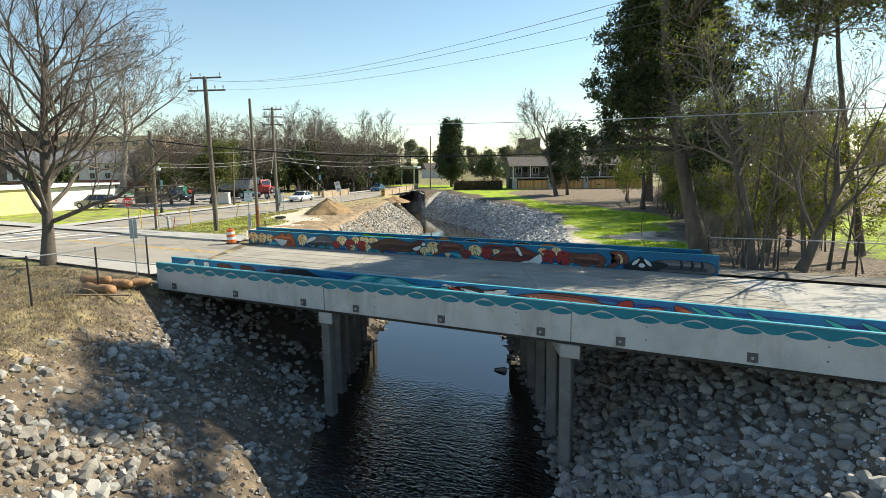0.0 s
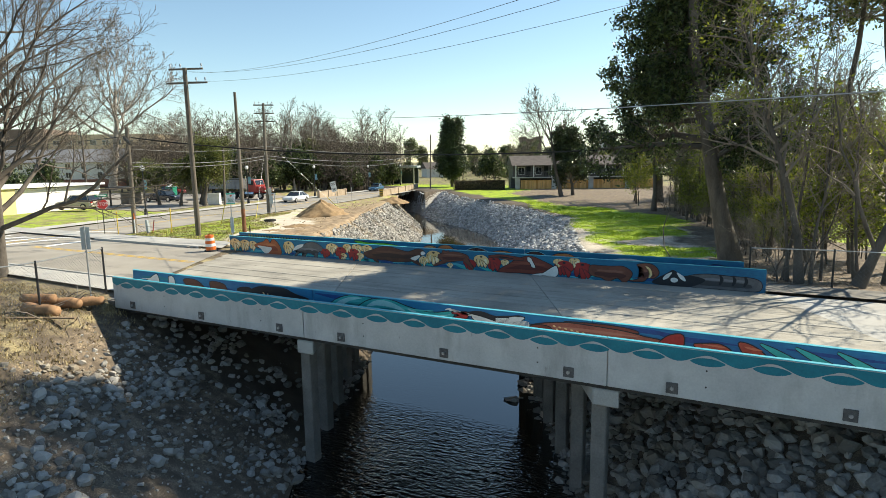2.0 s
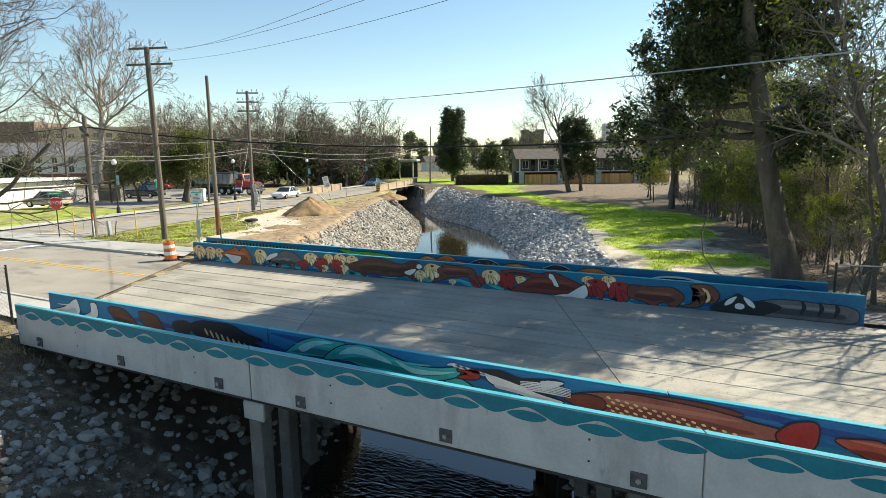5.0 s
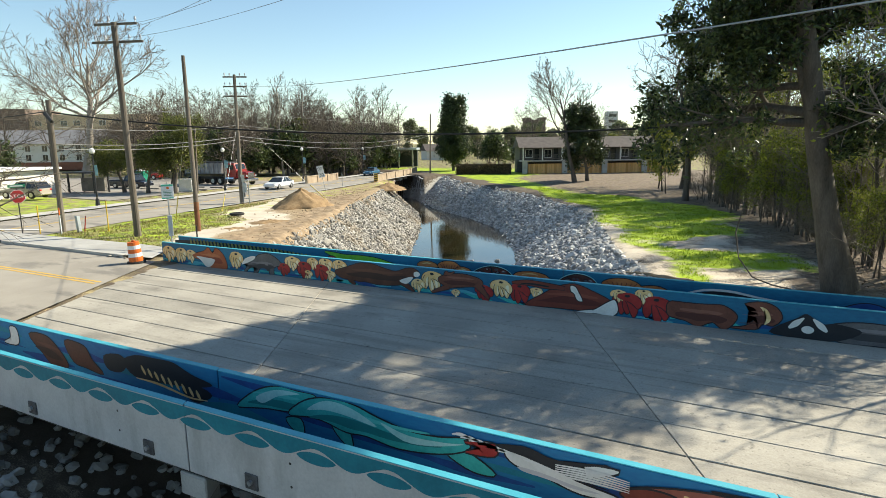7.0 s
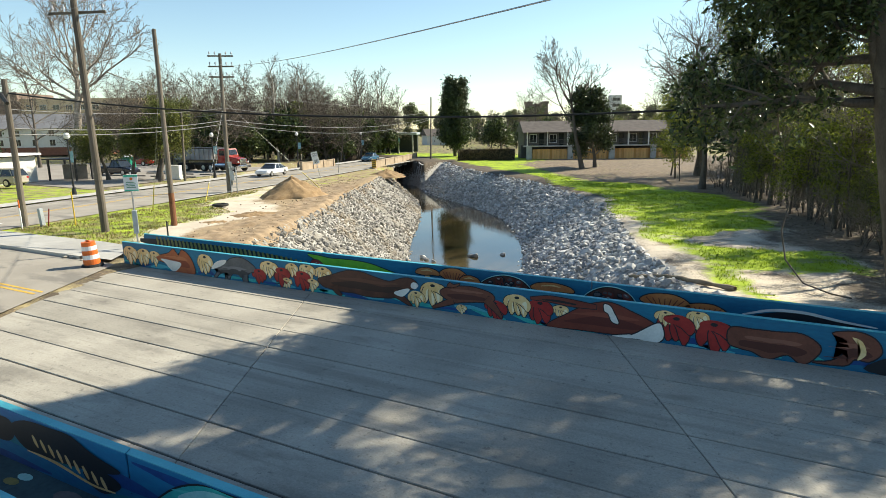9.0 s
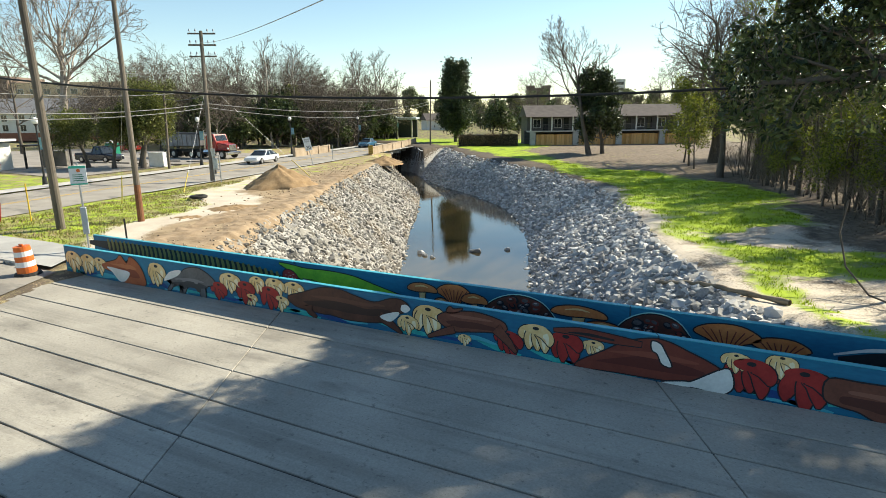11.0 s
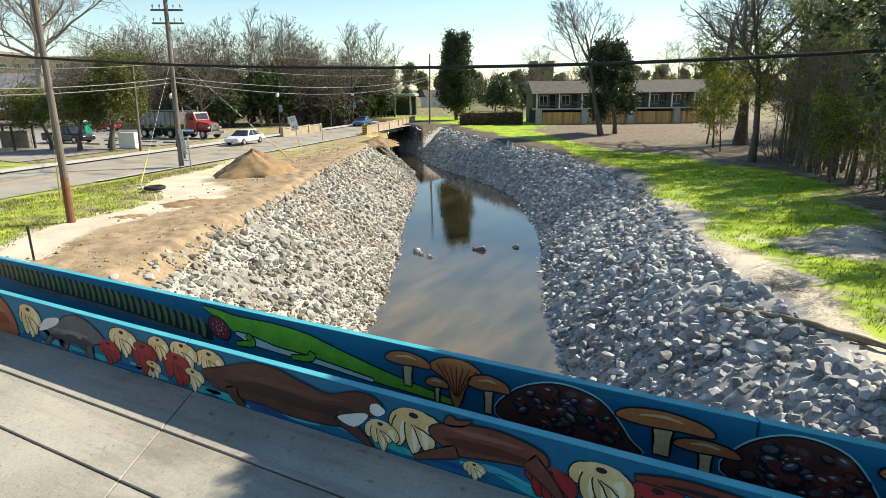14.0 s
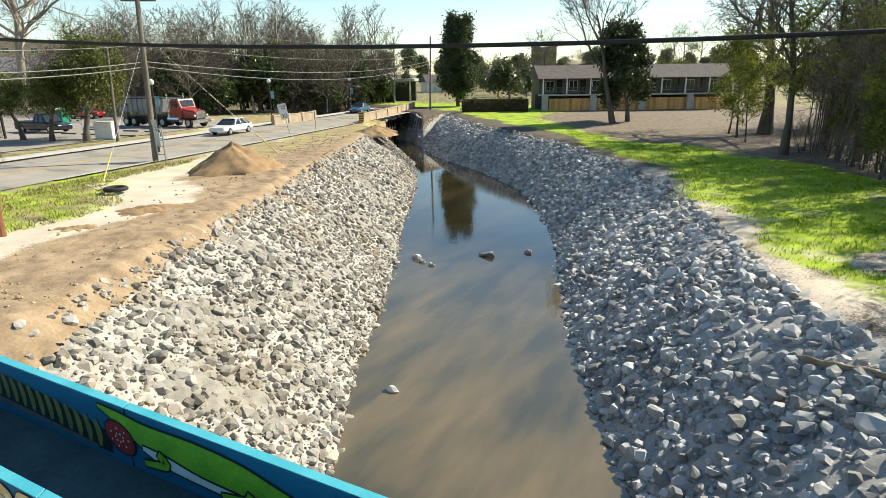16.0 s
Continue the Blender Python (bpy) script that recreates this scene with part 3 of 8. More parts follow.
def riprap(label, spots, sizes, singles, seed):
    """Rocks at the plan's spots: those flagged in singles as pieces of their own, the rest joined."""
    rng = np.random.default_rng(seed)
    top = thing("riprap_bank", (0, 0, 0), label, "riprap bank", "rock banks of the creek")
    z = heights(spots)[0]
    V, F, o = [], [], 0
    for i, (p, zz, s) in enumerate(zip(spots, z, sizes)):
        k = int(rng.integers(len(ROCKS)))
        e = Euler(rng.uniform(-0.6, 0.6, 2).tolist() + [rng.uniform(0, 6.28)])
        sc = s * rng.uniform(0.85, 1.2, 3)
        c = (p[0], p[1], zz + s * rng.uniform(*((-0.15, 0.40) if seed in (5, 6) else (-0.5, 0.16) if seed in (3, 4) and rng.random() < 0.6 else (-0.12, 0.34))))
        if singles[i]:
            ob = new("rock", (ROCK_MESH if seed in (5, 6) else DIMCLAY_MESH)[k])
            ob.matrix_basis = Matrix.LocRotScale(c, e, sc.tolist())
            ob.parent = top
        else:
            v, f = ROCKS[k]
            r = np.array(e.to_matrix())
            V.append((v * sc) @ r.T + c), F.append(f + o)
            o += len(v)
    tagged(mesh_ob("rock_fill", np.concatenate(V), np.concatenate(F), M_ROCK if seed in (5, 6) else M_DIMCLAYROCK, top), kind="stuff")
    return top


def bank_spots(edge, sign, y0, y1, width, gap, seed, keep=None):
    """Jittered spots on a bank, from the water's edge outwards."""
    rng = np.random.default_rng(seed)
    lo, hi = edge[:, 0].min() - 14, edge[:, 0].max() + 14
    xs, ys = np.arange(max(lo, -60), min(hi, 18), gap), np.arange(y0, y1, gap)
    X, Y = np.meshgrid(xs, ys)
    P = np.stack([X.ravel(), Y.ravel()], 1) + rng.uniform(-0.5, 0.5, (X.size, 2)) * gap
    d = signed(P, edge) * sign
    wd = np.interp(P[:, 1], *width) + rng.normal(0, 0.35, len(P))
    ok = (d > -0.5) & (d < wd)
    if keep is not None:
        ok &= keep(P, d, rng)
    z, _, _, gl, gr = heights(P)
    ok &= z < np.where(sign > 0, gl, gr) - 0.12
    ok &= (P[:, 0] > -59) | (sign > 0)
    return P[ok]


def sizes_for(P, lo, hi, seed):
    rng = np.random.default_rng(seed)
    return lo + (hi - lo) * rng.beta(1.3, 3.2, len(P))


def nearest_flags(P, at, count):
    d = np.hypot(P[:, 0] - at[0], P[:, 1] - at[1])
    f = np.zeros(len(P), bool)
    f[np.argsort(d)[:count]] = True
    return f


WL = ([5, 14, 17, 28, 32, 60, 86], [7.8, 7.2, 7.5, 7.5, 6.2, 5.6, 4.4])
WR = ([5, 17, 28, 33, 60, 86], [8, 9, 8.6, 6.0, 6.4, 4.6])
patchy = lambda P, d, rng: np.array([noise.noise((a * 0.45, b * 0.45, 3)) for a, b in P]) + rng.uniform(-0.3, 0.3, len(P)) > np.where((d > 1.2) & (d < 6.5), 0.12, 0.16) - 0.06 * (P[:, 1] > 14) - 0.42 * (P[:, 1] < 9)
for label, edge, sign, y0, y1, width, gap, lo, hi, at, keep, seed in (
        ("grey limestone boulders and bare earth below the bridge", LEFT_EDGE, 1, 3, 30, WL, 0.24, 0.07, 0.30, (-14, 9), patchy, 1),
        ("grey limestone boulders on the shaded bank below the bridge", RIGHT_EDGE, -1, 6, 30, WR, 0.26, 0.09, 0.35, (0, 13.5), None, 2),
        ("pale limestone rocks packed with fines on a sloping creek bank", LEFT_EDGE, 1, 30, 52, WL, 0.26, 0.09, 0.30, (-23, 33), None, 3),
        ("pale limestone rocks far along the creek bank", LEFT_EDGE, 1, 52, 90, WL, 0.32, 0.11, 0.30, (-32, 52), None, 4),
        ("loose grey limestone rocks on a sloping creek bank beside grass", RIGHT_EDGE, -1, 30, 54, WR, 0.26, 0.10, 0.33, (-14, 36), None, 5),
        ("grey limestone rocks curving away along the creek bank", RIGHT_EDGE, -1, 54, 104, WR, 0.33, 0.12, 0.31, (-20, 54), None, 6)):
    P = bank_spots(edge, sign, y0, y1, width, gap, seed, keep)
    riprap(label, P, sizes_for(P, lo, hi, seed), nearest_flags(P, at, 290 if seed in (1, 2, 3, 5) else 200), seed)


def pebbles(label, edge, sign, y0, y1, width, gap, lo, hi, seed):
    """Small stones that fill between the rocks, as one loose mass."""
    rng = np.random.default_rng(seed)
    P = bank_spots(edge, sign, y0, y1, width, gap, seed)
    z = heights(P)[0]
    s = lo + (hi - lo) * rng.beta(1.2, 2.6, len(P))
    V, F, o = [], [], 0
    for k in range(len(PEBBLES)):
        pick = np.arange(len(P)) % len(PEBBLES) == k
        v, f = PEBBLES[k]
        a = rng.uniform(0, 6.28, pick.sum())
        sc = s[pick][:, None] * rng.uniform(0.7, 1.2, (pick.sum(), 3))
        w = v[None] * sc[:, None]
        c, q = np.cos(a)[:, None], np.sin(a)[:, None]
        w = np.stack([w[..., 0] * c - w[..., 1] * q, w[..., 0] * q + w[..., 1] * c, w[..., 2]], -1)
        w += np.column_stack([P[pick], z[pick] + s[pick] * 0.35])[:, None]
        V.append(w.reshape(-1, 3))
        F.append((f[None] + (np.arange(pick.sum()) * len(v))[:, None, None]).reshape(-1, 3) + o)
        o += pick.sum() * len(v)
    return tagged(mesh_ob("pebble_fill", np.concatenate(V), np.concatenate(F), M_ROCK if sign < 0 else M_DIMCLAYROCK), label, "gravel", kind="stuff")


def fines(label, edge, sign, y0, y1, width, gap, low, material, seed, inner=-0.15, name="gravel_fines"):
    """A lumpy skin of washed-in grit that buries the rocks in part."""
    xs, ys = np.arange(-48, -6, gap), np.arange(y0, y1, gap)
    X, Y = np.meshgrid(xs, ys)
    P = np.stack([X.ravel(), Y.ravel()], 1)
    d = signed(P, edge) * sign
    ok = (d > inner) & (d < np.interp(P[:, 1], *width) - 0.2)
    z = heights(P)[0]
    for i in np.flatnonzero(ok):
        a, b = P[i]
        big, mid, small = noise.noise((a * 0.5, b * 0.5, seed)), noise.noise((a * 2.1, b * 2.1, seed)), noise.noise((a * 5.5, b * 5.5, seed))
        z[i] += low + 0.15 * big + 0.09 * mid + 0.055 * small
    r = np.random.default_rng(seed)
    P += r.uniform(-0.3, 0.3, P.shape) * gap
    idx = np.full(len(P), -1)
    idx[ok] = np.arange(ok.sum())
    w = len(xs)
    i = (np.arange(len(ys) - 1)[:, None] * w + np.arange(w - 1)[None]).ravel()
    F = np.stack([i, i + 1, i + w + 1, i + w], 1)
    F = idx[F[ok[F].all(1)]]
    return tagged(mesh_ob(name, np.column_stack([P, z])[ok], F, material, smooth=True), label, "gravel", kind="stuff")


fines("pale lumpy grit washed between rocks on the sloping bank", LEFT_EDGE, 1, 30, 56, WL, 0.13, -0.015, mat("pale_fines", (0.15, 0.141, 0.122), (0.36, 0.338, 0.298), 0.95, 2.4, 26, 1.0), 61)
fines("pale lumpy grit along the far bank", LEFT_EDGE, 1, 56, 84, WL, 0.2, 0.0, bpy.data.materials["pale_fines"], 62)
fines("grey lumpy grit washed between rocks on the shaded bank", RIGHT_EDGE, -1, 31, 56, WR, 0.15, 0.02, mat("grey_fines", (0.26, 0.25, 0.235), (0.46, 0.445, 0.415), 0.95, 1.6, 18, 1.0), 63)
fines("loose crumbly tan dirt along the top of the bank", LEFT_EDGE, 1, 30.6, 60, ([30, 36, 46, 60], [9.6, 9.0, 8.2, 8.6]), 0.13, 0.045, mat("crumbly_dirt", (0.17, 0.115, 0.066), (0.40, 0.30, 0.195), 0.95, 1.3, 14, 1.0), 64, 5.4, "loose_dirt")

PEBBLES = []
for q in range(6):
    rngp = np.random.default_rng(90 + q)
    bm = bmesh.new()
    for p in rngp.normal(size=(10, 3)):
        bm.verts.new(p / np.linalg.norm(p) * (1.1, 0.9, 0.75))
    bmesh.ops.convex_hull(bm, input=bm.verts)
    bm.verts.index_update()
    PEBBLES.append((np.array([v.co[:] for v in bm.verts]), np.array([[v.index for v in f.verts] for f in bm.faces])))
    bm.free()
pebbles("small pale stones filling the sloping bank", LEFT_EDGE, 1, 29.5, 50, WL, 0.15, 0.03, 0.10, 21)
pebbles("small grey stones filling the sloping bank", RIGHT_EDGE, -1, 29.5, 52, WR, 0.15, 0.03, 0.11, 22)
pebbles("small grey stones scattered below the bridge", LEFT_EDGE, 1, 3, 17, WL, 0.26, 0.04, 0.13, 23)
pebbles("small grey stones scattered below the bridge", RIGHT_EDGE, -1, 7, 17, WR, 0.2, 0.04, 0.13, 24)
pebbles("small grey stones along the far bank", LEFT_EDGE, 1, 50, 84, WL, 0.24, 0.05, 0.12, 25)
pebbles("small grey stones along the far bank", RIGHT_EDGE, -1, 52, 86, WR, 0.24, 0.05, 0.12, 26)


# ---------------------------------------------------------------- trees
def grow(seed, height, radius, plan, lean=(0, 0), up=0.25, fork=0.25, wander=0.16, steps=6, first=0.3, drop=0.0):
    """Branch lines of a tree. plan: for each level (children, length ratio, angle). Returns (points, radii, level) lists."""
    rng = np.random.default_rng(seed)
    out = []
    stack = [(np.zeros(3), np.array([lean[0], lean[1], 1.0]), height, radius, 0)]
    while stack:
        p, d, length, r, lv = stack.pop()
        d = d / np.linalg.norm(d)
        k = steps if lv < 2 else max(3, steps - lv)
        pts, dirs = [p], [d]
        for s in range(k):
            d = d + rng.normal(0, wander, 3) * (0.5 if lv == 0 else 1) + np.array([0, 0, up * (0.3 if lv == 0 else 0.4) - drop * (lv >= 2)])
            d /= np.linalg.norm(d)
            p = p + d * length / k
            pts.append(p), dirs.append(d)
        tip = 0.35 if lv == 0 else 0.3
        rad = np.linspace(r, r * tip, k + 1)
        if lv == 0:
            rad[0] *= 1.35
        out.append((np.array(pts), rad, lv))
        if lv < len(plan):
            n, ratio, angle = plan[lv]
            n = int(n * rng.uniform(0.8, 1.25) + 0.5)
            az = rng.uniform(0, 6.28)
            for c in range(n):
                s = (first if lv == 0 else fork) + (1 - (first if lv == 0 else fork)) * (c + rng.uniform(0, 1)) / n
                i = min(int(s * k), k - 1)
                f = s * k - i
                base = pts[i] + (pts[i + 1] - pts[i]) * f
                az += 2.4 + rng.normal(0, 0.3)
                dv = dirs[i]
                u = np.cross(dv, [0.31, 0.2, 0.93] if abs(dv[2]) < 0.9 else [1, 0, 0])
                u /= np.linalg.norm(u)
                w = np.cross(dv, u)
                an = radians(angle) * rng.uniform(0.7, 1.25)
                nd = dv * np.cos(an) + (u * np.cos(az) + w * np.sin(az)) * np.sin(an)
                stack.append((base, nd, length * ratio * rng.uniform(0.7, 1.2) * (1.15 - 0.5 * s), max(r * (1 - 0.65 * s) * rng.uniform(0.45, 0.62), 0.004), lv + 1))
    return out


def tree_parts(top, lines, bark, twig, thin=0.012, limbs=False):
    """Trunk and limbs as one mesh, the fine twigs as another."""
    sides = lambda lv: (9, 6, 4, 3, 3, 3, 3)[lv]
    tubes_ob("trunk", [(p, np.maximum(r, thin), sides(lv)) for p, r, lv in lines if lv < 1], bark, top)
    if limbs:
        for p, r, lv in lines:
            if lv == 1:
                tubes_ob("limb", [(p, np.maximum(r, thin), 6)], bark, top)
    fine = [(p, np.maximum(r, thin), sides(lv)) for p, r, lv in lines if lv >= (2 if limbs else 1)]
    if fine:
        tagged(tubes_ob("branch_work", fine, twig, top), kind="stuff")


def leaves_np(centres, count, spread, size, seed, flat=0.0):
    """Leaf blades, four corners each, folded along the middle, scattered about the centres."""
    rng = np.random.default_rng(seed)
    c = np.asarray(centres)[rng.integers(len(centres), size=count)] + rng.normal(0, 1, (count, 3)) * spread
    a = rng.normal(size=(count, 3))
    a[:, 2] = a[:, 2] * (1 - flat) - 0.3
    a /= np.linalg.norm(a, axis=1, keepdims=True)
    b = np.cross(a, rng.normal(size=(count, 3)))
    b /= np.linalg.norm(b, axis=1, keepdims=True)
    n = np.cross(a, b)
    s = size * rng.uniform(0.6, 1.3, (count, 1))
    V = np.stack([c - a * s, c + b * s * 0.42 + n * s * 0.15, c + a * s, c - b * s * 0.42 + n * s * 0.15], 1).reshape(-1, 3)
    i = np.arange(count) * 4
    return V, np.concatenate([np.stack([i, i + 1, i + 2], 1), np.stack([i, i + 2, i + 3], 1)])


def crown(top, centres, count, spread, size, material, seed, name="crown", label=""):
    v, f = leaves_np(centres, count, spread, size, seed)
    return mesh_ob(name, v, f, material, top, label=label)


L_DARK = leafmat("dark_evergreen_leaf", (0.022, 0.036, 0.014), (0.11, 0.14, 0.046), 0.3, 0.3)
L_MAG = leafmat("magnolia_leaf", (0.016, 0.027, 0.011), (0.08, 0.105, 0.036), 0.28, 0.15)
L_OLIVE = leafmat("olive_leaf", (0.05, 0.062, 0.016), (0.2, 0.215, 0.055), 0.45, 0.4)
L_LIME = leafmat("lime_leaf", (0.08, 0.105, 0.014), (0.30, 0.33, 0.045), 0.45, 0.5)
L_BROWN = leafmat("dry_leaf", (0.07, 0.05, 0.03), (0.2, 0.15, 0.09), 0.7, 0.2)


def ends(lines, lv):
    return np.concatenate([p[len(p) // 2:] for p, r, l in lines if l >= lv])


def bare_tree(at, seed, height, radius, plan, label, group="", bark=M_BARK, twig=M_TWIG, rz=0.0, thin=0.012, name="bare_tree", limbs=False, **kw):
    t = thing(name, at, label, "tree", group, rz=rz)
    tree_parts(t, grow(seed, height, radius, plan, **kw), bark, twig, thin, limbs)
    return t


# the bare tree by the pavement, many fine rising branches
bare_tree((-32.6, 17.6, 0.35), 11, 11.5, 0.3, [(26, 0.70, 60), (8, 0.5, 36), (7, 0.5, 34), (4, 0.5, 32)], "bare winter tree with dense fine grey branches beside the pavement", limbs=True, first=0.16, up=0.24, thin=0.0075, twig=M_DARKTWIG)
# sycamore behind the junction
bare_tree((-118, 80, 0.3), 21, 20, 0.75, [(11, 0.85, 48), (8, 0.55, 42), (6, 0.5, 40), (4, 0.5, 36)], "tall bare sycamore with pale upper limbs", limbs=True, bark=M_PALEBARK, twig=M_TWIG, first=0.4, thin=0.03)
# bare tree before the apartment house
bare_tree((-28.4, 94.5, -0.35), 31, 12.0, 0.3, [(9, 0.78, 30), (8, 0.5, 34), (6, 0.5, 34), (4, 0.45, 32)], "tall bare tree with a wide fan of branches before apartments", limbs=True, first=0.42, up=0.3, thin=0.016, lean=(-0.2, -0.1), twig=M_DARKTWIG)

# big leaning evergreen by the road: long limbs, leaves in hanging bunches with gaps between them
big = thing("evergreen_tree", (-2.5, 38.4, -0.6), "large dark leaning evergreen oak with a thick trunk", "tree")
gl = grow(41, 17.0, 0.5, [(36, 0.30, 72), (8, 0.42, 50), (5, 0.5, 46)], first=0.34, up=0.05, wander=0.12, drop=0.06)
for p_, r_, lv_ in gl:
    p_[:, 0] += np.interp(p_[:, 2], [0, 6.5, 12, 17], [0, -1.1, -1.7, -1.3])
    p_[:, 1] += np.interp(p_[:, 2], [0, 6.5, 17], [0, -0.3, -0.8])
    if lv_:
        c_ = np.interp(p_[:, 2], [0, 6.5, 12, 17], [0, -1.1, -1.7, -1.3])
        p_[:, 0] = c_ + (p_[:, 0] - c_) * np.where(p_[:, 0] < c_, np.interp(p_[:, 2], [8, 12, 16, 20], [1, 0.85, 0.45, 0.3]), 1.1)
        u_ = (p_[:, 0] - c_) * -0.463 + p_[:, 1] * 0.886
        v_ = np.where(u_ < 0, -0.75 * u_, 0.05 * u_)
        p_[:, 0] += v_ * -0.463
        p_[:, 1] += v_ * 0.886
        p_[:, 2] = np.where(p_[:, 2] > 17.5, 17.5 + 0.35 * (p_[:, 2] - 17.5), p_[:, 2])
# upper limbs towards the road, added out of view to shade the near bank
rngb = np.random.default_rng(43)
high = []
for k in range(11):
    tip = np.array([1.2, -4.4, 18.6]) + rngb.normal(0, 1, 3) * (2.2, 1.3, 0.8)
    root = np.array([-1.8, -0.7, 13.0]) + rngb.normal(0, 0.1, 3)
    pts_ = np.array([root + (tip - root) * q + rngb.normal(0, 0.15, 3) * q for q in np.linspace(0, 1, 6)])
    gl.append((pts_, np.linspace(0.12, 0.03, 6), 1))
    for q in range(3):
        high.append(pts_[4:] + rngb.normal(0, 1.0, (2, 3)))
crown(big, np.concatenate(high), 34000, 0.42, 0.125, L_DARK, 46)
tree_parts(big, gl, M_BARK, M_DARKTWIG, 0.016, True)
bunch = ends(gl, 3)
bunch = bunch[np.random.default_rng(40).permutation(len(bunch))[:1700]]
crown(big, bunch, 64000, 0.2, 0.125, L_DARK, 42)
# Two oaks added with crowns above view, placed to shade the bridge deck.
shade_oak = thing("evergreen_tree", (0.9, 41.0, -0.4), "tall slim oak added to shade the deck, olive crown above view", "tree")
gl = grow(44, 17.5, 0.22, [(30, 0.31, 64), (7, 0.5, 48), (5, 0.5, 44)], lean=(0.02, 0.03), first=0.72, up=0.06)
tree_parts(shade_oak, gl, M_BARK, M_TWIG, 0.012)
crown(shade_oak, ends(gl, 3)[::3], 11500, 0.16, 0.12, L_OLIVE, 45)
copy_thing(shade_oak, pose(5.8, 41.6, -0.4, 0, 0, 140))
third = thing("vine_clad_tree", (0.17, 31.7, 0.1), "tall thin dark tree with a few vine leaves behind the fence", "tree")
gl = grow(47, 12.0, 0.16, [(20, 0.26, 55), (8, 0.5, 46), (5, 0.5, 42)], lean=(-0.02, 0.05), first=0.36, up=0.14)
tree_parts(third, gl, M_BARK, M_TWIG, 0.009)
crown(third, ends(gl, 3), 1600, 0.16, 0.1, L_LIME, 48)

# columnar magnolia far off by the street
mag = thing("magnolia_tree", (-59.6, 118.6, -0.5), "dark columnar magnolia standing alone by the street", "tree")
gl = grow(51, 14.0, 0.3, [(60, 0.2, 72), (7, 0.5, 45)], first=0.12, up=0.1)
tree_parts(mag, gl, M_BARK, M_TWIG, 0.03)
crown(mag, ends(gl, 1), 30000, 0.42, 0.24, L_MAG, 52)


# ---------------------------------------------------------------- poles and cables
def lean_pole(name, base, top, r0, r1, label, group="utility poles"):
    t = thing(name, base, label, "utility pole", group)
    d = Vector(top) - Vector(base)
    bm = bmesh.new()
    cyl(bm, (0, 0, -0.3), d, r0, r1, 12)
    part("shaft", bm, M_POLE, t, smooth=False)
    return t, d


def crossarm(t, d, frac, length, az, insulators, bracket=False):
    """A crossarm with its insulators on a pole, at a fraction of its height."""
    c = d * frac
    u = Vector((math.cos(az), math.sin(az), 0))
    n = Vector((-u.y, u.x, 0))
    bm = bmesh.new()
    m = Matrix.Translation(c + n * 0.16) @ Matrix.Rotation(az, 4, "Z")
    box(bm, -length / 2, length / 2, -0.05, 0.05, -0.06, 0.06, 0.01, m)
    arm = part("crossarm", bm, M_POLE, t)
    for s in insulators:
        bm = bmesh.new()
        p = c + n * 0.16 + u * s
        cyl(bm, p + Vector((0, 0, 0.06)), p + Vector((0, 0, 0.2)), 0.03, 0.025, 6)
        cyl(bm, p + Vector((0, 0, 0.2)), p + Vector((0, 0, 0.36)), 0.075, 0.04, 8)
        part("insulator", bm, M_STEEL, arm)


pole0, d0 = lean_pole("utility_pole", (-42.88, 31.8, 0.35), (-42.9, 31.88, 8.14), 0.17, 0.14, "short weathered wooden utility pole carrying cables")
pole1, d1 = lean_pole("utility_pole", (-36.8, 32.45, 0.35), (-36.86, 32.35, 11.95), 0.19, 0.14, "tall wooden utility pole with two crossarms")
pole2, d2 = lean_pole("utility_pole", (-35.45, 35.5, 0.30), (-36.05, 35.95, 10.6), 0.15, 0.10, "bare leaning wooden pole with a rusty foot")
pole3, d3 = lean_pole("utility_pole", (-47.1, 50.2, 0.15), (-48.4, 51.6, 11.7), 0.19, 0.13, "tall wooden utility pole with three crossarms")
pole4, d4 = lean_pole("utility_pole", (-61.8, 57.7, 0.1), (-61.85, 58.1, 7.6), 0.14, 0.11, "short brown wooden service pole")
pole5, d5 = lean_pole("utility_pole", (-58.8, 107.2, -0.4), (-59.0, 108.0, 10.6), 0.16, 0.11, "slim wooden utility pole far along the street")


def sag(a, b, dip, n=28):
    a, b = Vector(a), Vector(b)
    return [tuple(a.lerp(b, i / n) - Vector((0, 0, 4 * dip * (i / n) * (1 - i / n)))) for i in range(n + 1)]


def cable(a, b, dip, r, label, material=M_CABLE):
    p = sag(a, b, dip)
    o = tubes_ob("overhead_cable", [(p, [r] * len(p), 6)], material)
    return tagged(o, label, "cable", "overhead cables")


cable((-43, 31.9, 7.45), (14, 41.5, 8.1), 2.0, 0.045, "thick black bundled cable sagging between poles")

for a_, b_, dip in (((-36.8, 32.9, 11.7), (16.5, 4.9, 9.9), 1.55), ((-36.8, 31.9, 11.7), (19.0, 6.3, 11.0), 2.15), ((-36.8, 31.9, 11.0), (20.2, 9.7, 11.05), 1.8)):
    cable(a_, b_, dip, 0.0065, "thin grey power wire strung from a pole", M_WIRE)
cable((-48.2, 51.3, 10.8), (10.0, 5.8, 5.85), 0.75, 0.011, "thin grey service wire strung across the creek", M_STEEL)
for zo, dip, r in ((7.2, 0.9, 0.02), (6.2, 1.1, 0.03), (5.9, 1.5, 0.03), (8.6, 0.8, 0.015)):
    cable((-48.0, 51.2, zo), (-59, 107.8, zo + 0.9), dip, r, "grey cable strung along the street", M_WIRE)
    cable((-43, 31.9, zo - 0.6), (-48.0, 51.2, zo), 0.35, r, "grey cable strung along the street", M_WIRE)
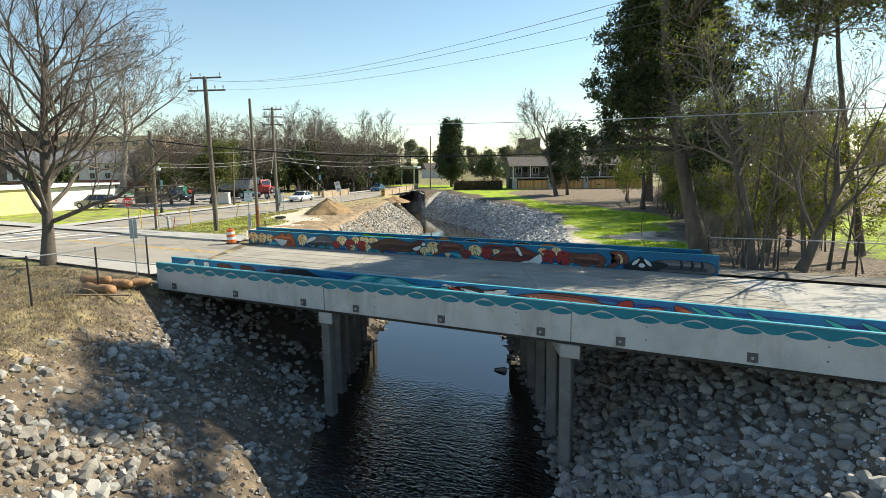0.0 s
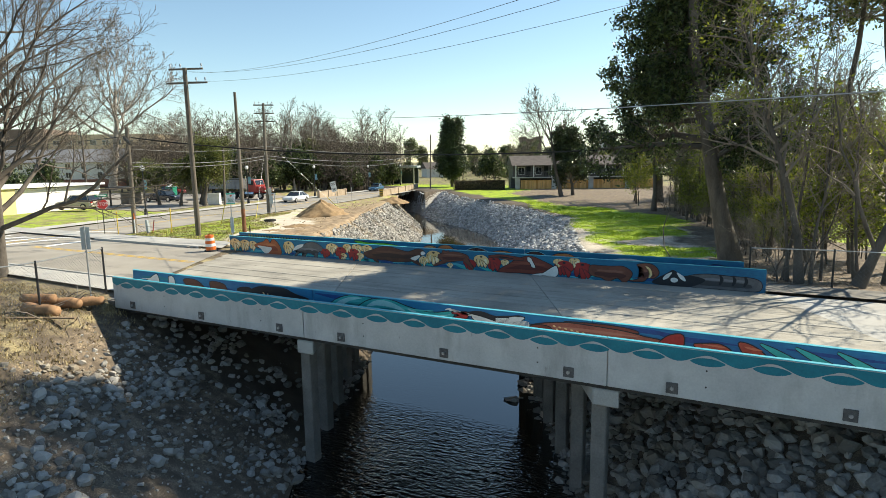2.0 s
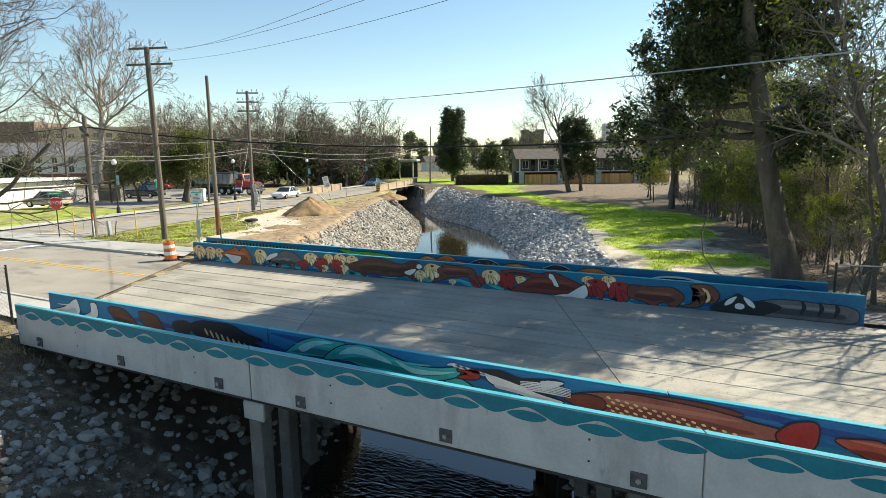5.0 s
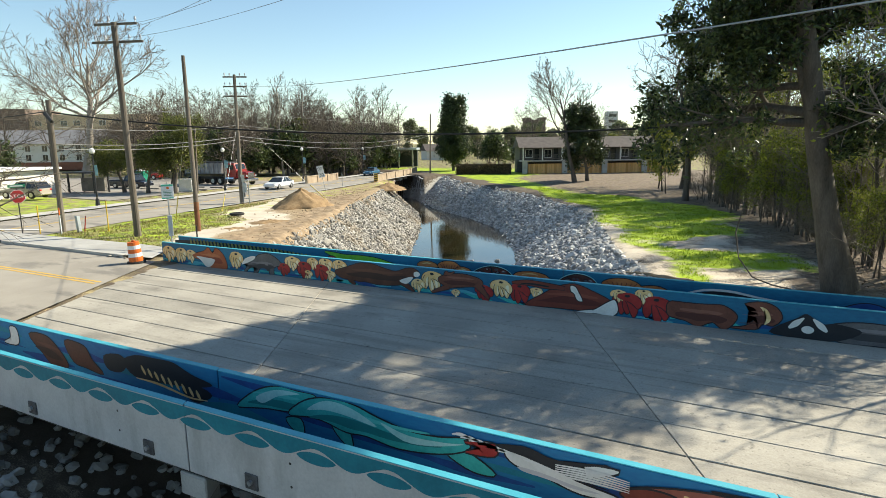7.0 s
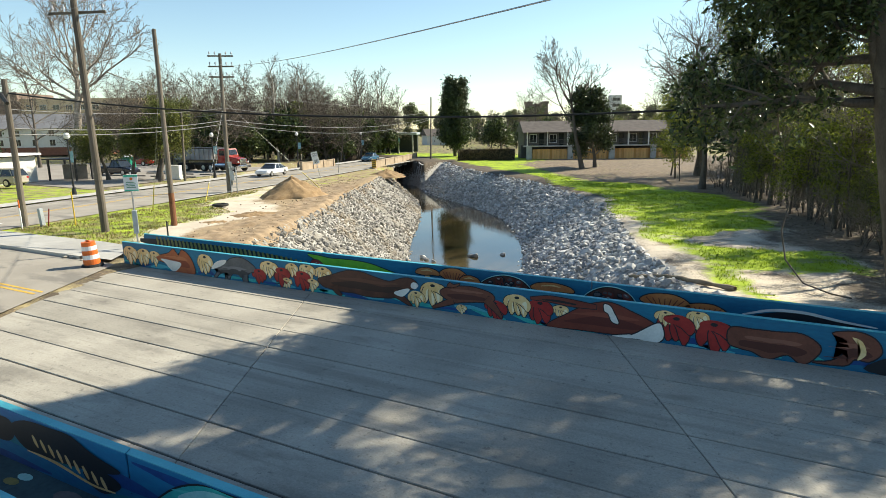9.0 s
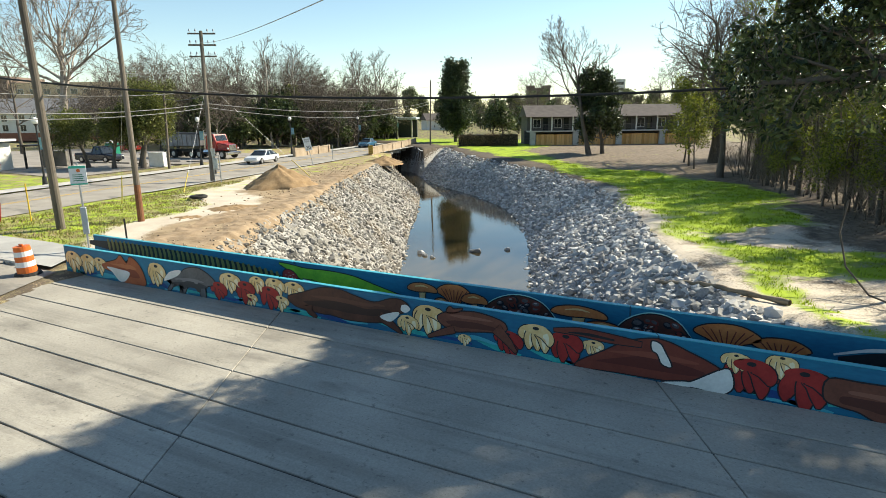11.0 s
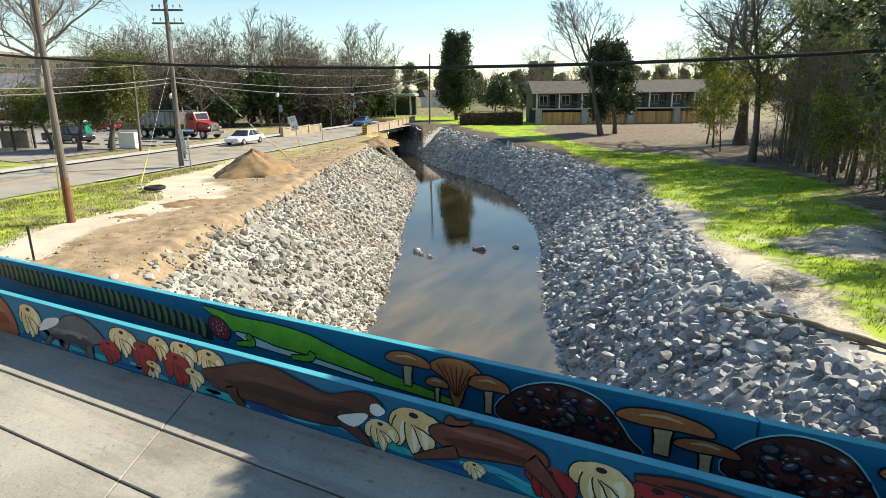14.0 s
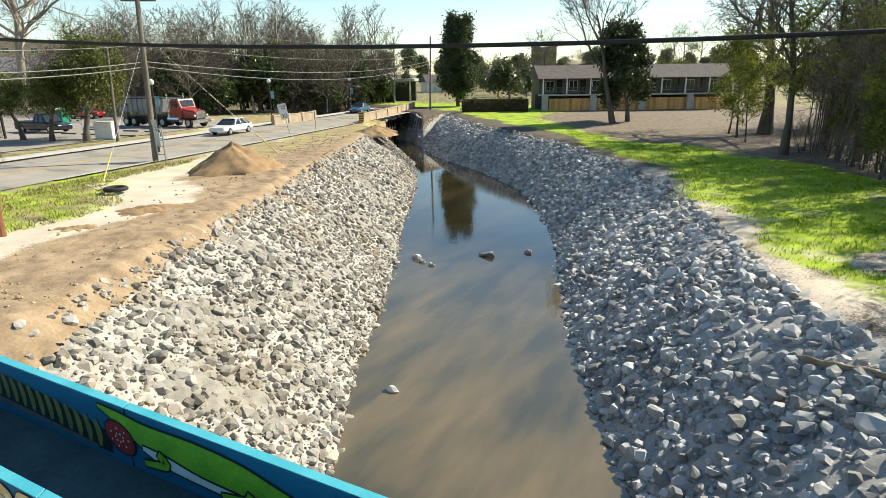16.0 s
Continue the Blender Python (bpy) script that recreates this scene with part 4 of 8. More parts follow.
cable((-61.8, 57.9, 7.0), (-48.0, 51.2, 6.9), 0.3, 0.02, "grey cable strung across the street", M_WIRE)
cable((-110, 40, 8.6), (-43, 31.9, 7.5), 0.7, 0.03, "black cable strung along the road")
for at, to in (((-48.0, 51.0, 8.0), (-41.5, 55.5, 0.1)), ((-47.4, 50.5, 7.0), (-42.3, 43.5, 0.2)), ((-36.0, 35.9, 8.0), (-41.0, 38.3, 0.3))):
    w = thing("guy_wire", to, "slack steel guy wire with a yellow plastic guard", "guy wire", "guy wires")
    d = Vector(at) - Vector(to)
    bm = bmesh.new()
    cyl(bm, (0, 0, -0.1), d, 0.008, 0.008, 5)
    part("wire", bm, M_STEEL, w)
    bm = bmesh.new()
    cyl(bm, d * 0.02, d.normalized() * 2.2, 0.03, 0.03, 6)
    part("guard", bm, mat("yellow_plastic", (0.45, 0.33, 0.03), (0.65, 0.5, 0.06), 0.5), w, "yellow plastic guard")
# hardware on the poles
for frac, ln, ins in ((0.995, 2.5, (-1.15, -0.4, 1.15)), (0.915, 3.0, (-1.3, -0.7, 0.7, 1.35))):
    crossarm(pole1, d1, frac, ln, radians(20), ins)
for frac in (0.985, 0.91, 0.835):
    crossarm(pole3, d3, frac, 2.1, radians(35), (-0.9, -0.45, 0.45, 0.9))
bm = bmesh.new()
box(bm, -0.28, 0.28, 0.2, 0.24, 0.6, 2.6, 0.01)
part("riser_guard", bm, M_STEEL, pole3, "grey steel riser guard")
bm = bmesh.new()
cyl(bm, (0.1, -0.25, 7.0), (1.1, -0.5, 6.5), 0.13, 0.09, 8)
part("splice_case", bm, M_CABLE, pole0, "black cable splice case")
bm = bmesh.new()
cyl(bm, (0.02, -0.02, -0.2), d2 * 0.17, 0.155, 0.146, 12)
part("rusty_foot", bm, mat("rusty_wood", (0.12, 0.05, 0.025), (0.26, 0.12, 0.06), 0.95, 3, 30, 0.4), pole2, "reddish brown stained foot")

# ---------------------------------------------------------------- the murals
def smooth_loop(pts, n=5):
    """A smooth closed outline through the points."""
    p = np.array(pts, float)
    out = []
    for i in range(len(p)):
        a, b, c, d = p[i - 1], p[i], p[(i + 1) % len(p)], p[(i + 2) % len(p)]
        for s in np.arange(n) / n:
            out.append(0.5 * (2 * b + (c - a) * s + (2 * a - 5 * b + 4 * c - d) * s ** 2 + (3 * b - a - 3 * c + d) * s ** 3))
    return np.array(out)


def spine(pts, n=5):
    """The outline of a tapered form along a bent middle line: x, z, half width."""
    p = np.array(pts, float)
    k = np.linspace(0, len(p) - 1, (len(p) - 1) * n + 1)
    q = np.stack([np.interp(k, np.arange(len(p)), p[:, i]) for i in range(3)], 1)
    for _ in range(3):
        q[1:-1] = (q[:-2] + 2 * q[1:-1] + q[2:]) / 4
    t = np.gradient(q[:, :2], axis=0)
    t /= np.linalg.norm(t, axis=1, keepdims=True)
    nn = np.stack([-t[:, 1], t[:, 0]], 1) * q[:, 2:3]
    return np.concatenate([q[:, :2] + nn, (q[:, :2] - nn)[::-1]])


def ellipse(x, z, a, b, turn=0.0, n=18):
    s = np.arange(n) * 2 * np.pi / n
    u, v = a * np.cos(s), b * np.sin(s)
    return np.stack([x + u * np.cos(turn) - v * np.sin(turn), z + u * np.sin(turn) + v * np.cos(turn)], 1)


def grown(poly, d):
    c = poly.mean(0)
    t = np.roll(poly, -1, 0) - np.roll(poly, 1, 0)
    t /= np.linalg.norm(t, axis=1, keepdims=True) + 1e-9
    nn = np.stack([t[:, 1], -t[:, 0]], 1)
    area = np.sum(poly[:, 0] * np.roll(poly[:, 1], -1) - np.roll(poly[:, 0], -1) * poly[:, 1])
    return poly + nn * d * (1 if area > 0 else -1)


def paint(wall, name, polys, y, layer, material, label="", lo=0.27, hi=1.168):
    """Flat painted shapes on a wall's face."""
    bm = bmesh.new()
    for poly in polys:
        q = np.array(poly)
        q[:, 1] = np.clip(q[:, 1], lo, hi)
        vs = [bm.verts.new((a, y - 0.0025 * layer, b)) for a, b in q]
        try:
            bm.faces.new(vs)
        except ValueError:
            continue
    bmesh.ops.triangulate(bm, faces=bm.faces)
    bm.normal_update()
    for f in bm.faces:
        if f.normal.y > 0:
            f.normal_flip()
    return part(name, bm, material, wall, label)


def paintmat(name, a, b, **kw):
    return mat(name, a, b, 0.55, 2.5, 18, 0.04, **kw)


P_INK = paintmat("ink_paint", (0.006, 0.008, 0.012), (0.014, 0.016, 0.022))
P_CREAM = paintmat("cream_paint", (0.62, 0.38, 0.13), (0.80, 0.62, 0.33))
P_PALE = paintmat("pale_cream_paint", (0.76, 0.64, 0.40), (0.84, 0.77, 0.58))
P_RED = paintmat("red_paint", (0.22, 0.012, 0.012), (0.40, 0.03, 0.025))
P_BROWN = paintmat("brown_paint", (0.05, 0.018, 0.012), (0.11, 0.038, 0.022))
P_RUST = paintmat("rust_paint", (0.12, 0.022, 0.014), (0.19, 0.04, 0.024))
P_ORANGE = paintmat("orange_paint", (0.42, 0.115, 0.028), (0.64, 0.24, 0.075))
P_GREY = paintmat("grey_paint", (0.06, 0.06, 0.065), (0.14, 0.135, 0.14))
P_WHITE = paintmat("mural_white_paint", (0.55, 0.55, 0.52), (0.75, 0.75, 0.72))
P_GREEN = paintmat("green_paint", (0.11, 0.32, 0.015), (0.27, 0.54, 0.03))
P_OLIVE = paintmat("olive_paint", (0.13, 0.12, 0.03), (0.26, 0.23, 0.07))
P_SEA = paintmat("sea_green_paint", (0.012, 0.26, 0.26), (0.05, 0.46, 0.43))
P_AQUA = paintmat("pale_aqua_paint", (0.2, 0.5, 0.5), (0.4, 0.68, 0.66))
P_FISH = paintmat("fish_red_paint", (0.20, 0.05, 0.035), (0.36, 0.12, 0.08))
P_LUMP = paintmat("pale_grey_paint", (0.32, 0.28, 0.27), (0.5, 0.46, 0.45))
P_DEEP = paintmat("deep_blue_paint", (0.004, 0.03, 0.15), (0.008, 0.07, 0.26))


def shape(wall, y, outline, material, layer=2, ink=0.028, label=""):
    """A painted form with a dark outline behind it."""
    if ink:
        paint(wall, "painted_outline", [grown(outline, ink)], y, layer - 1, P_INK)
    return paint(wall, "painted_shape", [outline], y, layer, material, label)


def flower(wall, y, x, z, r, material, seed):
    """A drooping many-petalled flower: petals hang from a dark eye."""
    rng = np.random.default_rng(seed)
    pet = []
    for k, a in enumerate(np.linspace(-2.7, -0.44, 5)):
        a += rng.normal(0, 0.08)
        ln = r * rng.uniform(0.8, 1.1)
        dx, dz = math.cos(a), math.sin(a)
        pet.append(spine([(x + dx * r * 0.05, z + r * 0.35 + dz * r * 0.05, r * 0.2), (x + dx * ln * 0.62, z + r * 0.46 + dz * ln * 0.35, r * 0.31), (x + dx * ln * 0.82, z + r * 0.34 + dz * ln * 0.85, r * 0.26), (x + dx * ln * 0.8, z + r * 0.25 + dz * ln * 1.12, r * 0.05)], 3))
    ob = paint(wall, "painted_flower", [], y, 1, material)
    for i, p in enumerate(pet):
        paint(ob, "petal_outline", [grown(p, r * 0.05)], y, 1.7 + 0.6 * i, P_INK)
        paint(ob, "petal", [p], y, 2 + 0.6 * i, material)
        if material is P_CREAM:
            q_ = p.mean(0)
            paint(ob, "petal_shade", [(p - q_) * (0.35, 0.7) + q_ + (0.012, -0.02)], y, 2.2 + 0.6 * i, P_PALE)
    paint(ob, "petal", [ellipse(x, z + r * 0.42, r * 0.62, r * 0.26)], y, 6, material)
    paint(ob, "eye", [ellipse(x, z + r * 0.47, r * 0.16, r * 0.09)], y, 7, P_INK)
    return tagged(ob, "painted flower with hanging petals")


W = bridge_walls["inner_wall_far"]
Y = 28.1
k = 0
for x, z, r, m_ in ((-28.55, 0.68, 0.42, P_CREAM), (-27.75, 0.66, 0.40, P_CREAM), (-27.15, 0.66, 0.34, P_CREAM), (-24.45, 0.70, 0.44, P_CREAM), (-21.9, 0.52, 0.32, P_RED), (-21.45, 0.80, 0.36, P_CREAM), (-20.9, 0.62, 0.38, P_RED), (-20.45, 0.90, 0.26, P_CREAM), (-20.70, 0.42, 0.22, P_CREAM), (-20.05, 0.60, 0.36, P_RED), (-19.85, 0.88, 0.32, P_CREAM), (-19.65, 0.48, 0.25, P_CREAM), (-19.2, 0.86, 0.32, P_CREAM), (-15.85, 0.52, 0.27, P_CREAM), (-15.3, 0.72, 0.42, P_CREAM), (-13.4, 0.50, 0.33, P_RED), (-12.78, 0.70, 0.38, P_CREAM), (-12.15, 0.62, 0.40, P_RED), (-11.6, 0.68, 0.22, P_CREAM), (-9.1, 0.88, 0.22, P_CREAM), (-8.85, 0.66, 0.42, P_RED), (-8.4, 0.95, 0.24, P_CREAM), (-8.05, 0.62, 0.44, P_RED), (-14.4, 0.38, 0.16, P_CREAM)):
    flower(W, Y, x, z + 0.06, r * 1.12, m_, k)
    k += 1
P_ORANGE_RED = paintmat("orange_red_paint", (0.26, 0.055, 0.02), (0.42, 0.12, 0.04))
P_RUSTB = paintmat("chestnut_paint", (0.10, 0.03, 0.018), (0.19, 0.065, 0.04))
P_REDB = paintmat("brick_red_paint", (0.24, 0.03, 0.02), (0.42, 0.08, 0.045))


def forms(rows):
    """Painted forms on the present wall: outline, paint, layer, outline width, label; the larger ones get a lighter back and a darker belly."""
    for outline, material, layer, ink, label in rows:
        p = smooth_loop(outline, 4)
        ob = shape(W, Y, p, material, layer, ink, label)
        if label and material is not P_INK:
            c = p.mean(0)
            paint(ob, "shading", [(p - c) * (0.74, 0.34) + c - (0, 0.07)], Y, layer + 0.4, TONES[material][0])
            paint(ob, "shading", [(p - c) * (0.62, 0.16) + c + (0, 0.10)], Y, layer + 0.6, TONES[material][1])


TONES = {}
for m_, a_, b_ in ((P_ORANGE_RED, (0.2, 0.04, 0.016), (0.48, 0.16, 0.06)), (P_GREY, (0.035, 0.035, 0.04), (0.2, 0.19, 0.2)), (P_BROWN, (0.03, 0.012, 0.009), (0.12, 0.045, 0.028)), (P_RUSTB, (0.07, 0.02, 0.013), (0.25, 0.1, 0.065)), (P_RUST, (0.085, 0.016, 0.011), (0.24, 0.06, 0.036)), (P_SEA, (0.008, 0.16, 0.17), (0.08, 0.5, 0.48)), (P_WHITE, (0.42, 0.42, 0.44), (0.74, 0.74, 0.72)), (P_FISH, (0.15, 0.035, 0.025), (0.4, 0.16, 0.11)), (P_REDB, (0.14, 0.018, 0.012), (0.5, 0.15, 0.08)), (P_RED, (0.2, 0.01, 0.01), (0.45, 0.05, 0.04))):
    TONES[m_] = (paintmat("shade_paint", a_, g3(1.25, a_)), paintmat("light_paint", g3(0.85, b_), b_))
forms([
        ([(-27.00, 0.80), (-26.33, 0.98), (-26.06, 1.15), (-25.80, 0.93), (-25.61, 1.15), (-25.27, 0.99), (-25.05, 0.67), (-25.05, 0.31), (-25.73, 0.29), (-26.16, 0.34), (-26.50, 0.57), (-26.92, 0.66)], P_ORANGE_RED, 5, 0.028, 'warm orange painted form'),
        ([(-26.78, 0.73), (-26.16, 0.71), (-25.69, 0.65), (-25.93, 0.37), (-26.24, 0.33), (-26.53, 0.57)], P_WHITE, 8, 0, ''),
        ([(-24.06, 0.65), (-23.82, 0.82), (-23.40, 0.92), (-23.18, 1.05), (-22.72, 1.13), (-22.30, 1.00), (-22.02, 0.76), (-22.42, 0.60), (-22.44, 0.32), (-22.62, 0.29), (-22.75, 0.53), (-23.14, 0.53), (-23.31, 0.32), (-23.51, 0.31), (-23.40, 0.54), (-23.67, 0.56), (-23.91, 0.33), (-24.02, 0.35), (-23.80, 0.61)], P_GREY, 5, 0.028, 'grey painted form'),
        ([(-24.14, 0.59), (-23.88, 0.88), (-23.39, 0.99), (-23.53, 0.81)], P_WHITE, 8, 0, ''),
        ([(-19.39, 0.75), (-18.90, 0.92), (-18.29, 1.12), (-17.80, 1.15), (-17.27, 1.04), (-16.75, 0.96), (-16.31, 1.10), (-16.00, 1.12), (-15.80, 0.99), (-15.94, 0.84), (-16.30, 0.71), (-16.41, 0.55), (-16.85, 0.46), (-17.55, 0.42), (-18.02, 0.47), (-18.35, 0.46), (-18.9, 0.5), (-19.21, 0.56)], P_BROWN, 9, 0.028, 'long brown painted form'),
        ([(-15.98, 1.0), (-15.85, 1.03), (-15.75, 0.94), (-15.88, 0.84), (-16.0, 0.88)], P_WHITE, 12, 0, ''),
        ([(-16.59, 0.65), (-16.15, 0.82), (-16.05, 0.78), (-16.30, 0.56)], P_WHITE, 12, 0, ''),
        ([(-14.95, 0.72), (-15.05, 0.88), (-14.8, 1.02), (-14.58, 1.06), (-14.2, 1.1), (-13.9, 1.08), (-13.5, 0.98), (-13.42, 0.82), (-13.6, 0.74), (-13.95, 0.7), (-14.35, 0.64), (-14.65, 0.6)], P_RUSTB, 9, 0.028, 'reddish brown painted form'),
        ([(-14.82, 1.02), (-14.75, 1.15), (-14.64, 1.10), (-14.44, 1.15), (-14.58, 1.05)], P_RUSTB, 10, 0.028, ''),
        ([(-11.95, 0.33), (-11.4, 0.72), (-10.95, 1.0), (-10.5, 1.13), (-10.2, 1.1), (-9.88, 0.98), (-9.5, 0.83), (-9.3, 0.7), (-9.33, 0.5), (-9.7, 0.39), (-10.2, 0.36), (-11.2, 0.34)], P_RUST, 9, 0.028, 'large tapered reddish brown painted form'),
        ([(-10.30, 0.31), (-9.91, 0.40), (-9.77, 0.43), (-9.27, 0.77), (-9.14, 0.68), (-9.11, 0.44), (-9.26, 0.29), (-9.45, 0.29), (-9.70, 0.32), (-10.01, 0.30)], P_WHITE, 12, 0.028, ''),
        ([(-10.51, 1.08), (-10.37, 1.05), (-10.28, 0.91), (-10.15, 0.65), (-10.31, 0.67), (-10.40, 0.85), (-10.50, 0.92)], P_WHITE, 12, 0.028, ''),
        ([(-7.71, 0.90), (-7.27, 0.92), (-6.80, 0.93), (-6.34, 0.95), (-6.00, 0.74), (-6.05, 0.50), (-6.29, 0.29), (-6.57, 0.46), (-6.93, 0.30), (-7.24, 0.42), (-7.49, 0.46), (-7.73, 0.55)], P_RUSTB, 9, 0.028, 'reddish brown painted form'),
        ([(-6.11, 0.38), (-5.79, 0.45), (-5.58, 0.64), (-5.55, 0.94), (-5.81, 1.06), (-5.41, 1.15), (-5.08, 1.04), (-4.94, 0.78), (-5.12, 0.56), (-5.37, 0.57), (-5.54, 0.40)], P_RUSTB, 11, 0.028, 'curled reddish brown painted form'),
        ([(-5.46, 1.03), (-5.28, 0.96), (-5.19, 0.70), (-5.33, 0.55), (-5.29, 0.76), (-5.38, 0.92)], P_CREAM, 14, 0, ''),
        ([(-3.89, 0.71), (-3.21, 0.87), (-2.39, 0.85), (-1.60, 0.83), (-1.28, 0.68), (-1.34, 0.37), (-2.04, 0.32), (-2.85, 0.33), (-3.69, 0.34)], P_GREY, 9, 0.028, 'grey painted form with dark bars'),
        ([(-5.21, 0.39), (-4.59, 0.84), (-4.39, 0.96), (-4.06, 0.75), (-3.72, 0.78), (-3.20, 0.64), (-3.69, 0.34), (-4.39, 0.29)], P_INK, 12, 0, ''),
])
for pts_, m_, ly in (
        ([(-12.4, 1.0, 0.03), (-11.9, 1.05, 0.08), (-11.3, 1.0, 0.09), (-10.7, 0.98, 0.05)], P_RUST, 10.5),
        ([(-12.1, 1.0, 0.01), (-11.7, 1.02, 0.035), (-11.2, 0.98, 0.02)], P_INK, 12.5),
        ([(-15.3, 0.37, 0.03), (-15.0, 0.5, 0.06), (-14.65, 0.64, 0.09)], P_RUSTB, 10),
        ([(-13.65, 0.82, 0.12), (-13.38, 0.58, 0.08), (-13.2, 0.36, 0.03)], P_RUSTB, 10),
        ([(-16.6, 0.66, 0.12), (-16.25, 0.48, 0.08), (-16.0, 0.32, 0.03)], P_BROWN, 10),
        ([(-18.75, 0.6, 0.13), (-18.7, 0.45, 0.08), (-18.5, 0.33, 0.04)], P_BROWN, 10)):
    shape(W, Y, spine(pts_), m_, ly, 0 if m_ is P_INK else 0.022)
for x in (-2.7, -2.25, -1.85):
    paint(W, "painted_bar", [spine([(x, 0.88, 0.03), (x + 0.1, 0.7, 0.06), (x, 0.48, 0.03)])], Y, 11, P_INK)
for s in (-1, 1):
    paint(W, "painted_patch", [spine([(-4.35 + s * 0.1, 0.85, 0.02), (-4.35 + s * 0.28, 0.68, 0.09), (-4.35 + s * 0.42, 0.55, 0.03)])], Y, 14, P_WHITE)
paint(W, "painted_patch", [ellipse(-4.35, 0.55, 0.14, 0.1)], Y, 14, P_WHITE)
rng = np.random.default_rng(5)
for k in range(34):
    x = -28.6 + k * 0.8 + rng.uniform(-0.3, 0.3)
    paint(W, "brush_stroke", [spine([(x - 0.5, rng.uniform(0.32, 0.5), 0.02), (x, rng.uniform(0.32, 0.55), rng.uniform(0.04, 0.1)), (x + 0.5, rng.uniform(0.3, 0.45), 0.02)])], Y, 0.6, (P_SEA, P_DEEP, M_CYAN, P_SEA)[k % 4])

W = bridge_walls["outer_wall_far"]
Y = 29.6
shape(W, Y, spine([(-30.0, 0.92, 0.05), (-29.0, 0.9, 0.12), (-27.0, 0.84, 0.2), (-24.0, 0.78, 0.22), (-22.0, 0.66, 0.2), (-20.9, 0.55, 0.14)]), P_INK, 3, label="long dark painted form with olive bars")
for k in range(36):
    x = -28.9 + k * 0.222
    zc = float(np.interp(x, [-29, -27, -24, -22, -20.9], [0.94, 0.88, 0.84, 0.72, 0.62]))
    paint(W, "painted_bar", [spine([(x - 0.05, zc + 0.2, 0.045), (x + 0.02, zc, 0.075), (x, zc - 0.2, 0.035)], 3)], Y, 5, P_OLIVE)
paint(W, "painted_band", [spine([(-28.4, 0.62, 0.03), (-26.5, 0.58, 0.06), (-24, 0.54, 0.06), (-21.2, 0.42, 0.03)])], Y, 5, P_GREY)
shape(W, Y, spine([(-21.05, 1.1, 0.02), (-20.6, 1.0, 0.1), (-20.1, 0.84, 0.2), (-19.3, 0.80, 0.27), (-18.5, 0.76, 0.27), (-17.8, 0.66, 0.2), (-16.8, 0.52, 0.12), (-15.4, 0.38, 0.04)]), P_GREEN, 5, label="long green painted form")
shape(W, Y, spine([(-20.2, 0.7, 0.03), (-19.8, 0.62, 0.09), (-19.2, 0.55, 0.05), (-18.4, 0.53, 0.05), (-17.0, 0.42, 0.03)]), P_WHITE, 7)
shape(W, Y, ellipse(-20.65, 0.72, 0.3, 0.21, -0.4), P_RED, 9)
paint(W, "painted_dot", [ellipse(-20.65 + 0.2 * math.cos(a) * q, 0.72 + 0.15 * math.sin(a) * q, 0.016, 0.016, 0, 8) for q in (0.4, 0.9) for a in np.arange(7) * 0.9 + q], Y, 11, P_WHITE)
shape(W, Y, spine([(-19.9, 0.7, 0.06), (-19.7, 0.56, 0.06), (-20.2, 0.48, 0.04)]), P_GREEN, 9)
shape(W, Y, spine([(-18.3, 0.66, 0.07), (-18.35, 0.54, 0.06), (-18.8, 0.48, 0.04)]), P_GREEN, 9)


def mushroom(wall, y, x, z, w, h, fan=False, tilt=0.0):
    """A painted mushroom: stalk, gills and cap."""
    if fan:
        cap = smooth_loop([(x - w, z + h * 0.75), (x - w * 0.5, z + h * 0.98), (x + w * 0.4, z + h * 1.0), (x + w, z + h * 0.72), (x + w * 0.4, z + h * 0.5), (x + w * 0.1, z), (x - w * 0.1, z), (x - w * 0.4, z + h * 0.5)])
        ob = shape(wall, y, cap, P_ORANGE, 7)
        for s in np.linspace(-0.75, 0.75, 7):
            paint(ob, "gill", [spine([(x + s * 0.1 * w, z + h * 0.2, 0.008), (x + s * 0.55 * w, z + h * 0.6, 0.014), (x + s * w, z + h * 0.86, 0.01)], 3)], y, 9, P_RUST)
    else:
        ob = shape(wall, y, spine([(x + tilt, z, w * 0.16), (x, z + h * 0.4, w * 0.15), (x, z + h * 0.75, w * 0.24)]), P_CREAM, 7)
        cap = smooth_loop([(x - w, z + h * 0.7), (x - w * 0.75, z + h * 0.92), (x, z + h * 1.02), (x + w * 0.8, z + h * 0.9), (x + w, z + h * 0.68), (x + w * 0.3, z + h * 0.66), (x - w * 0.4, z + h * 0.62)])
        shape(wall, y, cap, P_ORANGE, 9)
        paint(ob, "highlight", [spine([(x - w * 0.5, z + h * 0.84, 0.01), (x, z + h * 0.92, 0.025), (x + w * 0.4, z + h * 0.86, 0.01)])], y, 11, P_CREAM)
    return tagged(ob, "painted orange mushroom")


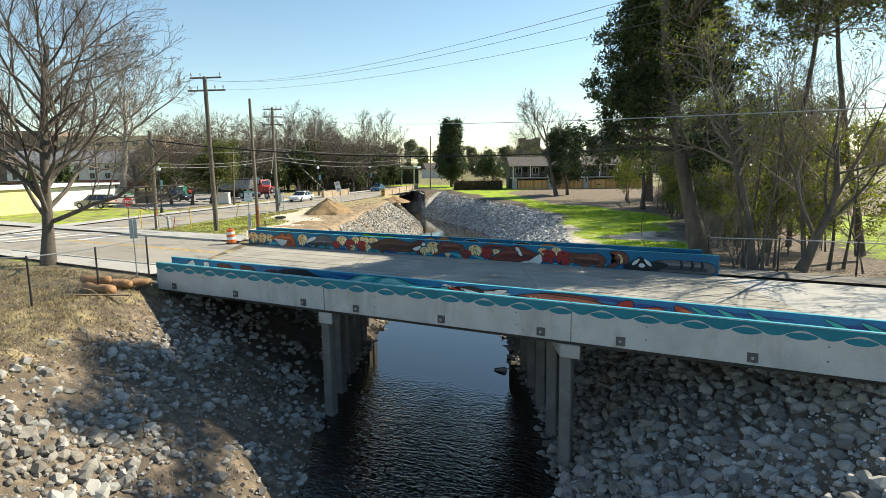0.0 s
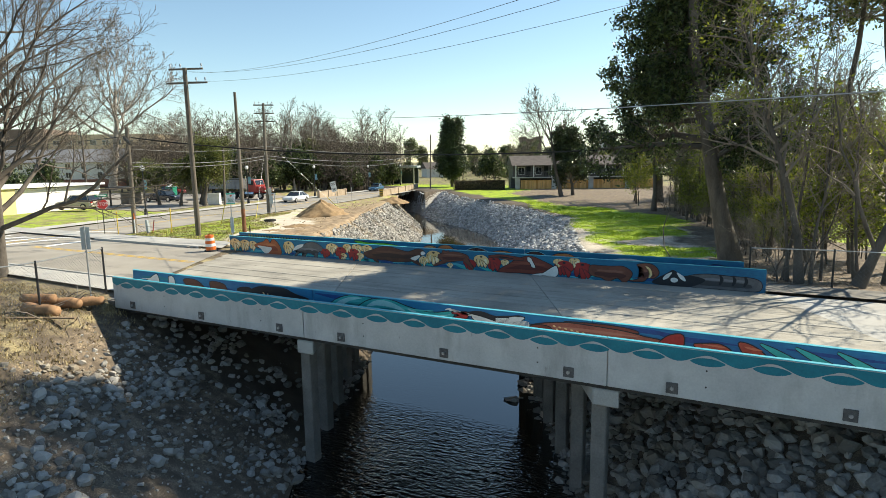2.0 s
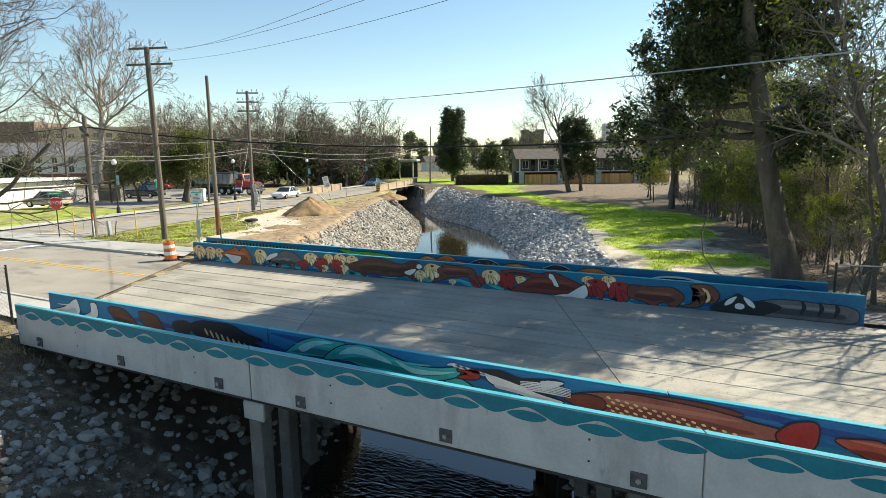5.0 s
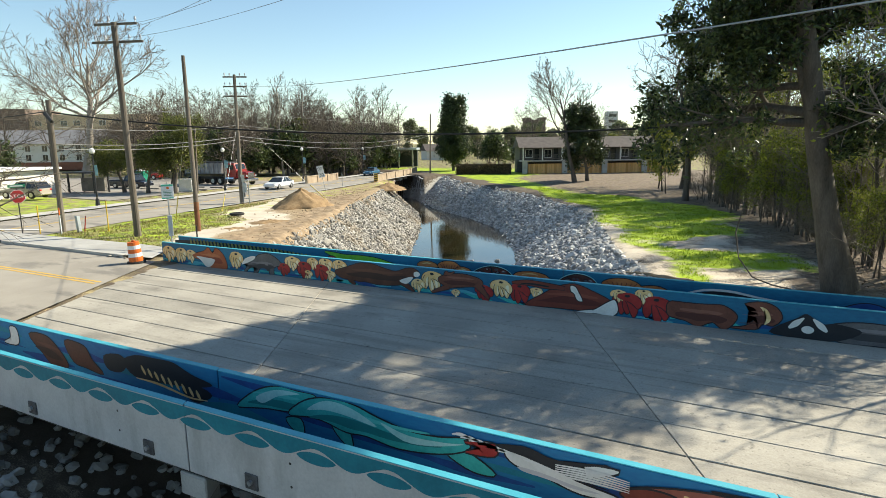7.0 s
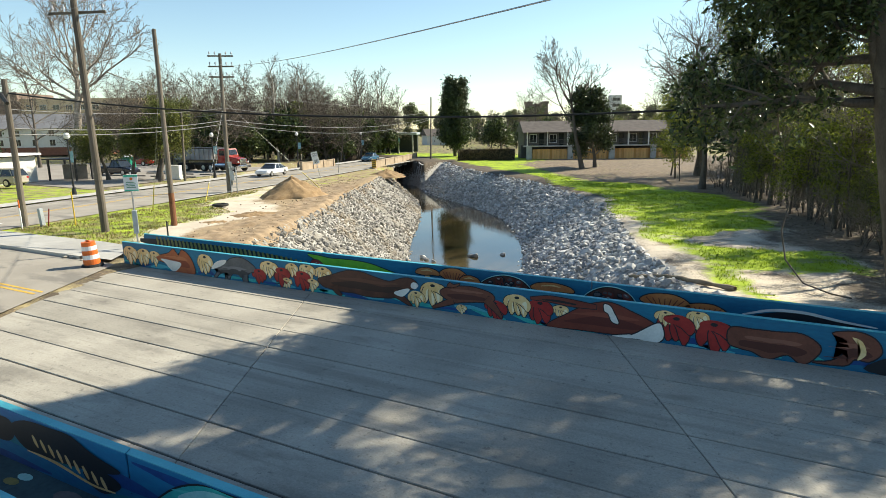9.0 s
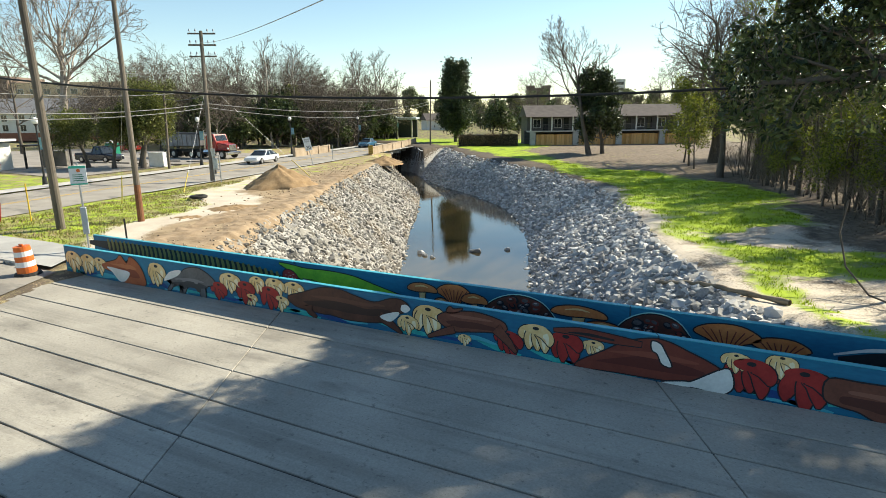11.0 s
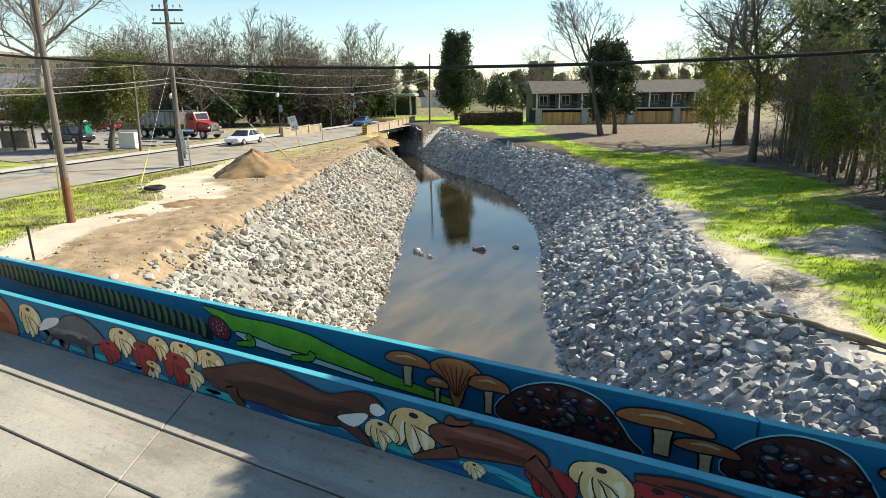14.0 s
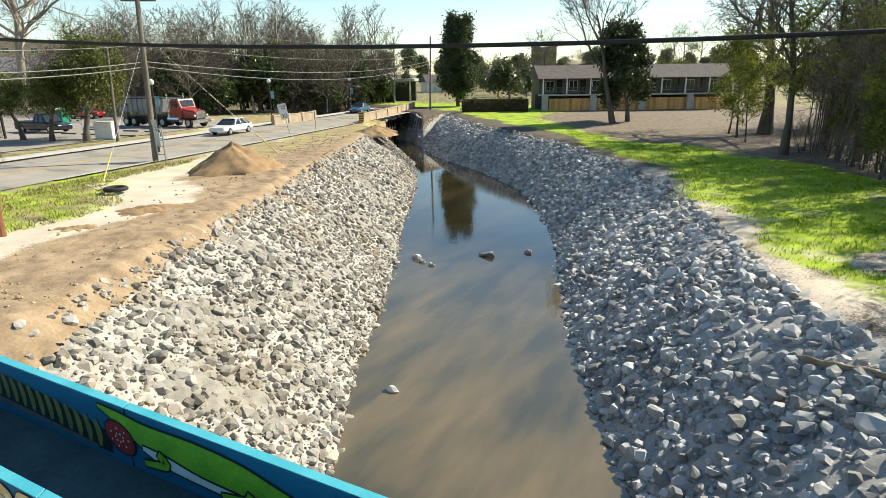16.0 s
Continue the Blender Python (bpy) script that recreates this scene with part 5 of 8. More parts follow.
for x, z, w, h, fan in ((-16.3, 0.5, 0.42, 0.58, False), (-15.4, 0.36, 0.48, 0.78, True), (-15.75, 0.34, 0.2, 0.42, False), (-14.85, 0.36, 0.34, 0.62, False), (-12.3, 0.4, 0.62, 0.64, False), (-11.75, 0.3, 0.4, 0.46, False), (-9.3, 0.3, 0.62, 0.78, True), (-8.35, 0.32, 0.5, 0.62, True)):
    mushroom(W, Y, x, z, w, h, fan)
for xc, w in ((-13.65, 0.95), (-10.65, 0.8)):
    dome = smooth_loop([(xc - w, 0.34), (xc - w * 0.85, 0.8), (xc - w * 0.2, 1.08), (xc + w * 0.5, 0.98), (xc + w * 0.95, 0.5), (xc + w, 0.3)])
    paint(W, "painted_outline", [grown(dome, 0.05)], Y, 1, P_AQUA)
    shape(W, Y, dome, P_BROWN, 4, label="brown domed painted form with mottled blotches")
    rng = np.random.default_rng(int(-xc))
    blots = []
    while len(blots) < 52:
        x, z = xc + rng.uniform(-0.85, 0.8) * w, rng.uniform(0.36, 1.0)
        if ((x - xc) / w / 0.9) ** 2 + ((z - 0.35) / 0.68) ** 2 < 0.95:
            blots.append((x, z, rng.uniform(0.05, 0.1)))
    for i, (x, z, r) in enumerate(blots):
        turn_ = rng.uniform(-0.6, 0.6)
        b_ = paint(W, "painted_blotch", [ellipse(x, z, r * 1.4, r, turn_, 10)], Y, 5.5 + 0.1 * i, P_INK if i % 3 else P_RUST)
        paint(b_, "blotch_highlight", [ellipse(x - r * 0.15, z + r * 0.2, r * 0.95, r * 0.55, turn_, 9)], Y, 5.55 + 0.1 * i, (P_GREY, P_BROWN, P_GREY, P_RUST, P_GREY)[i % 5])
        if i % 2:
            paint(b_, "blotch_highlight", [ellipse(x - r * 0.2, z + r * 0.38, r * 0.5, r * 0.2, turn_, 8)], Y, 5.6 + 0.1 * i, P_LUMP)
paint(W, "painted_curve", [spine([(-7.5, 0.8, 0.02), (-6.9, 1.0, 0.035), (-6.2, 1.02, 0.035), (-5.5, 0.9, 0.03), (-4.8, 0.84, 0.015)])], Y, 4, P_WHITE)
shape(W, Y, spine([(-7.4, 0.7, 0.05), (-6.6, 0.86, 0.12), (-5.6, 0.78, 0.12), (-4.6, 0.66, 0.06)]), P_INK, 3)
shape(W, Y, smooth_loop([(-3.6, 0.4), (-3.5, 0.8), (-2.9, 1.02), (-2.3, 0.8), (-2.2, 0.4)]), P_DEEP, 3)

W = bridge_walls["inner_wall_near"]
Y = 18.3
rng = np.random.default_rng(8)
for k in range(40):
    x = -23.0 + k * 0.68
    z = rng.uniform(0.4, 1.1)
    paint(W, "brush_stroke", [spine([(x - 1.0, z, 0.015), (x, z + rng.uniform(-0.08, 0.08), rng.uniform(0.05, 0.14)), (x + 1.1, z - 0.05, 0.015)])], Y, 0.5 + 0.02 * (k % 5), (P_DEEP, M_TEAL, P_DEEP, M_BLUE)[k % 4])
forms([
        ([(-20.88, 1.02), (-20.19, 1.07), (-19.72, 0.81), (-19.42, 0.45), (-20.03, 0.41), (-20.41, 0.64)], P_BROWN, 4, 0.028, 'dark brown painted form'),
        ([(-19.45, 1.06), (-18.74, 1.04), (-18.50, 0.76), (-18.14, 0.50), (-18.75, 0.55), (-19.18, 0.62)], P_BROWN, 4, 0.028, ''),
        ([(-18.05, 0.94), (-17.51, 1.05), (-17.27, 0.89), (-17.50, 0.65), (-17.95, 0.65)], P_INK, 4, 0, ''),
        ([(-15.60, 0.67), (-15.11, 0.77), (-14.76, 0.65), (-15.15, 0.43), (-15.48, 0.48)], P_INK, 4, 0, ''),
        ([(-17.39, 0.93), (-16.97, 1.12), (-16.36, 1.15), (-15.81, 1.15), (-15.30, 0.99), (-14.73, 0.87), (-15.26, 0.73), (-16.21, 0.64), (-17.05, 0.64)], P_INK, 5, 0, 'dark domed painted form with pale bars'),
        ([(-12.91, 0.59), (-12.58, 0.64), (-12.53, 0.38), (-12.74, 0.40)], P_SEA, 3, 0.028, ''),
        ([(-14.09, 0.60), (-13.63, 0.96), (-13.10, 1.15), (-12.62, 1.15), (-12.22, 1.13), (-12.53, 0.84), (-12.83, 0.74), (-13.33, 0.70), (-13.72, 0.64)], P_SEA, 5, 0.028, 'curved sea green painted form'),
        ([(-13.60, 0.87), (-13.11, 1.09), (-12.57, 1.11), (-13.06, 0.98), (-13.45, 0.77)], P_AQUA, 6, 0, ''),
        ([(-11.89, 0.73), (-11.58, 0.74), (-11.47, 0.39), (-11.71, 0.48)], P_SEA, 7, 0.028, ''),
        ([(-9.70, 0.72), (-9.36, 0.81), (-8.90, 0.57), (-9.27, 0.53)], P_SEA, 7, 0.028, ''),
        ([(-12.84, 0.70), (-12.46, 1.01), (-11.99, 1.15), (-11.46, 1.15), (-10.95, 1.02), (-10.38, 0.92), (-9.83, 0.94), (-9.38, 1.02), (-9.35, 0.86), (-9.83, 0.68), (-10.57, 0.59), (-11.17, 0.66), (-11.59, 0.64), (-12.02, 0.73), (-12.36, 0.75)], P_SEA, 9, 0.028, 'curved sea green painted form'),
        ([(-12.41, 0.87), (-12.00, 1.11), (-11.46, 1.08), (-10.96, 0.86), (-11.57, 0.93), (-12.01, 0.94)], P_AQUA, 10, 0, ''),
        ([(-10.90, 0.96), (-10.38, 0.85), (-9.74, 0.88), (-9.40, 0.93), (-9.92, 0.78), (-10.47, 0.74)], P_AQUA, 10, 0, ''),
        ([(-8.24, 0.92), (-7.76, 1.04), (-7.14, 1.08), (-7.50, 0.90), (-7.96, 0.83)], P_WHITE, 6, 0.028, ''),
        ([(-8.73, 0.99), (-8.24, 0.96), (-7.70, 0.79), (-7.13, 0.69), (-7.63, 0.62), (-8.17, 0.75), (-8.61, 0.82)], P_WHITE, 8, 0.028, 'white painted form'),
        ([(-8.94, 1.04), (-8.45, 1.13), (-7.97, 1.04), (-7.24, 1.14), (-7.96, 0.91), (-7.24, 0.78), (-7.70, 0.82), (-8.45, 0.97)], P_INK, 10, 0, ''),
        ([(-9.40, 0.98), (-8.91, 1.05), (-8.92, 0.86), (-9.38, 0.82), (-9.13, 0.94)], P_RED, 12, 0.028, ''),
        ([(-6.04, 1.09), (-5.22, 1.13), (-4.47, 1.11), (-4.11, 1.03), (-4.57, 1.01), (-5.33, 1.07)], P_RUST, 6, 0.028, ''),
        ([(-7.11, 0.78), (-6.80, 0.94), (-6.02, 1.07), (-5.22, 1.06), (-4.47, 1.02), (-3.95, 0.94), (-3.55, 0.89), (-3.53, 0.74), (-4.14, 0.65), (-4.98, 0.60), (-5.77, 0.61), (-6.61, 0.65)], P_FISH, 9, 0.028, 'reddish brown painted form with scale marks'),
        ([(-3.60, 0.86), (-3.37, 1.06), (-3.07, 1.09), (-3.11, 0.68), (-3.45, 0.68), (-3.59, 0.73)], P_RED, 11, 0.028, ''),
        ([(-7.11, 0.78), (-6.80, 0.92), (-6.43, 0.90), (-6.37, 0.73), (-6.67, 0.64)], P_RUST, 11, 0.028, ''),
        ([(-2.82, 0.89), (-2.58, 0.95), (-2.27, 0.98), (-2.02, 0.86), (-1.98, 0.69), (-2.25, 0.66), (-2.52, 0.74)], P_REDB, 7, 0.028, 'red painted form'),
        ([(-1.85, 1.06), (-1.64, 1.06), (-1.39, 0.93), (-1.21, 0.70), (-1.49, 0.66), (-1.70, 0.77)], P_REDB, 7, 0.028, 'red painted form'),
        ([(-23.73, 0.65), (-23.00, 0.84), (-22.56, 1.08), (-22.35, 1.10), (-22.32, 0.67), (-23.27, 0.58)], P_WHITE, 4, 0.028, 'white painted form'),
        ([(-22.02, 0.66), (-21.70, 0.83), (-21.70, 1.08), (-21.41, 1.07), (-21.41, 0.69)], P_WHITE, 4, 0.028, ''),
])
for k in range(9):
    x = -16.8 + 0.2 * k
    paint(W, "painted_bar", [spine([(x, 0.92 - 0.03 * k, 0.02), (x + 0.06, 0.82 - 0.03 * k, 0.05), (x + 0.12, 0.74 - 0.03 * k, 0.015)], 3)], Y, 6, P_CREAM)
paint(W, "painted_curve", [spine([(-17.0, 0.62, 0.01), (-16.3, 0.62, 0.03), (-15.4, 0.48, 0.02), (-14.9, 0.52, 0.01)])], Y, 6.4, P_CREAM)
for k in range(6):
    paint(W, "painted_stroke", [spine([(-8.0, 0.82 + 0.03 * k, 0.008), (-7.5, 0.84 + 0.035 * k, 0.018), (-7.0, 0.82 + 0.03 * k, 0.006)], 3)], Y, 12, P_WHITE)
    paint(W, "painted_stroke", [spine([(-9.6 + 0.14 * k, 1.06 - 0.02 * k, 0.012), (-9.45 + 0.14 * k, 1.1 - 0.02 * k, 0.035), (-9.3 + 0.14 * k, 1.06 - 0.02 * k, 0.01)], 3)], Y, 12, P_WHITE)
paint(W, "painted_scale", [ellipse(-6.3 + 0.16 * i + 0.08 * (j % 2), 0.95 - 0.02 * i - 0.08 * j, 0.045, 0.022, -0.3, 8) for i in range(14) for j in range(4)], Y, 11, P_CREAM)
for x0 in (-1.1, -0.4, 0.4, 2.2, 3.0):
    shape(W, Y, spine([(x0 - 0.3, 1.1, 0.02), (x0, 0.95, 0.07), (x0 + 0.5, 0.7, 0.08), (x0 + 1.1, 0.5, 0.03)]), P_SEA, 5, 0.02, "teal painted wave")

# leaf border on the outer face
W = bridge_walls["outer_wall_near"]
Y = 16.98
P_LEAF = paintmat("teal_leaf_paint", (0.006, 0.14, 0.2), (0.014, 0.22, 0.29))
LS = np.arange(24) * 2 * np.pi / 24
for k in range(23):
    xc = -22.35 + 1.245 * k
    if xc > 4.6:
        break
    paint(W, "painted_leaf", [np.stack([xc + 0.36 * np.cos(LS), 0.915 + 0.095 * np.sin(LS) * np.abs(np.sin(LS)) ** 0.4], 1)], Y, 1.5, P_LEAF)
    s = np.linspace(0, 1, 17)
    lower = np.stack([xc + 1.245 * s, 0.97 + 0.10 * np.cos(2 * np.pi * s)], 1)
    lower = lower[lower[:, 0] < 4.68]
    if k == 0:
        paint(W, "painted_wave", [np.array([(-23.18, 1.168), (-23.18, 0.98), (-22.95, 0.88), (-22.65, 0.98), (xc, 1.07), (xc, 1.168)])], Y, 1, P_LEAF)
    if len(lower) > 2:
        paint(W, "painted_wave", [np.concatenate([lower, [(lower[-1, 0], 1.168), (lower[0, 0], 1.168)]])], Y, 1, P_LEAF)
M_PLATE = mat("grey_steel_plate", (0.06, 0.06, 0.065), (0.16, 0.16, 0.165), 0.6, 8, 60, 0.3, metal=0.5)
for x in (-22.08, -18.43, -14.88, -12.45, -8.98, -5.53, -3.14, 0.24, 3.6):
    bm = bmesh.new()
    box(bm, x - 0.13, x + 0.13, Y - 0.03, Y + 0.004, 0.08, 0.34, 0.008)
    p = part("anchor_plate", bm, M_PLATE, W, "dark steel anchor plate")
    bm = bmesh.new()
    cyl(bm, (x, Y - 0.03, 0.21), (x, Y - 0.075, 0.21), 0.045, 0.045, 6)
    part("bolt", bm, M_STEEL, p)
for x in (-20.3, -15.67, -11.64, -6.33, -2.44, 1.9):
    for z in (0.34, 0.72):
        bm = bmesh.new()
        cyl(bm, (x, Y - 0.004, z), (x, Y + 0.01, z), 0.022, 0.022, 8)
        part("drain_hole", bm, M_JOINT, W)
# pale painted pads on the trough floors
rng = np.random.default_rng(12)
for k in range(40):
    x, y = rng.uniform(-23, 4), rng.uniform(17.35, 18.15)
    bm = bmesh.new()
    bmesh.ops.create_circle(bm, cap_ends=True, segments=10, radius=rng.uniform(0.08, 0.2), matrix=Matrix.Translation((x + skew(y), y, DECK + 0.024)) @ Matrix.Diagonal((1.6, 0.7, 1, 1)))
    part("painted_pad", bm, (P_AQUA, P_SEA, P_GREY, P_OLIVE)[k % 4], deck)

# ---------------------------------------------------------------- roadside things
M_ORANGE = mat("orange_plastic", (0.5, 0.10, 0.015), (0.72, 0.17, 0.03), 0.5, 4, 30, 0.05)
M_RUBBER = mat("black_rubber", (0.015, 0.015, 0.015), (0.035, 0.034, 0.032), 0.85)
M_REFL = mat("white_sheeting", (0.66, 0.66, 0.66), (0.8, 0.8, 0.8), 0.5, 5, 40, 0.02)
M_SIGNRED = mat("sign_red", (0.30, 0.02, 0.02), (0.42, 0.03, 0.03), 0.5)
M_SIGNGREEN = mat("sign_green", (0.01, 0.16, 0.08), (0.02, 0.22, 0.11), 0.5)
M_SIGNBACK = mat("sign_back", (0.32, 0.35, 0.37), (0.46, 0.5, 0.52), 0.5, 3, 30, 0.05, metal=0.3)
M_WOOD = mat("weathered_wood", (0.16, 0.11, 0.07), (0.34, 0.25, 0.17), 0.9, 2, 30, 0.4, rand=0.3)
M_GLASS = mat("dark_window_glass", (0.012, 0.015, 0.018), (0.03, 0.035, 0.04), 0.08, 2, 10, 0.0, spec=0.7)


def letters(text, size, parent, at, rz, material, name="lettering", up=90):
    """Built-in font lettering as a thin mesh on a face."""
    cu = bpy.data.curves.new(name, "FONT")
    cu.body, cu.size, cu.align_x, cu.align_y, cu.extrude = text, size, "CENTER", "CENTER", 0.002
    tmp = new(name, cu)
    me = bpy.data.meshes.new_from_object(tmp.evaluated_get(bpy.context.evaluated_depsgraph_get()))
    bpy.data.objects.remove(tmp)
    me.materials.append(material)
    ob = new(name, me)
    ob.parent = parent
    ob.matrix_basis = pose(*at, up, 0, rz)
    return ob


def face_az(x, y, t_eye=(-6.0, 12.0)):
    """The turn that makes a sign face someone standing at t_eye."""
    return math.degrees(math.atan2(t_eye[1] - y, t_eye[0] - x)) + 90


def sign_post(parent, h, material=M_STEEL, r=0.03, lean=0.0):
    bm = bmesh.new()
    cyl(bm, (0, 0, -0.2), (lean, 0, h), r, r, 8)
    return part("post", bm, material, parent)


# traffic drum
drum = thing("traffic_drum", (-29.55, 27.2, 0.36), "orange and white striped plastic traffic drum on a rubber base", "traffic drum")
bm = bmesh.new()
cyl(bm, (0, 0, 0), (0, 0, 0.1), 0.4, 0.36, 16)
part("base", bm, M_RUBBER, drum, "black rubber base")
zs = [0.1, 0.3, 0.47, 0.64, 0.80, 0.95]
for i in range(5):
    bm = bmesh.new()
    r0, r1 = 0.29 - 0.012 * i, 0.285 - 0.012 * i
    cyl(bm, (0, 0, zs[i]), (0, 0, zs[i + 1]), r0, r1, 20)
    part("stripe", bm, M_ORANGE if i % 2 == 0 else M_REFL, drum)
bm = bmesh.new()
box(bm, -0.1, 0.1, -0.03, 0.03, 0.95, 1.02, 0.015)
part("handle", bm, M_ORANGE, drum)
drum.rotation_euler = (radians(3), radians(-2), 0)

# stop sign with a street name blade above
st = thing("stop_sign", (-43.6, 29.9, 0.42), "red octagonal stop sign on a thin post by the pavement", "stop sign")
st.rotation_euler = (0, 0, radians(face_az(-43.6, 29.9)))
sign_post(st, 2.75, M_BLACK)
bm = bmesh.new()
bmesh.ops.create_cone(bm, cap_ends=True, segments=8, radius1=0.41, radius2=0.41, depth=0.012, matrix=Matrix.Translation((0, -0.045, 2.2)) @ Matrix.Rotation(radians(90), 4, "X") @ Matrix.Rotation(radians(22.5), 4, "Z"))
part("border", bm, M_REFL, st, "white border")
bm = bmesh.new()
bmesh.ops.create_cone(bm, cap_ends=True, segments=8, radius1=0.385, radius2=0.385, depth=0.012, matrix=Matrix.Translation((0, -0.05, 2.2)) @ Matrix.Rotation(radians(90), 4, "X") @ Matrix.Rotation(radians(22.5), 4, "Z"))
plate = part("plate", bm, M_SIGNRED, st, "red octagonal plate")
letters("STOP", 0.3, plate, (0, -0.058, 2.2), 0, M_REFL)
bm = bmesh.new()
box(bm, -0.42, 0.42, -0.01, 0.01, 2.72, 2.9, 0.004)
bl = part("name_blade", bm, M_SIGNGREEN, st, "green street name blade")
bm = bmesh.new()
box(bm, -0.3, 0.3, -0.016, -0.011, 2.78, 2.84)
part("bar", bm, M_REFL, bl)

# small white and green sign by the barrier
sg = thing("transit_sign", (-30.7, 29.95, 0.4), "small white sign with green edges on a grey post", "sign")
sg.rotation_euler = (0, 0, radians(face_az(-30.7, 29.95)))
sign_post(sg, 3.3, M_STEEL, 0.035)
bm = bmesh.new()
box(bm, -0.27, 0.27, -0.06, -0.04, 2.5, 3.2, 0.008)
pl = part("plate", bm, M_REFL, sg, "white plate")
for z0, z1 in ((3.1, 3.19), (2.51, 2.56)):
    bm = bmesh.new()
    box(bm, -0.265, 0.265, -0.066, -0.061, z0, z1)
    part("band", bm, mat("aqua_green", (0.05, 0.4, 0.28), (0.08, 0.5, 0.36), 0.5), pl)
bm = bmesh.new()
bmesh.ops.create_circle(bm, cap_ends=True, segments=14, radius=0.06, matrix=Matrix.Translation((0.02, -0.066, 3.02)) @ Matrix.Rotation(radians(90), 4, "X"))
part("emblem", bm, M_ORANGE, pl)
for q in range(4):
    bm = bmesh.new()
    box(bm, -0.18, 0.18 - 0.04 * (q % 2), -0.066, -0.061, 2.65 + 0.07 * q, 2.675 + 0.07 * q)
    part("bar", bm, M_SIGNGREEN, pl)
bm = bmesh.new()
box(bm, -0.1, 0.1, -0.12, 0.02, 0.7, 1.7, 0.02)
part("schedule_box", bm, M_SIGNBACK, sg, "grey timetable case")

# the back of a sign at the bridge corner
sb = thing("road_sign", (-24.0, 16.6, 0.4), "grey back of a narrow road sign on a thin post", "sign")
sb.rotation_euler = (0, 0, radians(40))
sign_post(sb, 2.75, M_STEEL, 0.028)
bm = bmesh.new()
box(bm, -0.16, 0.16, 0.03, 0.045, 1.85, 2.7, 0.006)
part("plate", bm, M_SIGNBACK, sb, "bare grey metal back")

# speed limit sign, leaning
sp = thing("speed_limit_sign", (-50.6, 66.6, 0.0), "leaning white speed limit sign on a thin post beside the street", "sign")
sp.rotation_euler = (0, radians(-12), radians(face_az(-50.6, 66.6)))
sign_post(sp, 3.0)
bm = bmesh.new()
box(bm, -0.36, 0.36, -0.05, -0.035, 1.6, 2.95, 0.006)
pl = part("plate", bm, M_REFL, sp)
letters("30", 0.5, pl, (0, -0.055, 1.88), 0, M_BLACK)
letters("SPEED\nLIMIT", 0.21, pl, (0, -0.055, 2.62), 0, M_BLACK)

# thin marker stakes and pedestals
for x, y, h, m_, lab, lean in ((-42.0, 31.2, 1.6, M_ORANGE, "orange and white marker stake leaning in the grass", 0.15), (-43.1, 30.6, 1.75, mat("yellow_stake", (0.5, 0.33, 0.03), (0.7, 0.48, 0.05), 0.5), "yellow marker stake standing in the grass", 0.0), (-40.6, 33.2, 1.9, bpy.data.materials["yellow_stake"], "yellow marker stake standing in the grass", 0.02), (-30.9, 31.6, 1.1, M_BLACK, "short black steel stake in the grass", 0.0), (-52.6, 72.5, 1.9, M_STEEL, "thin bare steel post near the bridge rail", 0.0)):
    s_ = thing("marker_stake", (x, y, flat_z(x, y) - 0.05), lab, "stake", "marker stakes")
    bm = bmesh.new()
    cyl(bm, (0, 0, -0.1), (lean * -0.4, lean * 0.2, h * 0.72), 0.035, 0.035, 8)
    part("rod", bm, M_REFL if m_ is M_ORANGE else m_, s_)
    bm = bmesh.new()
    cyl(bm, (lean * -0.4, lean * 0.2, h * 0.72), (lean * -0.55, lean * 0.28, h), 0.037, 0.037, 8)
    part("tip", bm, m_, s_)
ped = thing("cable_pedestal", (-41.9, 32.2, 0.36), "pale leaning cable pedestal beside the pole", "pedestal")
bm = bmesh.new()
box(bm, -0.11, 0.11, -0.11, 0.11, -0.05, 0.95, 0.03, Matrix.Rotation(radians(-6), 4, "Y"))
part("case", bm, M_SIGNBACK, ped)
bm = bmesh.new()
cyl(bm, (0.35, 0.1, 0), (0.6, 0.1, 0.95), 0.03, 0.03, 6)
part("red_stick", bm, M_SIGNRED, ped, "red leaning stick")

ub = thing("utility_cabinet", (-64.6, 58.6, 0.05), "white steel utility cabinet by the car park", "cabinet")
ub.rotation_euler = (0, 0, radians(30))
bm = bmesh.new()
box(bm, -0.75, 0.75, -0.45, 0.45, 0.1, 1.5, 0.04)
part("body", bm, M_WHITE, ub)
bm = bmesh.new()
box(bm, -0.8, 0.8, -0.5, 0.5, 1.5, 1.56, 0.02)
part("lid", bm, M_WHITE, ub)
bm = bmesh.new()
box(bm, -0.85, 0.85, -0.55, 0.55, -0.1, 0.1, 0.02)
part("plinth", bm, M_CONC, ub)

# metal frame at the foot of the tall pole
fr = thing("steel_frame", (-46.6, 50.3, 0.1), "grey steel ladder-like frame standing beside the pole", "frame")
for x in (-0.35, 0.35):
    bm = bmesh.new()
    box(bm, x - 0.04, x + 0.04, -0.04, 0.04, -0.1, 2.2, 0.008)
    part("upright", bm, M_STEEL, fr)
for z in (0.5, 1.0, 1.5, 2.1):
    bm = bmesh.new()
    box(bm, -0.31, 0.31, -0.03, 0.03, z, z + 0.06, 0.008)
    part("rail", bm, M_STEEL, fr)
bm = bmesh.new()
box(bm, -0.2, 0.2, -0.14, -0.04, 1.1, 1.9, 0.02)
part("box", bm, M_SIGNBACK, fr)


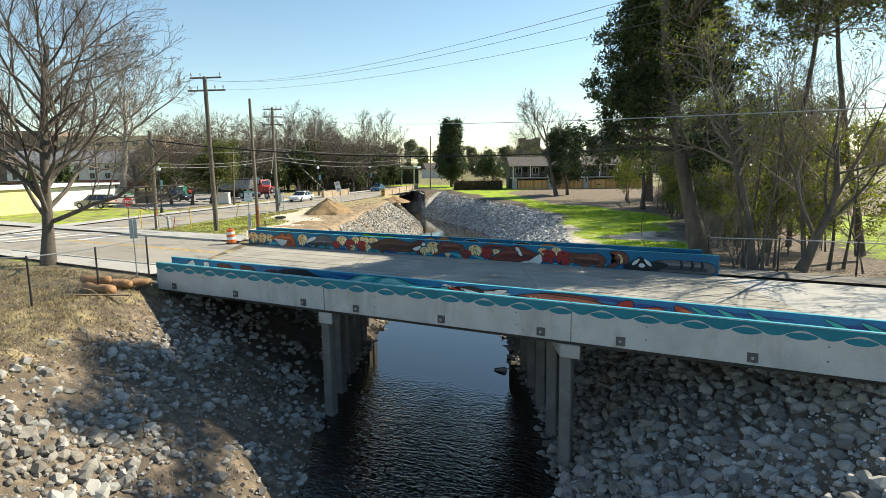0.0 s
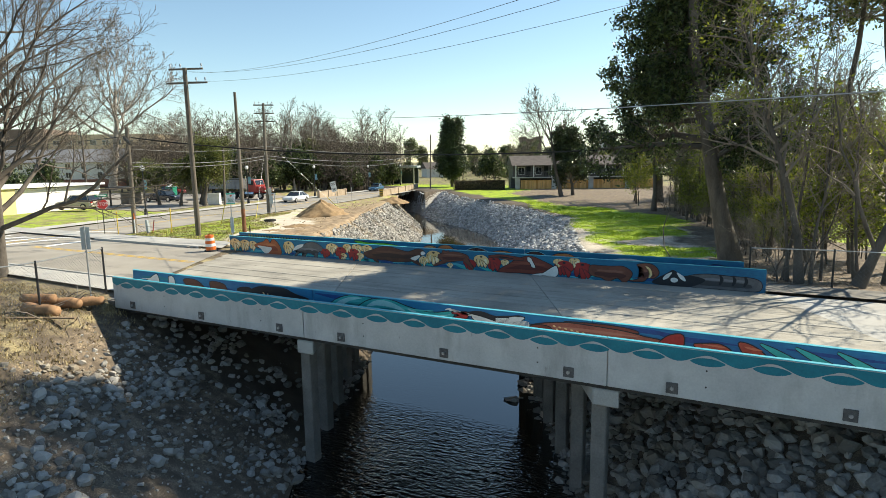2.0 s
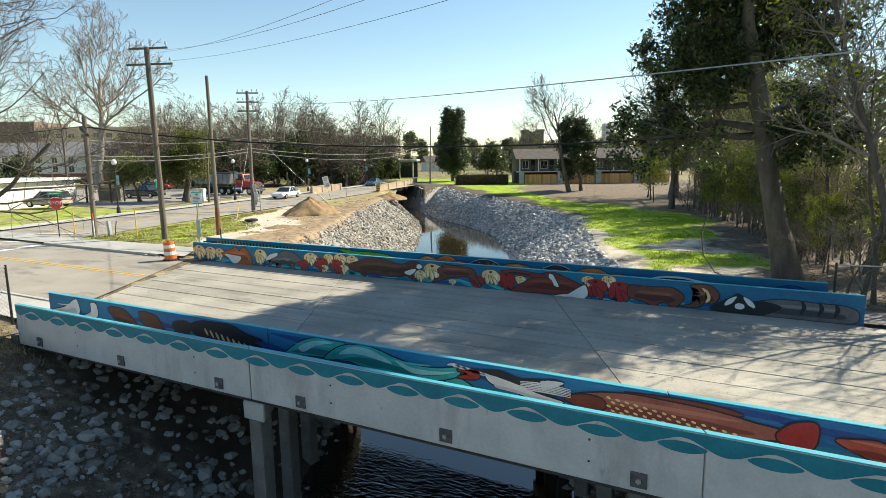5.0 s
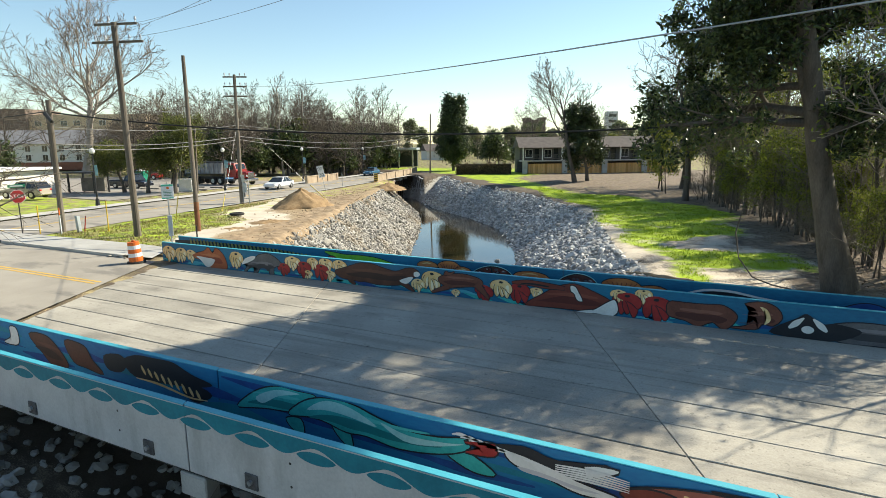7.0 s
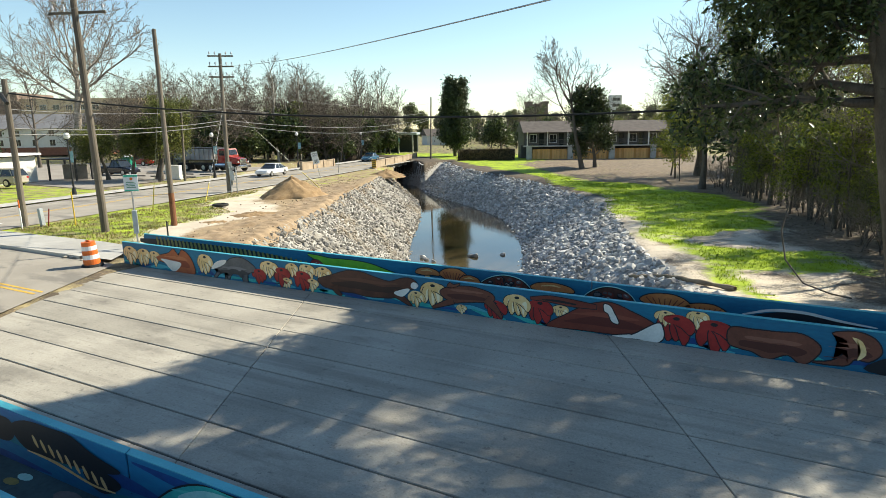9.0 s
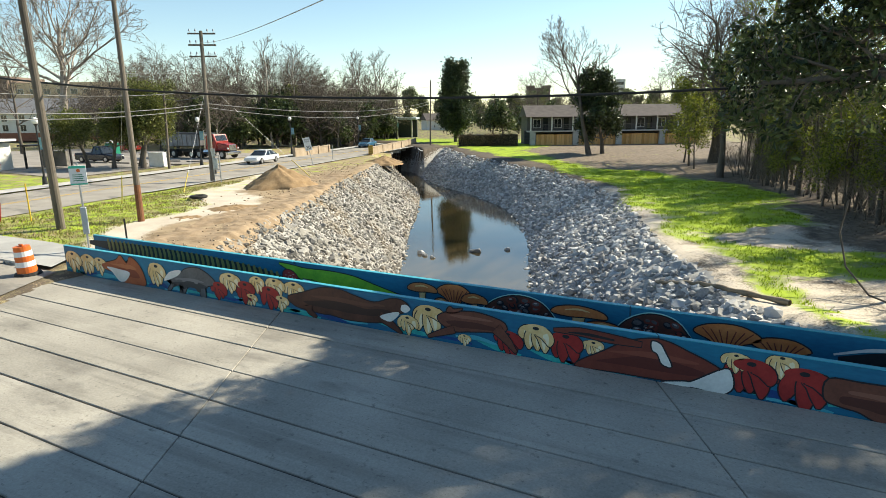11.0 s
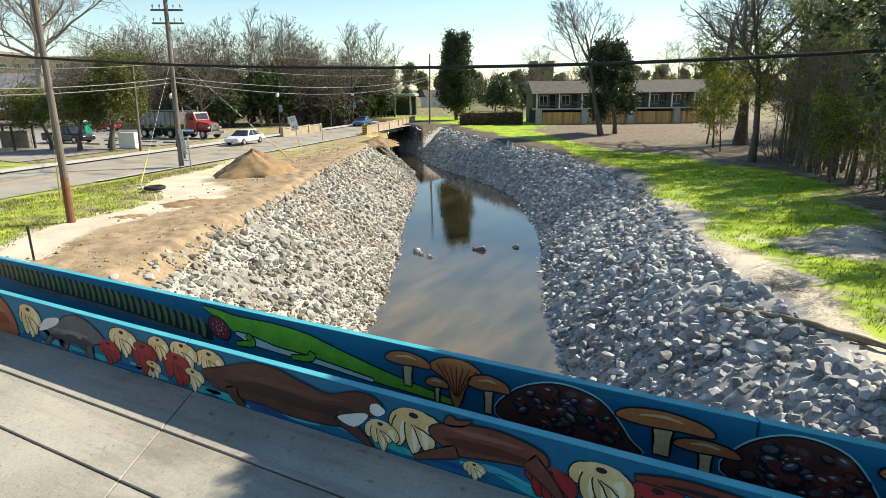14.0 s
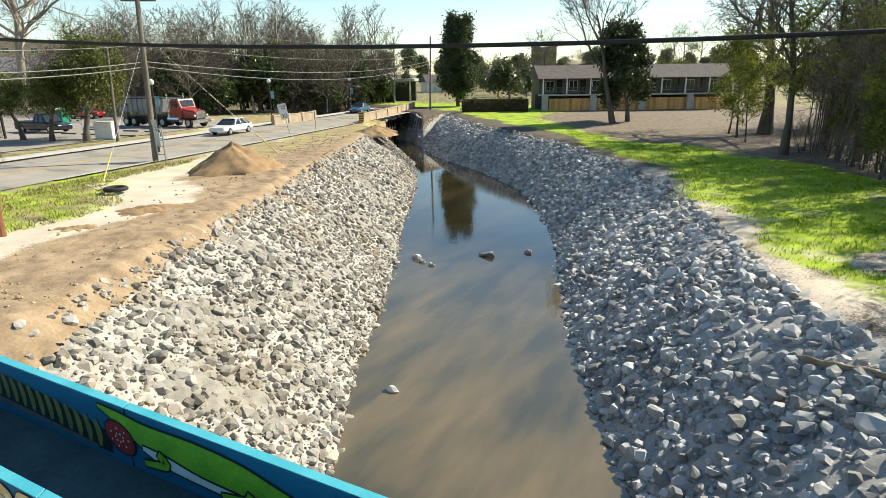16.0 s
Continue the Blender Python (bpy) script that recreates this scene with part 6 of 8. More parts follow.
def street_lamp(at):
    t = thing("street_lamp", at, "black post street lamp with a white acorn globe and banner", "street lamp", "street lamps")
    bm = bmesh.new()
    cyl(bm, (0, 0, -0.1), (0, 0, 0.55), 0.2, 0.14, 12)
    part("base", bm, M_BLACK, t)
    bm = bmesh.new()
    cyl(bm, (0, 0, 0.55), (0, 0, 4.35), 0.075, 0.055, 10)
    part("post", bm, M_BLACK, t)
    bm = bmesh.new()
    cyl(bm, (0, 0, 4.35), (0, 0, 4.48), 0.09, 0.15, 12)
    part("collar", bm, M_BLACK, t)
    bm = bmesh.new()
    ball(bm, (0, 0, 4.72), 0.23, 14, 10, (1, 1, 1.15))
    part("globe", bm, bpy.data.materials.get("white_globe") or mat("white_globe", (0.72, 0.72, 0.7), (0.82, 0.82, 0.8), 0.3), t, "white globe", True)
    bm = bmesh.new()
    cyl(bm, (0, 0, 4.98), (0, 0, 5.16), 0.05, 0.008, 8)
    part("finial", bm, M_BLACK, t)
    bm = bmesh.new()
    box(bm, 0.1, 0.5, -0.008, 0.008, 2.6, 3.5)
    part("banner", bm, bpy.data.materials.get("banner_blue") or mat("banner_blue", (0.05, 0.2, 0.28), (0.3, 0.45, 0.5), 0.7, 3, 10), t, "blue and grey cloth banner")
    return t


lamp = street_lamp((-57.0, 43.0, 0.35))
for x, y in ((-61.5, 61.5), (-66.5, 81.2), (-71.6, 104.2), (-77.5, 126.3)):
    copy_thing(lamp, pose(x, y, flat_z(x, y) + 0.08, 0, 0, 25))

# dirt mound
def mound(at, r, h, seed, label):
    bm = bmesh.new()
    n, rings = 28, 9
    rng = np.random.default_rng(seed)
    rows = []
    for i in range(rings + 1):
        f = i / rings
        row = []
        for q in range(n):
            a = q / n * 6.2832
            rr = r * (1 - f) * (1 + 0.16 * math.sin(2 * a + 1) + 0.08 * math.sin(5 * a))
            z = h * (f ** 0.9) * (1 + 0.06 * math.sin(3 * a))
            nn = noise.noise((rr * math.cos(a) * 1.8, rr * math.sin(a) * 1.8, z * 1.8)) * 0.14
            row.append(bm.verts.new((rr * math.cos(a) * (1 + nn), rr * math.sin(a) * (1 + nn) * 0.85, z + nn * h * 0.4 - 0.1)))
        rows.append(row)
    for a, b in zip(rows, rows[1:]):
        for q in range(n):
            bm.faces.new((a[q], a[(q + 1) % n], b[(q + 1) % n], b[q]))
    bm.faces.new(rows[-1])
    bmesh.ops.subdivide_edges(bm, edges=bm.edges, cuts=1, use_grid_fill=True)
    for v in bm.verts:
        v.co += Vector((0, 0, 1)) * noise.noise(v.co * 5) * 0.06
    o = part("dirt_mound", bm, mat("loose_dirt", (0.19, 0.12, 0.06), (0.37, 0.255, 0.14), 0.95, 2.5, 20, 0.6), None, "", True)
    o.matrix_basis = pose(*at, 0, 0, 40)
    return tagged(o, label, "dirt mound")


mound((-39.3, 49.3, 0.1), 2.5, 1.75, 4, "steep pile of loose brown dirt on bare ground")
mound((-34.5, 40.5, 0.2), 2.0, 0.35, 6, "low spread heap of tan dirt above the rock bank")
mound((-34.2, 37.2, 0.2), 1.6, 0.28, 8, "low spread heap of tan dirt above the rock bank")
mound((-46.5, 73.5, -0.3), 2.2, 0.9, 9, "heap of brown earth beside the street bridge")
mound((-48.5, 77.0, -0.4), 2.0, 0.8, 10, "heap of brown earth beside the street bridge")

# clods scattered on the bare strip
V, F, o = [], [], 0
rng = np.random.default_rng(31)
for _ in range(600):
    y = rng.uniform(31, 70)
    e = np.interp(y, LEFT_EDGE[:, 1], LEFT_EDGE[:, 0])
    x = e - 6.8 - abs(rng.normal(0, 2.2))
    s = 0.03 + 0.08 * rng.beta(1.2, 4)
    v, f = ROCKS[int(rng.integers(len(ROCKS)))]
    V.append(v * s + (x, y, z_at(x, y) + s * 0.3)), F.append(f + o)
    o += len(v)
tagged(mesh_ob("dirt_clods", np.concatenate(V), np.concatenate(F), mat("dry_clod", (0.28, 0.2, 0.125), (0.44, 0.34, 0.23), 0.95, 2.5, 20, 0.5)), "loose brown clods of earth scattered on bare ground", "clods", kind="stuff")

# old tyre on the sand
ty = thing("tyre", (-39.3, 42.2, 0.33), "dark worn tyre lying flat on the sand", "tyre")
bm = bmesh.new()
for i in range(20):
    for q in range(8):
        a, b = i / 20 * 6.2832, q / 8 * 6.2832
        bm.verts.new(((0.42 + 0.12 * math.cos(b)) * math.cos(a), (0.42 + 0.12 * math.cos(b)) * math.sin(a), 0.1 + 0.1 * math.sin(b)))
bm.verts.ensure_lookup_table()
for i in range(20):
    for q in range(8):
        bm.faces.new([bm.verts[j] for j in (i * 8 + q, (i + 1) % 20 * 8 + q, (i + 1) % 20 * 8 + (q + 1) % 8, i * 8 + (q + 1) % 8)])
part("tread", bm, M_RUBBER, ty, smooth=True)

# stones in the water and the spit
for x, y, s, lab in ((-26.0, 54.0, 0.42, "dark upright stone standing in the creek"), (-24.2, 55.5, 0.25, "small dark stone in the creek"), (-29.3, 52.0, 0.3, "pale stone at the water's edge"), (-28.7, 51.5, 0.22, "pale stone at the water's edge"), (-27.9, 51.2, 0.2, "pale stone at the water's edge"), (-22.9, 39.5, 0.22, "pale stone in the shallows"), (-10.2, 26.6, 0.28, "dark stone in the creek"), (-10.0, 24.8, 0.3, "dark stone in the creek")):
    v, f = ROCKS[int(abs(x) * 7) % 16]
    ob = mesh_ob("stone", v * (s, s * 0.8, s), f, M_ROCKP)
    ob.location = (x, y, WATER + s * 0.15)
    tagged(ob, lab, "stone", "stones in the creek")

# straw log along the top of the right bank
pts = [(x, y, z_at(x, y) + 0.1) for x, y in ((-7.8, 37.2), (-9.1, 38.2), (-10.2, 39.3), (-10.9, 39.9), (-11.6, 40.4), (-12.2, 40.9))]
k_ = np.linspace(0, 5, 26)
pts = np.stack([np.interp(k_, np.arange(6), np.array(pts)[:, i]) for i in range(3)], 1)
wat = tubes_ob("straw_wattle", [(pts, 0.09 + 0.025 * np.sin(np.arange(26) * 1.7), 9)], mat("dry_straw", (0.16, 0.12, 0.075), (0.36, 0.29, 0.2), 0.95, 3, 40, 0.8, stretch=(1, 1, 1)))
tagged(wat, "frayed brown straw erosion roll along the bank top", "straw roll")

# logs and a board by the bridge corner
M_LOG = mat("rotten_log", (0.17, 0.09, 0.045), (0.40, 0.24, 0.13), 0.95, 3, 20, 0.5)
for k, (x, y, z, ln, r, a) in enumerate(((-23.6, 15.2, 0.55, 1.5, 0.2, 25), (-23.3, 14.4, 0.5, 1.3, 0.22, 15), (-23.9, 14.7, 0.78, 1.1, 0.17, 35), (-23.0, 15.9, 0.5, 0.9, 0.18, 60))):
    pts = [(ln * (i / 5 - 0.5), 0.05 * math.sin(i * 2 + k), 0) for i in range(6)]
    l_ = tubes_ob("log", [(pts, [r * (1 - 0.06 * ((i * 3 + k) % 4)) for i in range(6)], 9)], M_LOG)
    bm = bmesh.new()
    bm.from_mesh(l_.data)
    bmesh.ops.holes_fill(bm, edges=bm.edges)
    bm.to_mesh(l_.data)
    bm.free()
    l_.matrix_basis = pose(x, y, z, 0, 3, a)
    tagged(l_, "short rotten log lying by the bridge corner", "log", "logs by the bridge")
bd = thing("board", (-22.6, 14.0, 0.36), "pale weathered board lying on the dirt", "board")
bm = bmesh.new()
box(bm, -1.2, 1.2, -0.07, 0.07, 0, 0.05, 0.006)
part("plank", bm, M_WOOD, bd)
bd.rotation_euler = (0, 0, radians(25))


# ---------------------------------------------------------------- fences
def chain_link(points, height, label, gap=0.14, tops=True):
    """A chain-link fence along points on the ground: posts, top rail and woven wire."""
    t = thing("chain_link_fence", (0, 0, 0), label, "fence", "chain-link fences")
    for i, (x, y) in enumerate(points):
        z = z_at(x, y)
        bm = bmesh.new()
        cyl(bm, (x, y, z - 0.3), (x, y, z + height + 0.06), 0.04, 0.036, 8)
        part("post", bm, M_BLACK, t)
    for a, b in zip(points, points[1:]):
        pa, pb = Vector((*a, z_at(*a))), Vector((*b, z_at(*b)))
        ln = (pb - pa).length
        d = (pb - pa) / ln
        if tops:
            bm = bmesh.new()
            cyl(bm, pa + Vector((0, 0, height)), pb + Vector((0, 0, height)), 0.022, 0.022, 6)
            part("top_rail", bm, M_STEEL, t)
        lines = []
        for s in np.arange(-height, ln, gap):
            for sg_ in (1, -1):
                u0, u1 = (s, s + height)
                v0, v1 = (0.0, height) if sg_ > 0 else (height, 0.0)
                if u0 < 0:
                    v0 += (v1 - v0) * (-u0) / height
                    u0 = 0
                if u1 > ln:
                    v1 -= (v1 - v0) * (u1 - ln) / max(u1 - u0, 1e-6)
                    u1 = ln
                lines.append(([tuple(pa + d * u0 + Vector((0, 0, v0 + 0.03))), tuple(pa + d * u1 + Vector((0, 0, v1 + 0.03)))], [0.0035, 0.0035], 3))
        tubes_ob("wire_mesh", lines, M_WIRE, t, False)
    return t


chain_link([(-24.3, 17.4), (-23.3, 14.4), (-23.4, 11.9), (-25.6, 10.8), (-28.5, 9.6)], 1.8, "sagging chain-link fence with black posts beside the bridge")
chain_link([(-1.7, 30.0), (1.2, 30.4), (4.2, 30.8), (7.5, 31.2), (11, 31.6)], 1.5, "rusty chain-link fence behind the pavement", 0.16)


# ---------------------------------------------------------------- the street bridge
def rail_line(a, b, n, label):
    """A concrete bridge rail with posts and panels from a to b."""
    t = thing("bridge_rail", (0, 0, 0), label, "bridge rail", "rails of the street bridge")
    a, b = Vector(a), Vector(b)
    d = (b - a).normalized()
    az = math.atan2(d.y, d.x)
    ln = (b - a).length
    zz = lambda s: flat_z(*(a + d * s).xy)
    for i in range(n + 1):
        s = ln * i / n
        bm = bmesh.new()
        m = Matrix.Translation((*(a + d * s).xy, zz(s))) @ Matrix.Rotation(az, 4, "Z")
        box(bm, -0.22, 0.22, -0.2, 0.2, -0.5, 1.12, 0.03, m)
        part("post", bm, M_RAIL, t)
    for i in range(n):
        s = ln * (i + 0.5) / n
        h = ln / n / 2 - 0.22
        m = Matrix.Translation((*(a + d * s).xy, zz(s))) @ Matrix.Rotation(az, 4, "Z")
        bm = bmesh.new()
        box(bm, -h, h, -0.1, 0.1, -0.5, 0.92, 0.02, m)
        part("panel", bm, M_RAIL, t)
        bm = bmesh.new()
        box(bm, -h, h, -0.15, 0.15, 0.93, 1.04, 0.02, m)
        part("coping", bm, M_RAIL, t)
    return t


M_RAIL = mat("tan_concrete", (0.28, 0.21, 0.14), (0.45, 0.36, 0.26), 0.9, 1.2, 20, 0.3)
rail_line((-54.6, 83.2, 0), (-65.2, 113.0, 0), 5, "tan weathered concrete rail of the street bridge")
rail_line((-61.8, 76.5, 0), (-63.9, 86.0, 0), 3, "tan weathered concrete rail of the street bridge")
hz = thing("hazard_marker", (-54.3, 82.7, -0.1), "yellow and black striped hazard marker at the rail end", "sign")
bm = bmesh.new()
box(bm, -0.3, 0.3, -0.02, 0.0, 0.1, 1.25, 0.005)
part("plate", bm, M_YELLOW, hz)
for q in range(4):
    bm = bmesh.new()
    box(bm, -0.24, 0.24, -0.03, -0.022, 0.2 + 0.27 * q, 0.31 + 0.27 * q)
    part("stripe", bm, M_BLACK, hz)
hz.rotation_euler = (0, 0, radians(27))
M_SHEET = mat("rusty_sheet_piling", (0.03, 0.02, 0.014), (0.09, 0.052, 0.032), 0.85, 1.5, 15, 0.4, stretch=(1, 1, 0.3))
sl = thing("street_bridge", (0, 0, 0), "low concrete street bridge over the creek with rusty sheet pile walls", "bridge")
V = []
for x, y in ((-54.4, 83.0), (-65.4, 113.2), (-74.0, 113.0), (-63.8, 83.0)):
    V += [(x, y, flat_z(x, y) - 0.03), (x, y, flat_z(x, y) - 0.62)]
mesh_ob("slab", V, [(0, 2, 4, 6), (1, 7, 5, 3), (0, 1, 3, 2), (2, 3, 5, 4), (4, 5, 7, 6), (6, 7, 1, 0)], M_DARKCONC, sl)
for i in range(26):
    f = i / 26
    x, y = -55.9 - 7.0 * f, 84.6 + 20.0 * f
    bm = bmesh.new()
    box(bm, -0.42, 0.42, (0.12 if i % 2 else -0.12), (0.2 if i % 2 else -0.04), -5.0, flat_z(x, y) - 0.66, 0.0, Matrix.Translation((x, y, 0)) @ Matrix.Rotation(radians(109), 4, "Z"))
    part("steel_sheet", bm, M_SHEET, sl)
for k in range(6):
    f = k / 6
    x, y = -54.9 - 10.2 * f, 84.0 + 28 * f
    bm = bmesh.new()
    box(bm, -0.9, 0.9, -0.15, 0.35, -0.72, -0.4, 0.05, Matrix.Translation((x + 0.4, y, -0.05 * k)) @ Matrix.Rotation(radians(108 + 6 * (k % 3)), 4, "Z"))
    part("broken_edge", bm, M_WALK, sl, "broken pale concrete edge")

# ---------------------------------------------------------------- car park, crossing
structure(ribbon("car_park", [(-125, 52), (-120, 66), (-112, 80)], [(-61.5, 47), (-65.5, 66), (-69.5, 80)], flat_z, mat("pale_gravel_asphalt", (0.2, 0.18, 0.16), (0.34, 0.31, 0.275), 0.95, 0.4, 30, 0.3), 0.03, 8, 8), "pale worn asphalt car park", "car park")
for k, (x, y) in enumerate(((-64.8, 60.8), (-67.2, 60.6), (-69.6, 60.2), (-72.5, 60.0), (-75.4, 59.4), (-66.5, 64.6), (-69.5, 64.4), (-72.5, 64.2), (-75.5, 64.0))):
    bm = bmesh.new()
    box(bm, -0.9, 0.9, -0.08, 0.08, 0, 0.14, 0.03)
    o = part("wheel_stop", bm, M_DARKCONC)
    o.matrix_basis = pose(x, y, flat_z(x, y) + 0.03, 0, 0, 12)
    tagged(o, "low concrete wheel stop in the car park", "wheel stop", "wheel stops")
for k in range(5):
    x0 = -44.6 - 1.9 * k
    structure(ribbon("crossing_bar_%d" % (k + 1), [(x0, 26.9), (x0 - 0.9, 20.4)], [(x0 + 0.5, 26.9), (x0 - 0.4, 20.4)], lambda x, y: 0.38, M_WHITE, 0.004, 4, 1), "worn white crossing bar painted on asphalt", "road marking")
structure(ribbon("stop_line_1", [(-41.8, 27.4), (-41.5, 24.4)], [(-41.2, 27.4), (-40.9, 24.4)], lambda x, y: 0.38, M_WHITE, 0.004, 3, 1), "worn white stop line painted on asphalt", "road marking")
for q, (u, v) in enumerate((((-53, 24.0), (-43.2, 28.3)), ((-54, 27.6), (-44.8, 31.6)))):
    a_, b_ = np.array(u), np.array(v)
    nrm = np.array([-(b_ - a_)[1], (b_ - a_)[0]]) / np.linalg.norm(b_ - a_) * 0.15
    structure(ribbon("crossing_line_%d" % (q + 1), [a_ + nrm, b_ + nrm], [a_ - nrm, b_ - nrm], lambda x, y: 0.38, M_WHITE, 0.006, 8, 1), "worn white crossing line painted on asphalt", "road marking")


# ---------------------------------------------------------------- vehicles
M_TYRE = M_RUBBER
M_RIM = mat("alloy_rim", (0.35, 0.35, 0.36), (0.55, 0.55, 0.56), 0.35, metal=0.8)
M_LAMP = mat("clear_lamp", (0.6, 0.6, 0.6), (0.75, 0.75, 0.75), 0.15)
M_TAIL = mat("red_lamp", (0.3, 0.01, 0.01), (0.45, 0.02, 0.02), 0.2)


def carpaint(name, c):
    return mat(name, g3(0.8, c), c, 0.25, 2, 30, 0.0, spec=0.6)


def wheel(parent, x, y, r, w=0.22):
    bm = bmesh.new()
    cyl(bm, (x, y - w / 2, r), (x, y + w / 2, r), r, r, 18)
    bmesh.ops.bevel(bm, geom=[e for e in bm.edges if abs(e.verts[0].co.y - e.verts[1].co.y) < 1e-4], offset=0.04, segments=1, affect="EDGES")
    t = part("wheel", bm, M_TYRE, parent)
    s = 1 if y > 0 else -1
    bm = bmesh.new()
    cyl(bm, (x, y + s * (w / 2 - 0.02), r), (x, y + s * (w / 2 + 0.012), r), r * 0.62, r * 0.55, 12)
    part("rim", bm, M_RIM, t)


def loft(sections):
    """A closed hull through rounded cross-sections (x, half width, z low, z high)."""
    bm = bmesh.new()
    rows = []
    for x, w, z0, z1 in sections:
        c = min(0.12, (z1 - z0) * 0.3)
        row = [(-w, z0 + c), (-w * 0.99, z1 - c), (-w + c * 0.9, z1), (w - c * 0.9, z1), (w * 0.99, z1 - c), (w, z0 + c), (w - c, z0), (-w + c, z0)]
        rows.append([bm.verts.new((x, a, b)) for a, b in row])
    for a, b in zip(rows, rows[1:]):
        for q in range(8):
            bm.faces.new((a[q], a[(q + 1) % 8], b[(q + 1) % 8], b[q]))
    bm.faces.new(rows[0][::-1])
    bm.faces.new(rows[-1])
    bmesh.ops.recalc_face_normals(bm, faces=bm.faces)
    return bm


def car(at, rz, paint_, label, kind="sedan"):
    """A parked car: front towards its own +x."""
    t = thing("car", at, label, "car", "cars", rz=rz)
    L, Wd, H = {"sedan": (4.8, 0.9, 1.42), "suv": (4.6, 0.93, 1.68), "pickup": (5.6, 0.98, 1.85)}[kind]
    h = L / 2
    belt = 0.9 if kind == "sedan" else 1.05
    body = part("body", loft([(-h, Wd * 0.8, 0.42, belt * 0.86), (-h + 0.18, Wd * 0.95, 0.3, belt * 0.98), (-h * 0.4, Wd, 0.26, belt), (h * 0.3, Wd, 0.26, belt), (h * 0.72, Wd * 0.97, 0.28, belt * 0.9), (h - 0.12, Wd * 0.9, 0.32, belt * 0.78), (h, Wd * 0.76, 0.42, belt * 0.64)]), paint_, t, smooth=False)
    if kind == "sedan":
        cab = ((-h * 0.78, -h * 0.42, h * 0.12, h * 0.46))
    elif kind == "suv":
        cab = ((-h * 0.97, -h * 0.82, h * 0.12, h * 0.42))
    else:
        cab = ((-h * 0.12, 0.0, h * 0.34, h * 0.56))
    bm = bmesh.new()
    lo = [bm.verts.new((x, s * Wd * 0.93, belt - 0.02)) for x in (cab[0], cab[3]) for s in (-1, 1)]
    hi = [bm.verts.new((x, s * Wd * 0.74, H - 0.06)) for x in (cab[1], cab[2]) for s in (-1, 1)]
    for f in ((0, 1, 3, 2), (4, 6, 7, 5), (0, 2, 6, 4), (1, 5, 7, 3), (0, 4, 5, 1), (2, 3, 7, 6)):
        bm.faces.new([(lo + hi)[i] for i in f])
    bmesh.ops.recalc_face_normals(bm, faces=bm.faces)
    part("cabin_glass", bm, M_GLASS, t, "dark glazed cabin")
    bm = bmesh.new()
    box(bm, cab[1] - 0.08, cab[2] + 0.1, -Wd * 0.76, Wd * 0.76, H - 0.07, H, 0.03)
    part("roof", bm, paint_, t)
    for x in (cab[0] * 0.5 + cab[1] * 0.5, (cab[1] + cab[2]) / 2, cab[3] * 0.5 + cab[2] * 0.5):
        for s in (-1, 1):
            bm = bmesh.new()
            x2 = float(np.interp(x, [cab[0], cab[3]], [cab[1], cab[2]]))
            cyl(bm, (x, s * Wd * 0.94, belt - 0.02), (x2, s * Wd * 0.755, H - 0.06), 0.04, 0.035, 4)
            part("pillar", bm, paint_, t)
    if kind == "pickup":
        bm = bmesh.new()
        box(bm, -h + 0.1, -h * 0.16, -Wd * 0.85, Wd * 0.85, belt - 0.05, belt + 0.04, 0.02)
        part("bed_cover", bm, M_BLACK, t)
    r = 0.33 if kind == "sedan" else 0.38
    for x in (-h * 0.6, h * 0.62):
        for y in (-Wd + 0.1, Wd - 0.1):
            wheel(t, x, y, r)
    for s in (-1, 1):
        bm = bmesh.new()
        box(bm, h - 0.2, h - 0.03, s * Wd * 0.62 - 0.17, s * Wd * 0.62 + 0.17, belt * 0.6, belt * 0.72, 0.02)
        part("headlight", bm, M_LAMP, t)
        bm = bmesh.new()
        box(bm, -h - 0.01, -h + 0.14, s * Wd * 0.7 - 0.13, s * Wd * 0.7 + 0.13, belt * 0.72, belt * 0.88, 0.02)
        part("tail_light", bm, M_TAIL, t)
    for x in (h - 0.05, -h + 0.02):
        bm = bmesh.new()
        box(bm, x - 0.06, x + 0.06, -Wd * 0.8, Wd * 0.8, 0.36, 0.5, 0.03)
        part("bumper", bm, paint_, t)
    return t


P_CARWHITE, P_CARBLUE, P_CARDARK, P_CARTAN = carpaint("car_white", (0.72, 0.73, 0.74)), carpaint("car_blue", (0.04, 0.12, 0.2)), carpaint("car_dark", (0.012, 0.015, 0.025)), carpaint("car_tan", (0.42, 0.38, 0.32))
car((-57.6, 66.4, 0.09), 283, P_CARWHITE, "white saloon car on the street", "sedan")
car((-67.2, 100.5, -0.25), 284, P_CARBLUE, "blue saloon car crossing the street bridge", "sedan")
car((-71.2, 44.6, 0.38), 200, P_CARTAN, "tan hatchback parked beside the white building", "suv")
car((-82, 38, 0.4), 200, P_CARTAN, "pale saloon car parked by the road", "sedan")
car((-77.2, 60.4, 0.12), 12, P_CARDARK, "dark pickup parked in the car park", "pickup")
car((-95, 76, 0.0), 20, carpaint("car_red", (0.32, 0.03, 0.025)), "red car parked beyond the trees", "suv")
for k, (x, y) in enumerate(((-62, 205), (-50, 212), (-40, 218), (-70, 190), (-34, 215))):
    car((x, y, -0.45), 30 + 7 * k, (P_CARWHITE, P_CARDARK, bpy.data.materials["car_red"], P_CARTAN, P_CARWHITE)[k], "car parked in a distant lot", "sedan" if k % 2 else "suv")


